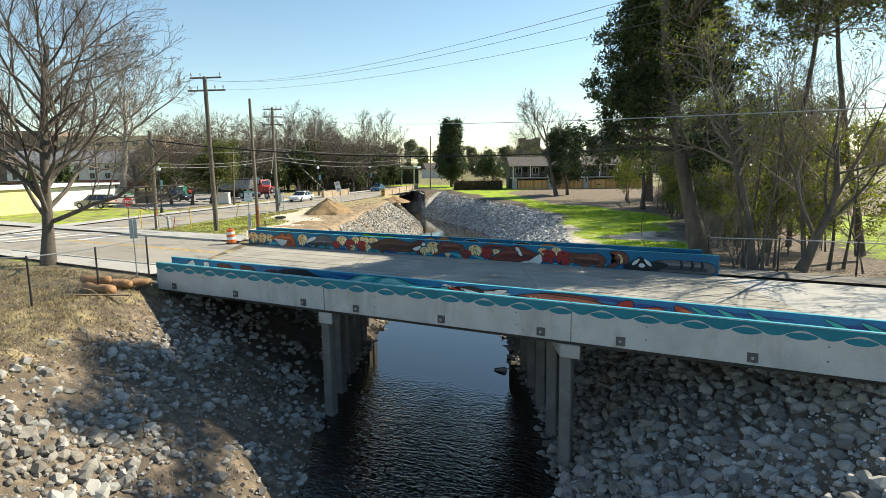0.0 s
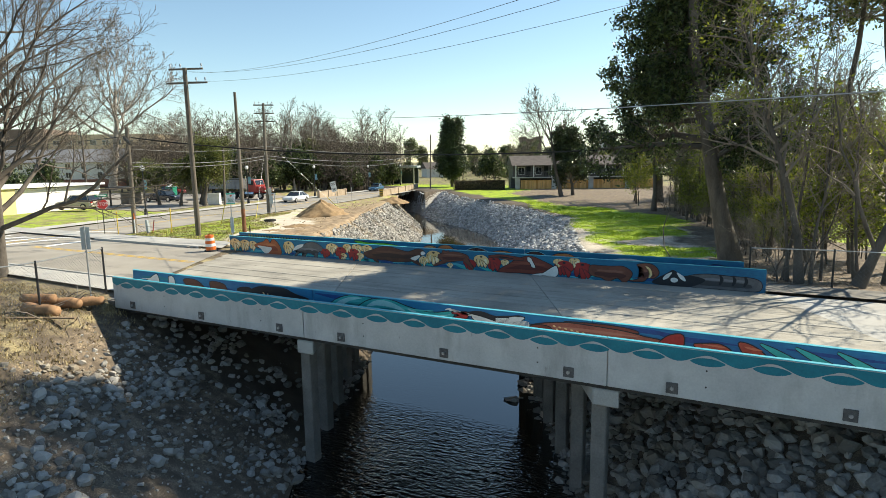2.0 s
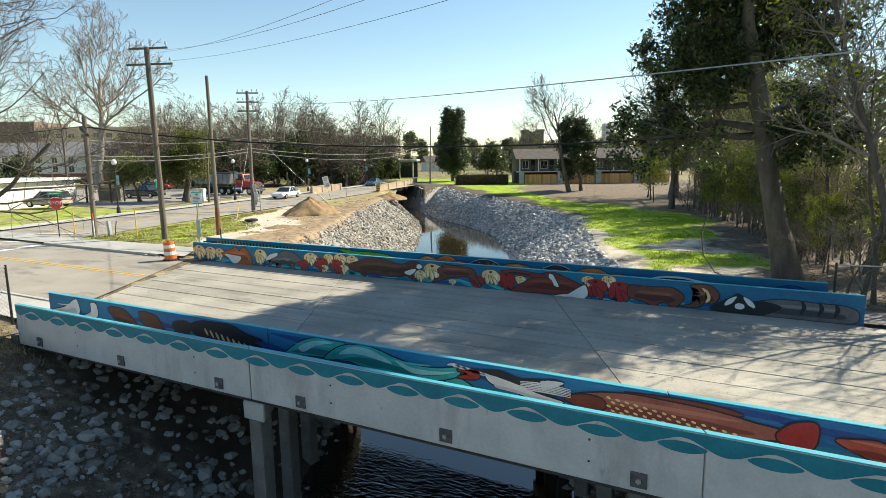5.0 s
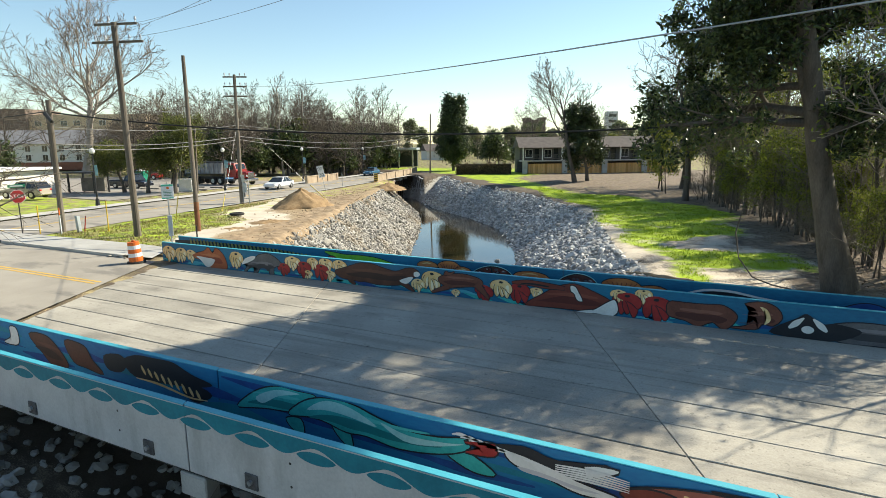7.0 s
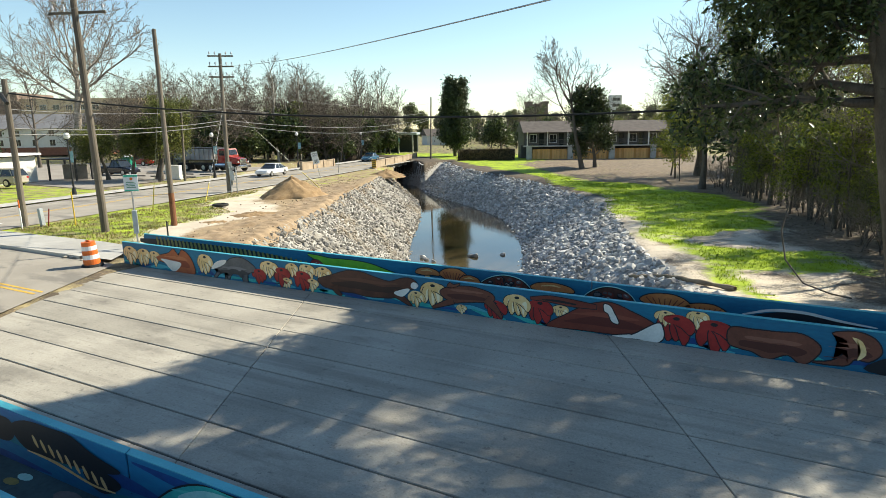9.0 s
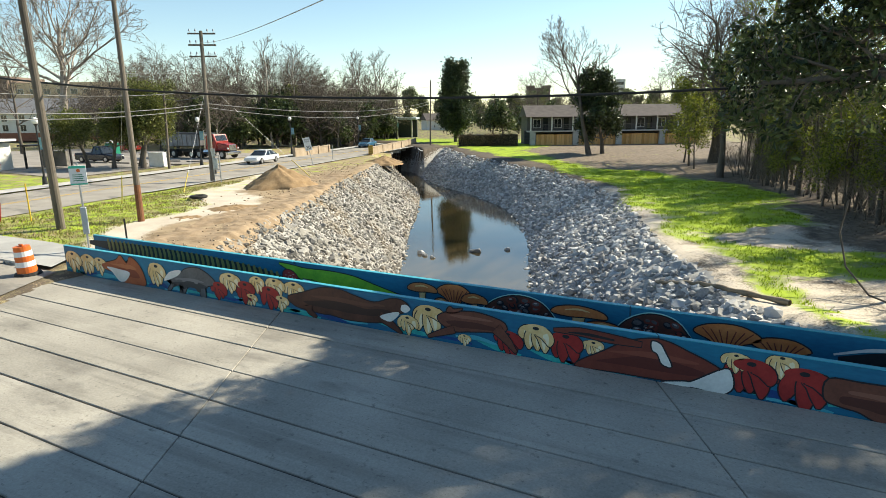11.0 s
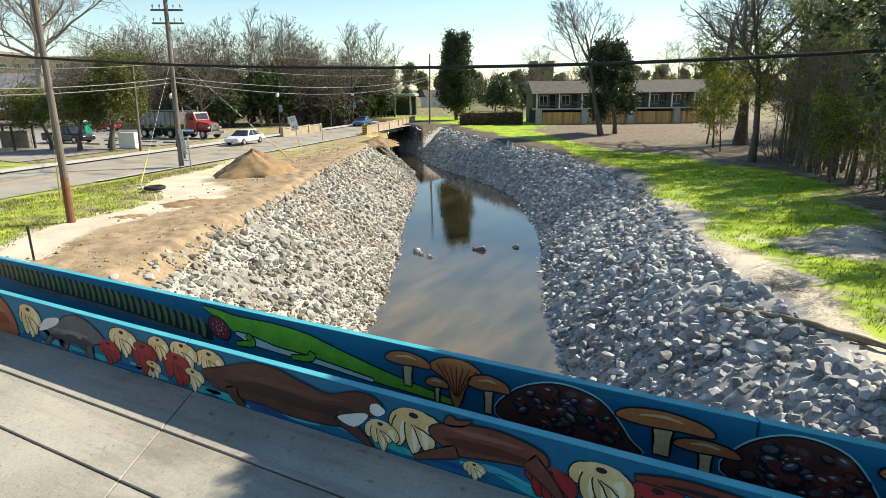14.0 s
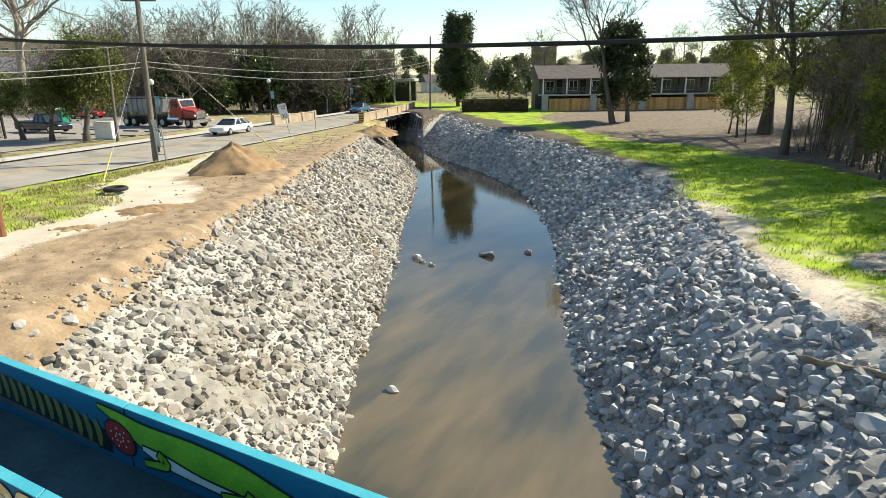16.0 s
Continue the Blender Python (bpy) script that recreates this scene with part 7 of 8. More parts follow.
def dump_truck(at, rz):
    t = thing("dump_truck", at, "red lorry with a grey tipping trailer parked on gravel", "lorry", rz=rz)
    red, grey, chrome = bpy.data.materials["car_red"], mat("dusty_grey_steel", (0.17, 0.17, 0.18), (0.34, 0.34, 0.35), 0.6, 1, 20, 0.2, metal=0.3), mat("chrome", (0.5, 0.5, 0.5), (0.7, 0.7, 0.7), 0.2, metal=1.0)
    bm = bmesh.new()
    v = [bm.verts.new(p) for p in ((-6, -1.2, 1.5), (0.6, -1.2, 1.5), (1.0, -1.2, 3.0), (-6.2, -1.2, 2.9), (-6, 1.2, 1.5), (0.6, 1.2, 1.5), (1.0, 1.2, 3.0), (-6.2, 1.2, 2.9))]
    for f in ((0, 1, 2, 3), (4, 7, 6, 5), (0, 4, 5, 1), (1, 5, 6, 2), (0, 3, 7, 4)):
        bm.faces.new([v[i] for i in f])
    bmesh.ops.recalc_face_normals(bm, faces=bm.faces)
    bed = part("dump_body", bm, grey, t, "dusty grey dump body")
    for x in np.linspace(-5.6, 0.2, 8):
        for s in (-1, 1):
            bm = bmesh.new()
            box(bm, x - 0.05, x + 0.05, s * 1.24 - 0.04, s * 1.24 + 0.04, 1.5, 2.95, 0.01)
            part("rib", bm, grey, bed)
    bm = bmesh.new()
    box(bm, -6.1, 1.0, -1.3, 1.3, 2.96, 3.1, 0.03)
    part("tarp", bm, M_BLACK, t, "black rolled cover")
    bm = bmesh.new()
    box(bm, -6.0, 5.0, -0.5, 0.5, 0.75, 1.05, 0.03)
    part("chassis", bm, M_BLACK, t)
    part("cab", loft([(1.6, 1.05, 1.0, 2.75), (1.9, 1.1, 0.9, 2.95), (2.9, 1.1, 0.9, 2.95), (3.25, 1.06, 0.95, 2.1)]), red, t, "red painted cab")
    part("bonnet", loft([(3.2, 0.95, 0.95, 1.95), (4.6, 0.82, 0.95, 1.75), (4.85, 0.78, 1.0, 1.65)]), red, t, "red painted bonnet")
    bm = bmesh.new()
    box(bm, 4.85, 4.95, -0.6, 0.6, 0.85, 1.7, 0.03)
    part("grille", bm, chrome, t, "chrome grille")
    bm = bmesh.new()
    box(bm, 4.9, 5.15, -1.15, 1.15, 0.5, 0.85, 0.05)
    part("bumper", bm, chrome, t, "chrome bumper")
    for s in (-1, 1):
        bm = bmesh.new()
        box(bm, 3.4, 4.8, s * 1.0 - 0.18, s * 1.0 + 0.18, 1.05, 1.2, 0.06)
        part("mudguard", bm, red, t)
        bm = bmesh.new()
        cyl(bm, (1.45, s * 1.1, 1.0), (1.45, s * 1.1, 3.5), 0.08, 0.07, 10)
        part("exhaust_stack", bm, chrome, t, "chrome exhaust stack")
        bm = bmesh.new()
        box(bm, 2.0, 2.85, s * 1.105 - 0.012, s * 1.105 + 0.012, 2.1, 2.75)
        part("side_window", bm, M_GLASS, t)
        bm = bmesh.new()
        cyl(bm, (1.2, s * 0.95, 0.85), (2.9, s * 0.95, 0.85), 0.3, 0.3, 12)
        part("fuel_tank", bm, chrome, t)
        for x in (-5.2, -4.0, 0.4, -0.9, 4.1):
            wheel(t, x, s * 1.0, 0.52, 0.45 if x < 3 else 0.28)
        bm = bmesh.new()
        ball(bm, (4.9, s * 0.85, 1.25), 0.13, 10, 6)
        part("headlight", bm, M_LAMP, t)
    bm = bmesh.new()
    box(bm, -0.03, 0.03, -0.85, 0.85, -0.36, 0.34, 0.01, Matrix.Translation((3.12, 0, 2.5)) @ Matrix.Rotation(radians(-22), 4, "Y"))
    part("windscreen", bm, M_GLASS, t)
    return t


dump_truck((-71.5, 70.5, 0.05), 3)

pt = thing("portable_toilet", (-78.8, 63.2, 0.08), "green portable toilet with a white roof", "portable toilet", rz=20)
M_PGREEN = mat("green_plastic", (0.01, 0.16, 0.1), (0.02, 0.24, 0.15), 0.5)
bm = bmesh.new()
box(bm, -0.58, 0.58, -0.58, 0.58, 0.12, 2.1, 0.04)
part("cabin", bm, M_PGREEN, pt)
bm = bmesh.new()
box(bm, -0.42, 0.42, -0.62, -0.585, 0.2, 2.0, 0.02)
part("door", bm, M_PGREEN, pt)
bm = bmesh.new()
cyl(bm, (0, 0, 2.1), (0, 0, 2.38), 0.82, 0.35, 4)
part("roof", bm, M_WHITE, pt, "white roof")
bm = bmesh.new()
box(bm, -0.6, 0.6, -0.6, 0.6, 0, 0.12, 0.02)
part("skid", bm, M_BLACK, pt)


# ---------------------------------------------------------------- buildings
def gable(bm, x0, x1, y0, y1, z0, z1, over=0.4):
    """A gable roof with its ridge along x."""
    ym = (y0 + y1) / 2
    a = [bm.verts.new(p) for p in ((x0 - over, y0 - over, z0), (x1 + over, y0 - over, z0), (x1 + over, y1 + over, z0), (x0 - over, y1 + over, z0), (x0 - over, ym, z1), (x1 + over, ym, z1))]
    for f in ((0, 1, 5, 4), (2, 3, 4, 5), (0, 4, 3), (1, 2, 5), (3, 2, 1, 0)):
        bm.faces.new([a[i] for i in f])
    return bm


def window_set(parent, x, y, z, w, h, frame_mat):
    bm = bmesh.new()
    box(bm, x - w / 2 - 0.08, x + w / 2 + 0.08, y - 0.05, y - 0.004, z - 0.08, z + h + 0.08, 0.01)
    f = part("window", bm, frame_mat, parent, "white framed window")
    bm = bmesh.new()
    box(bm, x - w / 2, x + w / 2, y - 0.062, y - 0.052, z, z + h)
    part("pane", bm, M_GLASS, f)
    bm = bmesh.new()
    box(bm, x - 0.025, x + 0.025, y - 0.075, y - 0.063, z, z + h)
    part("mullion", bm, frame_mat, f)


M_GREYWALL = mat("grey_board_siding", (0.075, 0.072, 0.07), (0.14, 0.132, 0.125), 0.85, 1, 12, 0.4, stretch=(0.2, 0.2, 6))
M_ROOF = mat("brown_shingle_roof", (0.07, 0.06, 0.055), (0.14, 0.12, 0.11), 0.95, 1.2, 16, 0.5)
M_PINE = mat("raw_pine_boards", (0.48, 0.25, 0.08), (0.70, 0.42, 0.17), 0.8, 2, 20, 0.3, rand=0.6, stretch=(1, 1, 0.2))
apt = thing("apartment_house", (-42.2, 110.0, -0.2), "two-storey grey apartment house with a raw pine fence below its balconies", "house", rz=27.6)
bm = bmesh.new()
box(bm, 0, 28, 1.6, 9, 2.3, 4.55)
part("upper_wall", bm, M_GREYWALL, apt)
bm = bmesh.new()
box(bm, 0, 28, 5, 9, -0.3, 2.3)
part("lower_wall", bm, M_GREYWALL, apt)
part("roof", gable(bmesh.new(), 0, 28, 0, 9, 4.55, 6.4), M_ROOF, apt, "brown shingle roof")
bm = bmesh.new()
box(bm, -0.1, 28.1, 0, 1.6, 2.15, 2.35, 0.02)
part("balcony_floor", bm, M_WALK, apt)
for x in np.arange(0.4, 28, 3.4):
    bm = bmesh.new()
    box(bm, x - 0.09, x + 0.09, 0.05, 0.23, 2.35, 4.55, 0.01)
    part("post", bm, M_WHITE, apt)
    window_set(apt, x + 1.2, 1.6, 2.85, 1.1, 1.3, M_WHITE)
    bm = bmesh.new()
    box(bm, x + 2.2, x + 3.0, 1.55, 1.596, 2.36, 4.35, 0.01)
    d_ = part("door", bm, M_GLASS, apt)
for z in (2.6, 3.3):
    bm = bmesh.new()
    box(bm, 0, 28, 0.08, 0.14, z, z + 0.06)
    part("rail", bm, M_GREYWALL, apt)
V, F = [], []
for k, x in enumerate(np.arange(0.1, 28, 0.16)):
    bm = bmesh.new()
    o = len(V)
    V += [(x, 0.1, 2.66), (x + 0.05, 0.1, 2.66), (x + 0.05, 0.1, 3.3), (x, 0.1, 3.3), (x, 0.13, 2.66), (x + 0.05, 0.13, 2.66), (x + 0.05, 0.13, 3.3), (x, 0.13, 3.3)]
    F += [(o, o + 1, o + 2, o + 3), (o + 4, o + 7, o + 6, o + 5), (o, o + 3, o + 7, o + 4), (o + 1, o + 5, o + 6, o + 2)]
    bm.free()
tagged(mesh_ob("balustrade", V, F, M_GREYWALL, apt), kind="stuff")
for x in np.arange(0.3, 28, 7.0):
    bm = bmesh.new()
    box(bm, x, x + 0.9, 0.1, 0.6, -0.3, 2.15, 0.02)
    part("pier", bm, M_CONC, apt)
for x in np.arange(1.4, 27.6, 0.42):
    bm = bmesh.new()
    box(bm, x, x + 0.40, 0.7, 0.73, 0.0, 1.75)
    part("fence_board", bm, M_PINE, apt, "raw orange pine board")

hg = thing("vine_fence", (-52.3, 104.9, -0.25), "dark brown vine-covered fence beside the grass", "fence", rz=26)
bm = bmesh.new()
box(bm, 0, 9.6, 0, 0.12, 0, 1.9)
part("panel", bm, mat("dark_fence_wood", (0.03, 0.024, 0.02), (0.075, 0.06, 0.05), 0.95), hg)
rng = np.random.default_rng(3)
crown(hg, np.column_stack([rng.uniform(0, 9.6, 300), rng.uniform(-0.3, 0.1, 300), rng.uniform(0.1, 2.0, 300)]), 5000, 0.16, 0.11, L_BROWN, 5, "vine", "dry brown vine")

wb = thing("white_building", (-76.0, 50.5, 0.3), "low white building with a yellow end bay", "building", rz=284)
M_CREAMWALL = mat("white_render_wall", (0.62, 0.6, 0.55), (0.76, 0.74, 0.69), 0.8, 0.8, 14, 0.1)
bm = bmesh.new()
box(bm, 0, 12, -9, 0, -0.2, 2.6)
part("wall", bm, M_CREAMWALL, wb)
bm = bmesh.new()
box(bm, 12.01, 30, -9, 0.3, -0.2, 2.7)
part("end_bay", bm, mat("pale_yellow_wall", (0.5, 0.42, 0.2), (0.62, 0.54, 0.3), 0.8, 0.8, 14, 0.1), wb, "pale yellow end bay")
bm = bmesh.new()
box(bm, -0.3, 30.3, -9.3, 0.6, 2.705, 2.95, 0.03)
part("flat_roof", bm, M_WHITE, wb)
for x in np.arange(13, 30, 3.2):
    window_set(wb, x + 1, 0, 0.8, 1.4, 1.2, M_WHITE)
sh = thing("carport", (-74.5, 53.2, 0.25), "dark open shelter beside the white building", "shelter", rz=20)
for x in (-1.6, 1.6):
    for y in (-1.2, 1.2):
        bm = bmesh.new()
        box(bm, x - 0.08, x + 0.08, y - 0.08, y + 0.08, -0.1, 2.2)
        part("post", bm, M_BLACK, sh)
bm = bmesh.new()
box(bm, -2, 2, -1.6, 1.6, 2.2, 2.35, 0.02)
part("roof", bm, M_BLACK, sh)
bm = bmesh.new()
box(bm, -1.5, 1.5, 0.6, 1.1, 0, 1.6, 0.05)
part("stored_panel", bm, M_DARKCONC, sh)

ol = thing("white_house", (-160, 95, 0.3), "long white two-storey house with a grey roof and brick foot", "house", rz=30)
bm = bmesh.new()
box(bm, -17, 17, 0, 12, 1.6, 6)
part("wall", bm, M_CREAMWALL, ol)
bm = bmesh.new()
box(bm, -17, 17, -0.2, 12, -0.3, 1.6)
part("brick_foot", bm, mat("red_brick", (0.2, 0.08, 0.05), (0.32, 0.14, 0.09), 0.9, 2, 20, 0.3), ol, "red brick foot")
part("roof", gable(bmesh.new(), -17, 17, 0, 12, 6, 9.5, 0.8), mat("grey_roof", (0.14, 0.14, 0.15), (0.24, 0.24, 0.25), 0.9, 0.5, 8, 0.3), ol, "grey roof")
for x in np.arange(-15, 16, 4.0):
    for z in (2.0, 4.2):
        window_set(ol, x, 0, z, 1.2, 1.4, M_WHITE)
tb = thing("tan_building", (-226, 122, 0.2), "large tan and brown block far behind the trees", "building", rz=30)
bm = bmesh.new()
box(bm, -30, 6, 0, 20, 0, 18)
part("brown_wing", bm, mat("brown_brick_wall", (0.14, 0.10, 0.08), (0.22, 0.17, 0.14), 0.9, 0.4, 5, 0.1), tb)
bm = bmesh.new()
box(bm, 6.01, 44, 1, 20, 0, 16)
wing = part("tan_wing", bm, mat("tan_wall", (0.5, 0.38, 0.25), (0.62, 0.5, 0.35), 0.85, 0.4, 5, 0.1), tb)
for x in np.arange(9, 43, 4.2):
    for z in (9.2, 12.4):
        window_set(tb, x, 1, z, 2.0, 1.5, M_WHITE)
tw = thing("brick_tower", (-112, 322, 0), "square brown tower far beyond the house roofs", "tower", rz=27)
bm = bmesh.new()
box(bm, -5.5, 5.5, 0, 11, 0, 17)
part("shaft", bm, bpy.data.materials["brown_brick_wall"], tw)
bm = bmesh.new()
box(bm, -5.9, -2.5, -0.3, 11.2, 17, 18.2)
box(bm, 2.5, 5.9, -0.3, 11.2, 17, 18.2)
part("battlement", bm, bpy.data.materials["brown_brick_wall"], tw)
tw2 = thing("pale_tower", (-75, 340, 0), "pale grey office tower far beyond the trees", "tower", rz=27)
bm = bmesh.new()
box(bm, -3, 3, 0, 6, 0, 21, 0.3)
part("shaft", bm, M_CREAMWALL, tw2)
for z in np.arange(3, 20, 3):
    window_set(tw2, 0, 0, z, 4.0, 1.4, M_WHITE)
cb = thing("covered_shed", (-84, 128, -0.4), "dark open shed with pale posts beyond the street bridge", "shed", rz=24)
bm = bmesh.new()
box(bm, -9, 9, 0, 8, 4.2, 4.7, 0.05)
part("roof", bm, M_SIGNBACK, cb)
bm = bmesh.new()
box(bm, -8.5, 8.5, 6, 7.8, 0, 4.2)
part("back_wall", bm, mat("dark_green_wall", (0.02, 0.03, 0.025), (0.05, 0.06, 0.05), 0.9), cb)
for x in np.arange(-8, 8.5, 3.2):
    bm = bmesh.new()
    box(bm, x - 0.15, x + 0.15, 0.2, 0.5, 0, 4.2)
    part("post", bm, M_WALK, cb)
for k, (x, y, w) in enumerate(((-60, 230, 14), (-30, 245, 18), (-100, 190, 10))):
    fs = thing("far_house", (x, y, -0.4), "low pale house in the distance", "house", "far houses", rz=27 + 8 * k)
    bm = bmesh.new()
    box(bm, -w / 2, w / 2, 0, 8, 0, 3.2)
    part("wall", bm, M_CREAMWALL, fs)
    part("roof", gable(bmesh.new(), -w / 2, w / 2, 0, 8, 3.2, 5.4), M_ROOF, fs)


# ---------------------------------------------------------------- more trees and woods
EYE_END, FWD, SIDE = np.array([-13.66, 25.57]), np.array([-0.463, 0.886]), np.array([0.886, 0.463])


def plan_at(bearing, far):
    """A place far metres ahead of the last stand, at a sideways slope of bearing."""
    return EYE_END + FWD * far + SIDE * bearing * far


def leafy(name, seed, height, radius, plan, leaf, count, size, spread, label, thin=0.02, first=0.2, up=0.2, lv=1):
    t = thing(name, (0, 0, -50), label, "tree")
    g = grow(seed, height, radius, plan, first=first, up=up)
    tree_parts(t, g, M_BARK, M_TWIG, thin)
    crown(t, ends(g, lv), count, spread, size, leaf, seed + 1)
    return t


rng = np.random.default_rng(77)
# live oaks by the car park
oak = leafy("oak_tree", 61, 4.6, 0.2, [(12, 0.6, 55), (7, 0.5, 45)], L_OLIVE, 11000, 0.11, 0.3, "small olive green oak planted by the car park", first=0.35)
oak.matrix_basis = pose(-70.6, 54.9, 0.15)
copy_thing(oak, pose(-67.0, 55.3, 0.15, 0, 0, 130))
copy_thing(oak, pose(-63.9, 56.4, 0.15, 0, 0, 200) @ Matrix.Scale(1.25, 4))
tall = leafy("oak_tree", 63, 7.2, 0.22, [(16, 0.45, 55), (7, 0.5, 45)], L_OLIVE, 14000, 0.11, 0.32, "upright olive green oak planted by the car park", first=0.28)
tall.matrix_basis = pose(-66.0, 57.6, 0.15)
sh_ = leafy("magnolia_tree", 65, 9.0, 0.24, [(28, 0.42, 64), (7, 0.5, 45)], L_MAG, 20000, 0.2, 0.34, "dark round magnolia before the apartment house", first=0.16)
sh_.matrix_basis = pose(-27.2, 96.8, -0.3)

# templates for the woods
bare_a = bare_tree((0, 0, -60), 71, 8.5, 0.16, [(14, 0.6, 50), (8, 0.5, 46), (6, 0.5, 44)], "bare grey woodland tree in winter", "woodland trees", twig=M_DARKTWIG, thin=0.014, up=0.14)
bare_b = bare_tree((0, 0, -60), 72, 7.0, 0.13, [(15, 0.7, 55), (8, 0.5, 48), (6, 0.5, 44)], "bare spreading woodland tree in winter", "woodland trees", twig=M_DARKTWIG, thin=0.014, up=0.12, first=0.2)
bare_c = bare_tree((0, 0, -60), 73, 13.0, 0.17, [(14, 0.3, 35), (6, 0.5, 36), (5, 0.5, 34)], "tall slim bare woodland tree", "woodland trees", twig=M_DARKTWIG, thin=0.014, up=0.2, first=0.4, bark=M_PALEBARK)
sap_a = bare_tree((0, 0, -60), 74, 6.0, 0.055, [(9, 0.4, 36), (5, 0.5, 40)], "thin bare sapling in the thicket", "thicket saplings", name="sapling", thin=0.008, up=0.3, wander=0.2, first=0.3)
sap_b = bare_tree((0, 0, -60), 75, 7.5, 0.07, [(10, 0.38, 40), (6, 0.5, 40), (3, 0.5, 38)], "thin bare sapling in the thicket", "thicket saplings", name="sapling", thin=0.007, up=0.25, wander=0.25, first=0.35)
sap_c = bare_tree((0, 0, -60), 76, 3.2, 0.04, [(9, 0.6, 50), (6, 0.5, 45), (3, 0.5, 40)], "tangled bare shrub in the thicket", "thicket saplings", name="bare_shrub", thin=0.006, up=0.1, wander=0.3, first=0.1)
brush = bare_tree((0, 0, -60), 78, 5.0, 0.12, [(18, 0.72, 55), (8, 0.5, 44), (5, 0.5, 40)], "round mass of fine bare brown brush", "woodland brush", name="brush", twig=M_DARKTWIG, thin=0.013, up=0.1, first=0.08, steps=4)
ever_a = leafy("evergreen_shrub", 81, 3.6, 0.12, [(16, 0.55, 60), (6, 0.5, 45)], L_DARK, 3400, 0.22, 0.35, "dense dark evergreen shrub in the woods", first=0.1)
ever_b = leafy("evergreen_shrub", 83, 4.2, 0.1, [(15, 0.5, 55), (6, 0.5, 45)], L_OLIVE, 3000, 0.18, 0.38, "loose olive leafed shrub in the woods", first=0.1)
ever_c = leafy("evergreen_shrub", 85, 5.4, 0.06, [(14, 0.36, 52), (6, 0.5, 45), (3, 0.5, 40)], L_LIME, 3400, 0.085, 0.16, "sunlit lime green climber on thin stems", thin=0.008, first=0.16, lv=2)
# Needle colour is lightened to stand in for haze over the distance.
pine = leafy("pine_tree", 88, 7.0, 0.14, [(16, 0.3, 70), (6, 0.5, 45)], leafmat("grey_green_needles", (0.085, 0.105, 0.05), (0.20, 0.225, 0.115), 0.7, 0.3), 2600, 0.26, 0.3, "pine far beyond the car lot, its needles paled as haze", first=0.45)
privet = leafy("evergreen_shrub", 86, 4.8, 0.07, [(16, 0.42, 48), (7, 0.5, 45), (4, 0.5, 42)], L_OLIVE, 5600, 0.07, 0.16, "loose privet with small dull green leaves in the thicket", thin=0.008, first=0.12, lv=2)
tall_a = leafy("vine_clad_tree", 87, 12.0, 0.19, [(22, 0.26, 58), (7, 0.5, 46), (4, 0.5, 44)], L_OLIVE, 6500, 0.11, 0.2, "tall tree wrapped in olive green vines in the woods", first=0.2, lv=3)
tall_b = leafy("vine_clad_tree", 89, 13.0, 0.2, [(18, 0.36, 50), (8, 0.5, 46), (5, 0.5, 42)], L_LIME, 4200, 0.1, 0.2, "tall half-bare tree with bright ivy among its branches", first=0.3, lv=3, thin=0.012)
for o in (tall_a, tall_b, pine):
    tagged(o, category="tree", group="woodland trees")
for o in (ever_a, ever_b, ever_c, privet):
    tagged(o, category="shrub", group="woodland shrubs")


def scatter(template, x, y, s, z=None):
    zz = z_at(x, y) if z is None else z
    return copy_thing(template, pose(x, y, zz - 0.05, 0, 0, float(rng.uniform(0, 360))) @ Matrix.Diagonal((s * rng.uniform(0.85, 1.15), s * rng.uniform(0.85, 1.15), s, 1)))


# thicket along the right of the grass: the edge swings away from the creek further on
def wood_edge(y):
    return float(np.interp(y, [38, 50, 62, 76, 95], [-0.6, -2.9, -5.4, -10.6, -13.0]))


for k in range(150):
    y = rng.uniform(42, 84)
    x = wood_edge(y) + abs(rng.normal(0, 2.6)) + 0.3
    t_ = (sap_a, privet, sap_b, ever_c, sap_c, sap_a, sap_b, sap_a, sap_b, sap_c)[k % 10]
    scatter(t_, x, y, rng.uniform(0.7, 1.15) * (0.8 if y < 52 else 1))
for x, y, s, tm in ((-4.6, 64.5, 0.9, tall_b), (-7.6, 74.0, 0.95, tall_b), (-2.2, 58.0, 0.85, tall_a), (-3.8, 70.0, 0.95, tall_a), (-1.2, 52.5, 0.75, tall_b), (2.4, 47.0, 0.8, tall_a), (-9.2, 79.0, 1.0, tall_b), (-6.0, 84.0, 1.0, tall_a)):
    scatter(tm, x, y, s)
for x, y, s in ((-1.6, 47.5, 0.9), (-2.9, 54.0, 1.0), (-5.2, 60.5, 1.1), (-7.4, 66.0, 0.9), (-15.4, 85.0, 1.5), (-14.6, 82.0, 1.2), (-16.2, 88.0, 1.3)):
    scatter(ever_c, x, y, s)
for x, y, s in ((-9.0, 82.0, 1.9), (-3.0, 86.0, 1.8), (2.0, 76.0, 1.6), (4.0, 66.0, 1.3)):
    scatter((bare_a, bare_b)[int(y) % 2], x, y, s)
for k in range(14):
    y = rng.uniform(66, 102)
    scatter((bare_a, bare_b, bare_c)[k % 3], wood_edge(y) + rng.uniform(2.5, 12), y, rng.uniform(0.85, 1.25))
# low tangle hiding the feet of the trees
for k in range(70):
    y = rng.uniform(43, 80)
    scatter(sap_c, wood_edge(y) + rng.uniform(-0.3, 2.2), y, rng.uniform(0.45, 0.85))
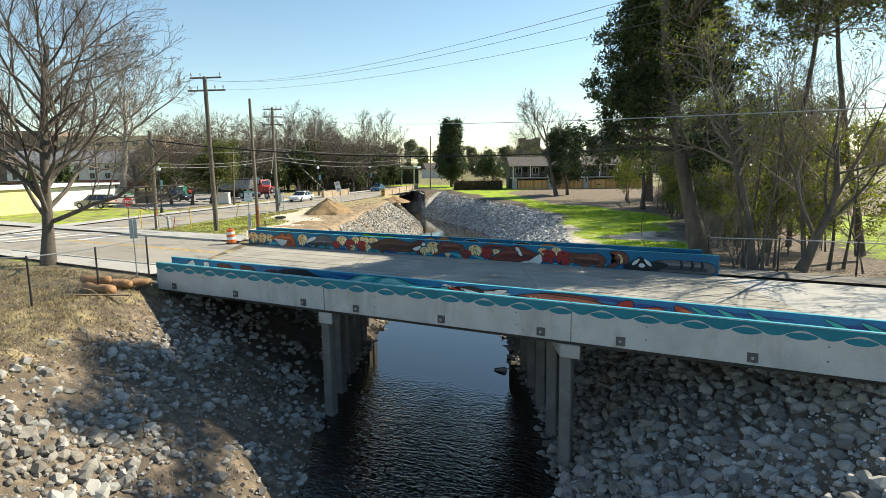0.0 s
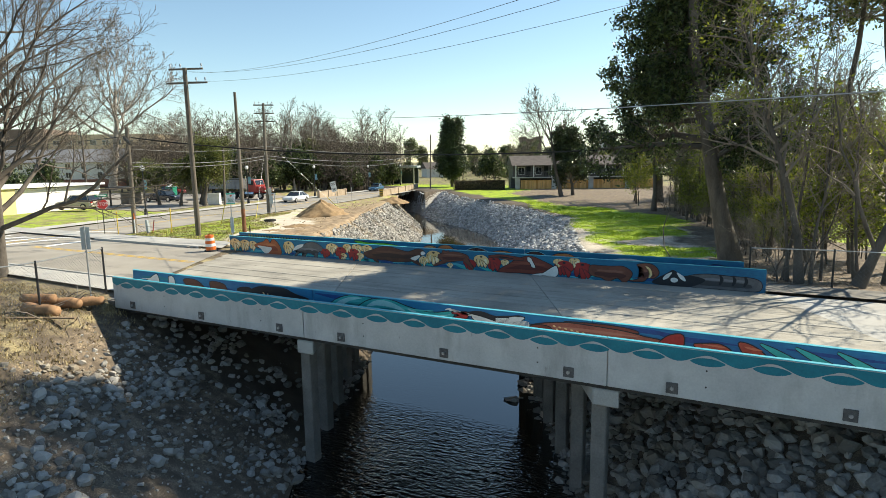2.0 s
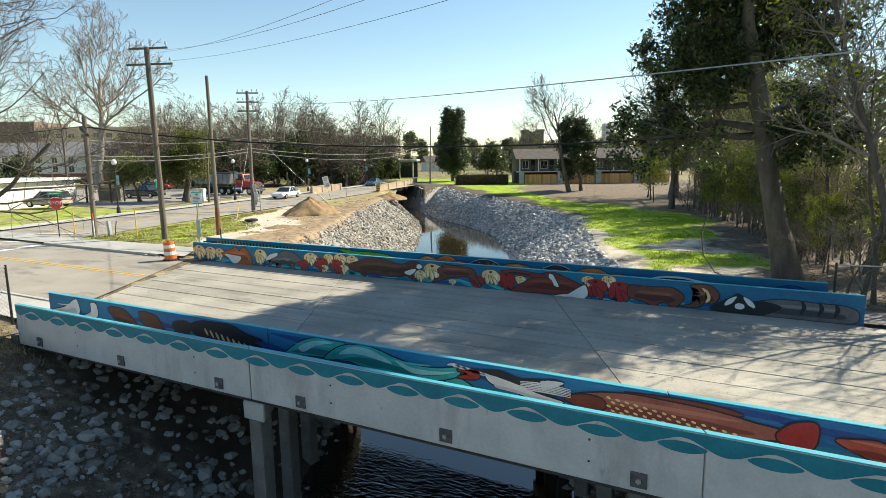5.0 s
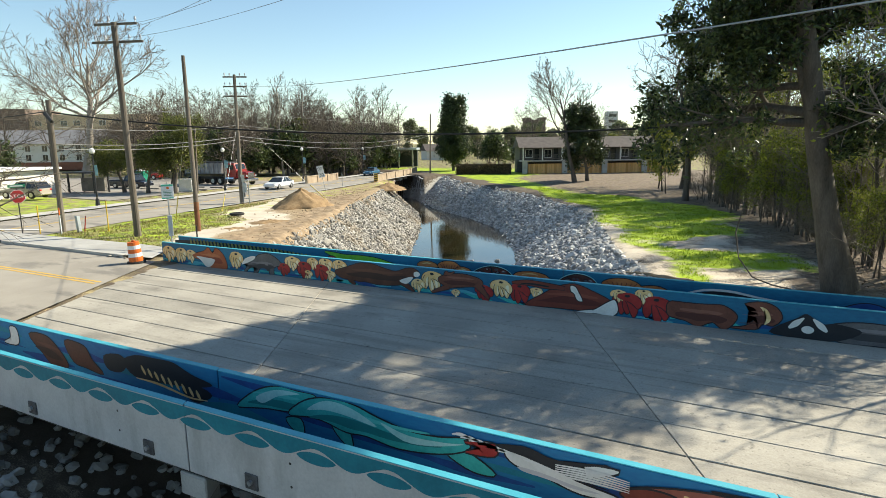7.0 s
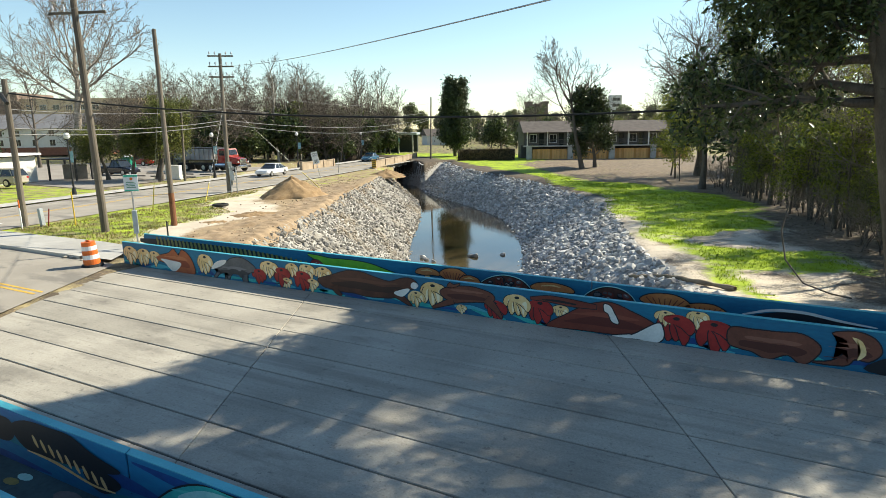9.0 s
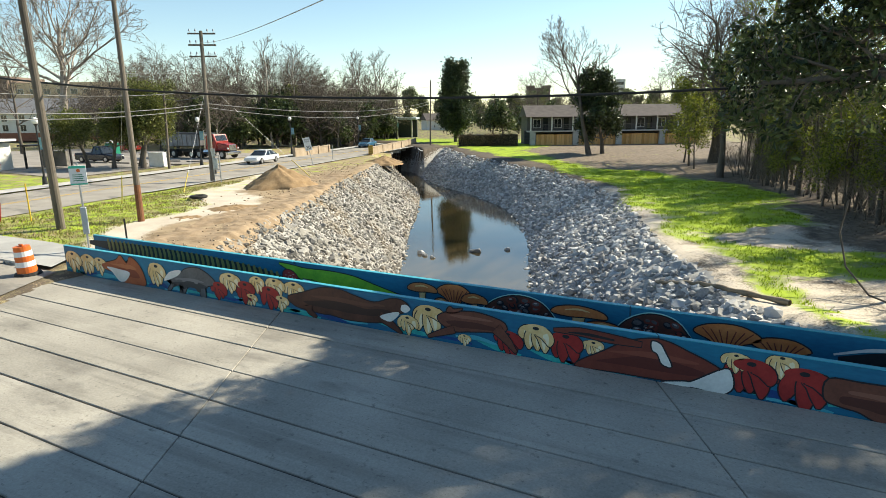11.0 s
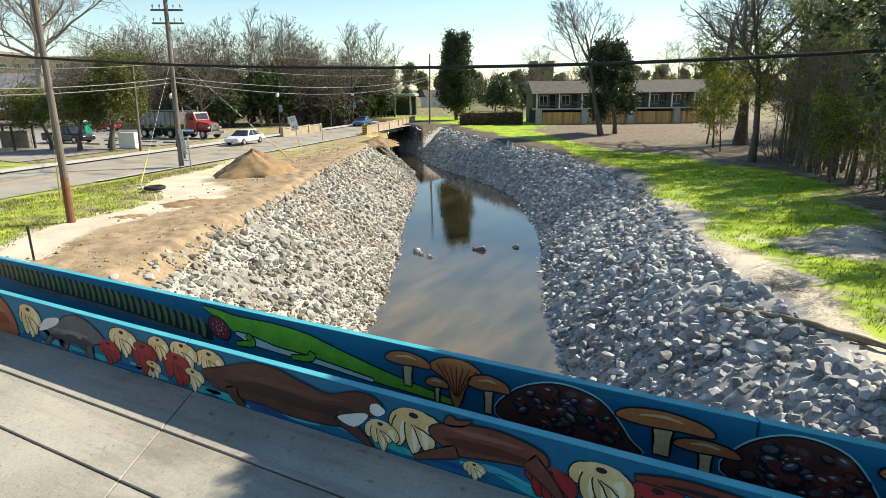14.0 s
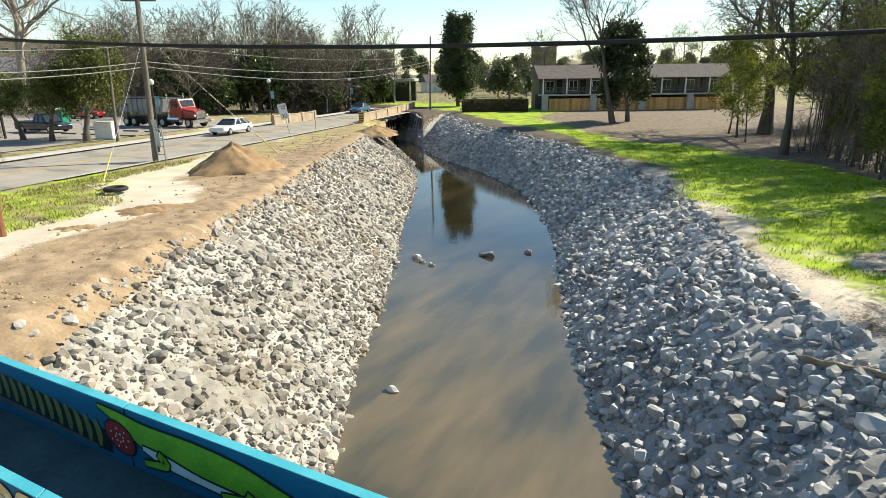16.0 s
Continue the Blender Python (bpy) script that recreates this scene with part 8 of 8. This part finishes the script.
# slim dark trunks in the front row of the woods
stem = bare_tree((0, 0, -60), 79, 10.0, 0.15, [(9, 0.28, 42), (5, 0.5, 40), (3, 0.5, 38)], "slim dark woodland tree at the edge of the grass", "woodland trees", twig=M_DARKTWIG, thin=0.010, up=0.3, wander=0.1, first=0.45)
for k in range(6):
    y = 44.5 + 5.2 * k + rng.uniform(-0.8, 0.8)
    scatter(stem, wood_edge(y) + rng.uniform(0.2, 2.6), y, rng.uniform(0.6, 1.05))
edge_tree = bare_tree((-11.9, 75.8, -0.75), 97, 13.5, 0.27, [(13, 0.42, 34), (7, 0.5, 38), (5, 0.5, 36)], "dark forked tree with ivy at the corner of the grass", limbs=True, twig=M_DARKTWIG, thin=0.012, first=0.3, up=0.3, lean=(0.05, 0))
crown(edge_tree, np.column_stack([rng.normal(0, 0.5, 90), rng.normal(0, 0.5, 90), rng.uniform(4, 11, 90)]), 2600, 0.3, 0.1, L_LIME, 98, "ivy", "bright green ivy")
# low tree line far beyond the house and the street
for k in range(44):
    x, y = plan_at(-0.14 + 0.6 * k / 43 + rng.uniform(-0.01, 0.01), rng.uniform(230, 320))
    scatter((pine, brush, pine, ever_b)[k % 4], x, y, rng.uniform(1.5, 2.1), -0.5)
# trees and stems close behind the road's fence
for x, y, tm, s in ((0.6, 31.9, sap_b, 1.0), (-0.2, 32.8, sap_b, 1.1), (5.6, 31.9, sap_b, 1.3), (9.6, 32.6, bare_b, 1.0), (3.6, 35.0, sap_b, 1.2), (0.4, 33.8, sap_c, 1.5), (2.6, 35.4, ever_c, 1.2), (4.6, 38.2, ever_c, 1.3), (0.9, 36.4, ever_c, 1.4), (-0.6, 36.0, sap_c, 1.2), (-0.6, 31.9, sap_c, 0.9), (2.4, 33.0, sap_b, 1.15), (5.0, 34.6, sap_c, 1.2), (-0.3, 34.4, sap_b, 1.15), (1.2, 34.6, sap_a, 1.3), (3.0, 40.0, sap_b, 1.2), (0.6, 41.5, privet, 0.8), (3.2, 43.0, privet, 0.9)):
    scatter(tm, x, y, s)
bare_tree((2.14, 31.3, 0.2), 95, 6.0, 0.22, [(9, 1.0, 40), (7, 0.5, 36), (5, 0.5, 34)], "bare many-stemmed tree leaning away behind the fence", limbs=True, thin=0.008, lean=(0.6, 0.25), first=0.25, wander=0.2, up=0.45)
# gnarled oak with long limbs further along
bare_tree((-13.2, 89.0, -0.55), 91, 13.0, 0.55, [(11, 0.85, 58), (8, 0.5, 46), (6, 0.5, 44), (4, 0.5, 40)], "gnarled bare oak with long arching limbs by the woods", limbs=True, twig=M_DARKTWIG, thin=0.016, first=0.36, wander=0.24, up=0.16)

# woods beyond the street
for k in range(64):
    b = rng.uniform(-0.60, -0.09)
    far = rng.uniform(92, 150)
    x, y = plan_at(b, far)
    if x > -72 - 0.25 * (y - 104) and y > 84:
        continue
    scatter((bare_a, bare_b, bare_a, bare_c)[k % 4], x, y, rng.uniform(0.95, 1.45), flat_z(x, y))
for k in range(60):
    b = rng.uniform(-0.50, -0.05)
    far = rng.uniform(88, 128)
    x, y = plan_at(b, far)
    if x > -74 - 0.25 * (y - 104) and y > 80:
        continue
    scatter((ever_a, ever_b, ever_a)[k % 3], x, y, rng.uniform(1.1, 1.9), flat_z(x, y))
for k in range(70):
    b = rng.uniform(-0.66, -0.08)
    far = rng.uniform(86, 160)
    x, y = plan_at(b, far)
    if x > -74 - 0.25 * (y - 104) and y > 80:
        continue
    scatter(brush, x, y, rng.uniform(1.0, 1.7), flat_z(x, y))
for k in range(60):
    x, y = plan_at(rng.uniform(0.02, 0.7), rng.uniform(125, 230))
    scatter((ever_a, brush, ever_b, ever_a)[k % 4], x, y, rng.uniform(1.1, 1.7), -0.4)
for b, far, s in ((-0.245, 112, 1.55), (-0.25, 118, 1.5), (-0.27, 110, 1.35), (-0.115, 125, 1.25), (-0.108, 128, 1.3), (-0.08, 135, 1.05), (-0.40, 105, 1.3), (-0.44, 108, 1.35)):
    x, y = plan_at(b, far)
    scatter(bare_c if b > -0.2 else bare_a, x, y, s, flat_z(x, y))
# distant tree line all round
for k in range(120):
    b = rng.uniform(-1.1, 1.1)
    far = rng.uniform(200, 360)
    x, y = plan_at(b, far)
    clear = -0.1 < b < 0.12
    scatter(ever_a if clear else (ever_a, bare_a, ever_b, bare_b, ever_a)[k % 5], x, y, rng.uniform(1.7, 2.6) * (0.7 if clear else 1), -0.5)
# trees on the left, beyond the car park
for x, y, tm, s in ((-104, 66, bare_a, 1.5), (-98, 88, bare_b, 1.5), (-110, 95, bare_a, 1.5), (-92, 52, ever_a, 1.2), (-86, 46, ever_a, 1.0), (-125, 60, bare_b, 1.5), (-135, 75, bare_a, 1.4), (-90, 92, bare_a, 1.3), (-120, 100, bare_b, 1.6), (-110, 40, bare_a, 1.2), (-100, 30, bare_b, 1.1), (-84, 84, bare_b, 1.2), (-140, 110, bare_a, 1.6)):
    scatter(tm, x, y, s, 0.2)
for o in (brush, bare_a, bare_b, bare_c, sap_a, sap_b, sap_c, ever_a, ever_b, ever_c, privet, pine, tall_a, tall_b, stem):
    x, y = plan_at(-0.3, 160 + 3 * len(o.name))
    o.matrix_basis = pose(x, y, -0.4)

# ---------------------------------------------------------------- grass and litter
def grass_blades(name, label, spots, low, high, material, seed):
    """Short bent blades, one thin triangle each, standing at the spots."""
    rng = np.random.default_rng(seed)
    z = heights(spots)[0]
    n = len(spots)
    a = rng.uniform(0, 6.28, n)
    h = rng.uniform(low, high, n)
    w = h * 0.16
    b = np.column_stack([spots, z - 0.02])
    side = np.column_stack([np.cos(a), np.sin(a), np.zeros(n)]) * w[:, None]
    tip = np.column_stack([rng.normal(0, 0.45, (n, 2)) * h[:, None], h])
    V = np.stack([b - side, b + side, b + tip], 1).reshape(-1, 3)
    return tagged(mesh_ob(name, V, np.arange(n * 3).reshape(-1, 3), material), label, "grass", kind="stuff")


L_GRASS = leafmat("grass_blade", (0.15, 0.225, 0.01), (0.40, 0.52, 0.025), 0.6, 0.35)
L_DULLGRASS = leafmat("olive_grass_blade", (0.12, 0.13, 0.02), (0.33, 0.33, 0.075), 0.6, 0.3)
L_STRAW = leafmat("straw_blade", (0.20, 0.15, 0.07), (0.42, 0.34, 0.18), 0.7, 0.25)
rng = np.random.default_rng(55)


def tufted(count, x0, x1, y0, y1, test, clump, seed):
    """Spots gathered in tufts where the test holds."""
    r = np.random.default_rng(seed)
    c = np.column_stack([r.uniform(x0, x1, count // clump), r.uniform(y0, y1, count // clump)])
    P = np.repeat(c, clump, 0) + r.normal(0, 0.16, (len(c) * clump, 2))
    return P[test(P)]


def on_right_grass(P):
    z, dl, dr, gl, gr = heights(P)
    n2 = np.array([noise.noise((a * 0.13, b * 0.13, 9)) for a, b in P])
    nz = np.array([noise.noise((a * 0.35, b * 0.35, 0)) * 0.6 + noise.noise((a * 1.3, b * 1.3, 5)) * 0.4 for a, b in P])
    woods = -2.5 - 0.22 * (P[:, 1] - 38)
    return (dr > 6.6 - n2 * 3) & (P[:, 0] < woods - n2 * 4) & ((n2 + 0.35 * nz) * np.clip((62 - P[:, 1]) / 20, 0, 1) < 0.03 + 0.3 * np.clip((P[:, 1] - 45) / 17, 0, 1)) & ((P[:, 0] + 23 + 1.03 * (P[:, 1] - 80) + 6 * n2 < 0) | (P[:, 1] < 72))


def on_left_grass(P):
    z, dl, dr, gl, gr = heights(P)
    n2 = np.array([noise.noise((a * 0.13, b * 0.13, 9)) for a, b in P])
    tl = (dl - 5.6) / (1 + np.clip(P[:, 1] - 35, 0, 40) / 30)
    return (tl + n2 * 2.5 > 5.4) & (P[:, 1] > 30.6) & (P[:, 0] > -45.8 - 0.22 * (P[:, 1] - 43) + 1.3)


grass_blades("grass", "bright green spring grass along the creek", tufted(150000, -40, 0, 33, 86, on_right_grass, 10, 1), 0.05, 0.16, L_GRASS, 2)
grass_blades("grass", "thin patchy grass beside the pavement", tufted(50000, -46, -29, 30.5, 62, on_left_grass, 10, 3), 0.05, 0.14, L_DULLGRASS, 4)
grass_blades("dry_grass", "dry straw-coloured grass tufts on bare soil", tufted(24000, -46, -26, 30.5, 66, on_left_grass, 6, 5), 0.06, 0.18, L_STRAW, 6)
grass_blades("dry_grass", "dry straw-coloured grass on the dirt by the bridge", tufted(26000, -36, -17, 5, 17, lambda P: heights(P)[0] > -0.6, 5, 7), 0.05, 0.16, L_STRAW, 8)

# fallen leaves on the dirt and under the woods
P = np.concatenate([np.column_stack([rng.uniform(-34, -17, 5000), rng.uniform(5, 17, 5000)]), np.column_stack([rng.uniform(-6, 14, 14000), rng.uniform(30.2, 62, 14000)])])
woods_edge = -2.5 - 0.22 * (P[:, 1] - 38)
P = P[(P[:, 1] < 18) | (P[:, 0] > woods_edge)]
z = heights(P)[0]
c = np.column_stack([P, z + 0.07])
a = rng.uniform(0, 6.28, len(P))
s = rng.uniform(0.03, 0.075, len(P))
u = np.column_stack([np.cos(a), np.sin(a), rng.normal(0, 0.25, len(P))]) * s[:, None]
v = np.column_stack([-np.sin(a), np.cos(a), rng.normal(0, 0.25, len(P))]) * s[:, None] * 0.6
V = np.stack([c - u, c + v, c + u, c - v], 1).reshape(-1, 3)
tagged(mesh_ob("fallen_leaves", V, np.arange(len(V)).reshape(-1, 4), L_BROWN), "dry brown fallen leaves lying on the soil", "leaves", kind="stuff")

# dead sticks at the bridge corner and a bent cable by the big tree
for k in range(14):
    x, y = -23.6 + rng.uniform(-1.2, 2.0), 15.6 + rng.uniform(-1.8, 1.0)
    zz = z_at(x, y)
    aa = rng.uniform(0, 6.28)
    ln = rng.uniform(0.6, 1.6)
    st_ = tubes_ob("stick", [([(x, y, zz + 0.05), (x + ln * 0.5 * math.cos(aa), y + ln * 0.5 * math.sin(aa), zz + rng.uniform(0.1, 0.5)), (x + ln * math.cos(aa), y + ln * math.sin(aa), zz + rng.uniform(0.0, 0.6))], [0.02, 0.016, 0.008], 5)], M_TWIG)
    tagged(st_, "dead grey stick tangled by the bridge corner", "stick", "dead sticks")
hz_ = [(-6.2, 41.2, 2.2), (-6.4, 40.6, 1.2), (-6.2, 39.8, 0.2), (-5.6, 38.9, -0.45), (-4.8, 38.3, -0.6), (-4.2, 37.9, -0.6)]
k_ = np.linspace(0, 5, 21)
hz_ = np.stack([np.interp(k_, np.arange(6), np.array(hz_)[:, i]) for i in range(3)], 1)
tagged(tubes_ob("hanging_vine", [(hz_, [0.03] * 21, 6)], M_BARK), "thin dark vine hanging down to the sand", "vine")

# kerbs beside the bridge road
for name, pts in (("kerb_1", [(-41.5, 27.8), (-36, 27.78), (-31.2, 27.78)]), ("kerb_2", [(-39.6, 19.44), (-32, 19.44), (-25.6, 19.44)])):
    V, F = [], []
    for i, (x, y) in enumerate(pts):
        V += [(x, y - 0.08, 0.3), (x, y + 0.08, 0.3), (x, y + 0.07, 0.5), (x, y - 0.07, 0.5)]
    for i in range(len(pts) - 1):
        for q in range(4):
            F.append((i * 4 + q, i * 4 + (q + 1) % 4, i * 4 + 4 + (q + 1) % 4, i * 4 + 4 + q))
    structure(mesh_ob(name, V, F, M_WALK), "worn concrete kerb beside the road", "kerb")
# broken asphalt lumps by the drum
for k in range(9):
    v, f = ROCKS[k]
    s = rng.uniform(0.06, 0.16)
    o = mesh_ob("asphalt_lump", v * (s, s, s * 0.5), f, M_ASPHALT)
    o.location = (-30.4 - 0.35 * k + rng.uniform(-0.2, 0.2), 27.75 + rng.uniform(-0.25, 0.3), 0.41)
    tagged(o, "broken lump of dark asphalt by the kerb", "rubble", "asphalt lumps")
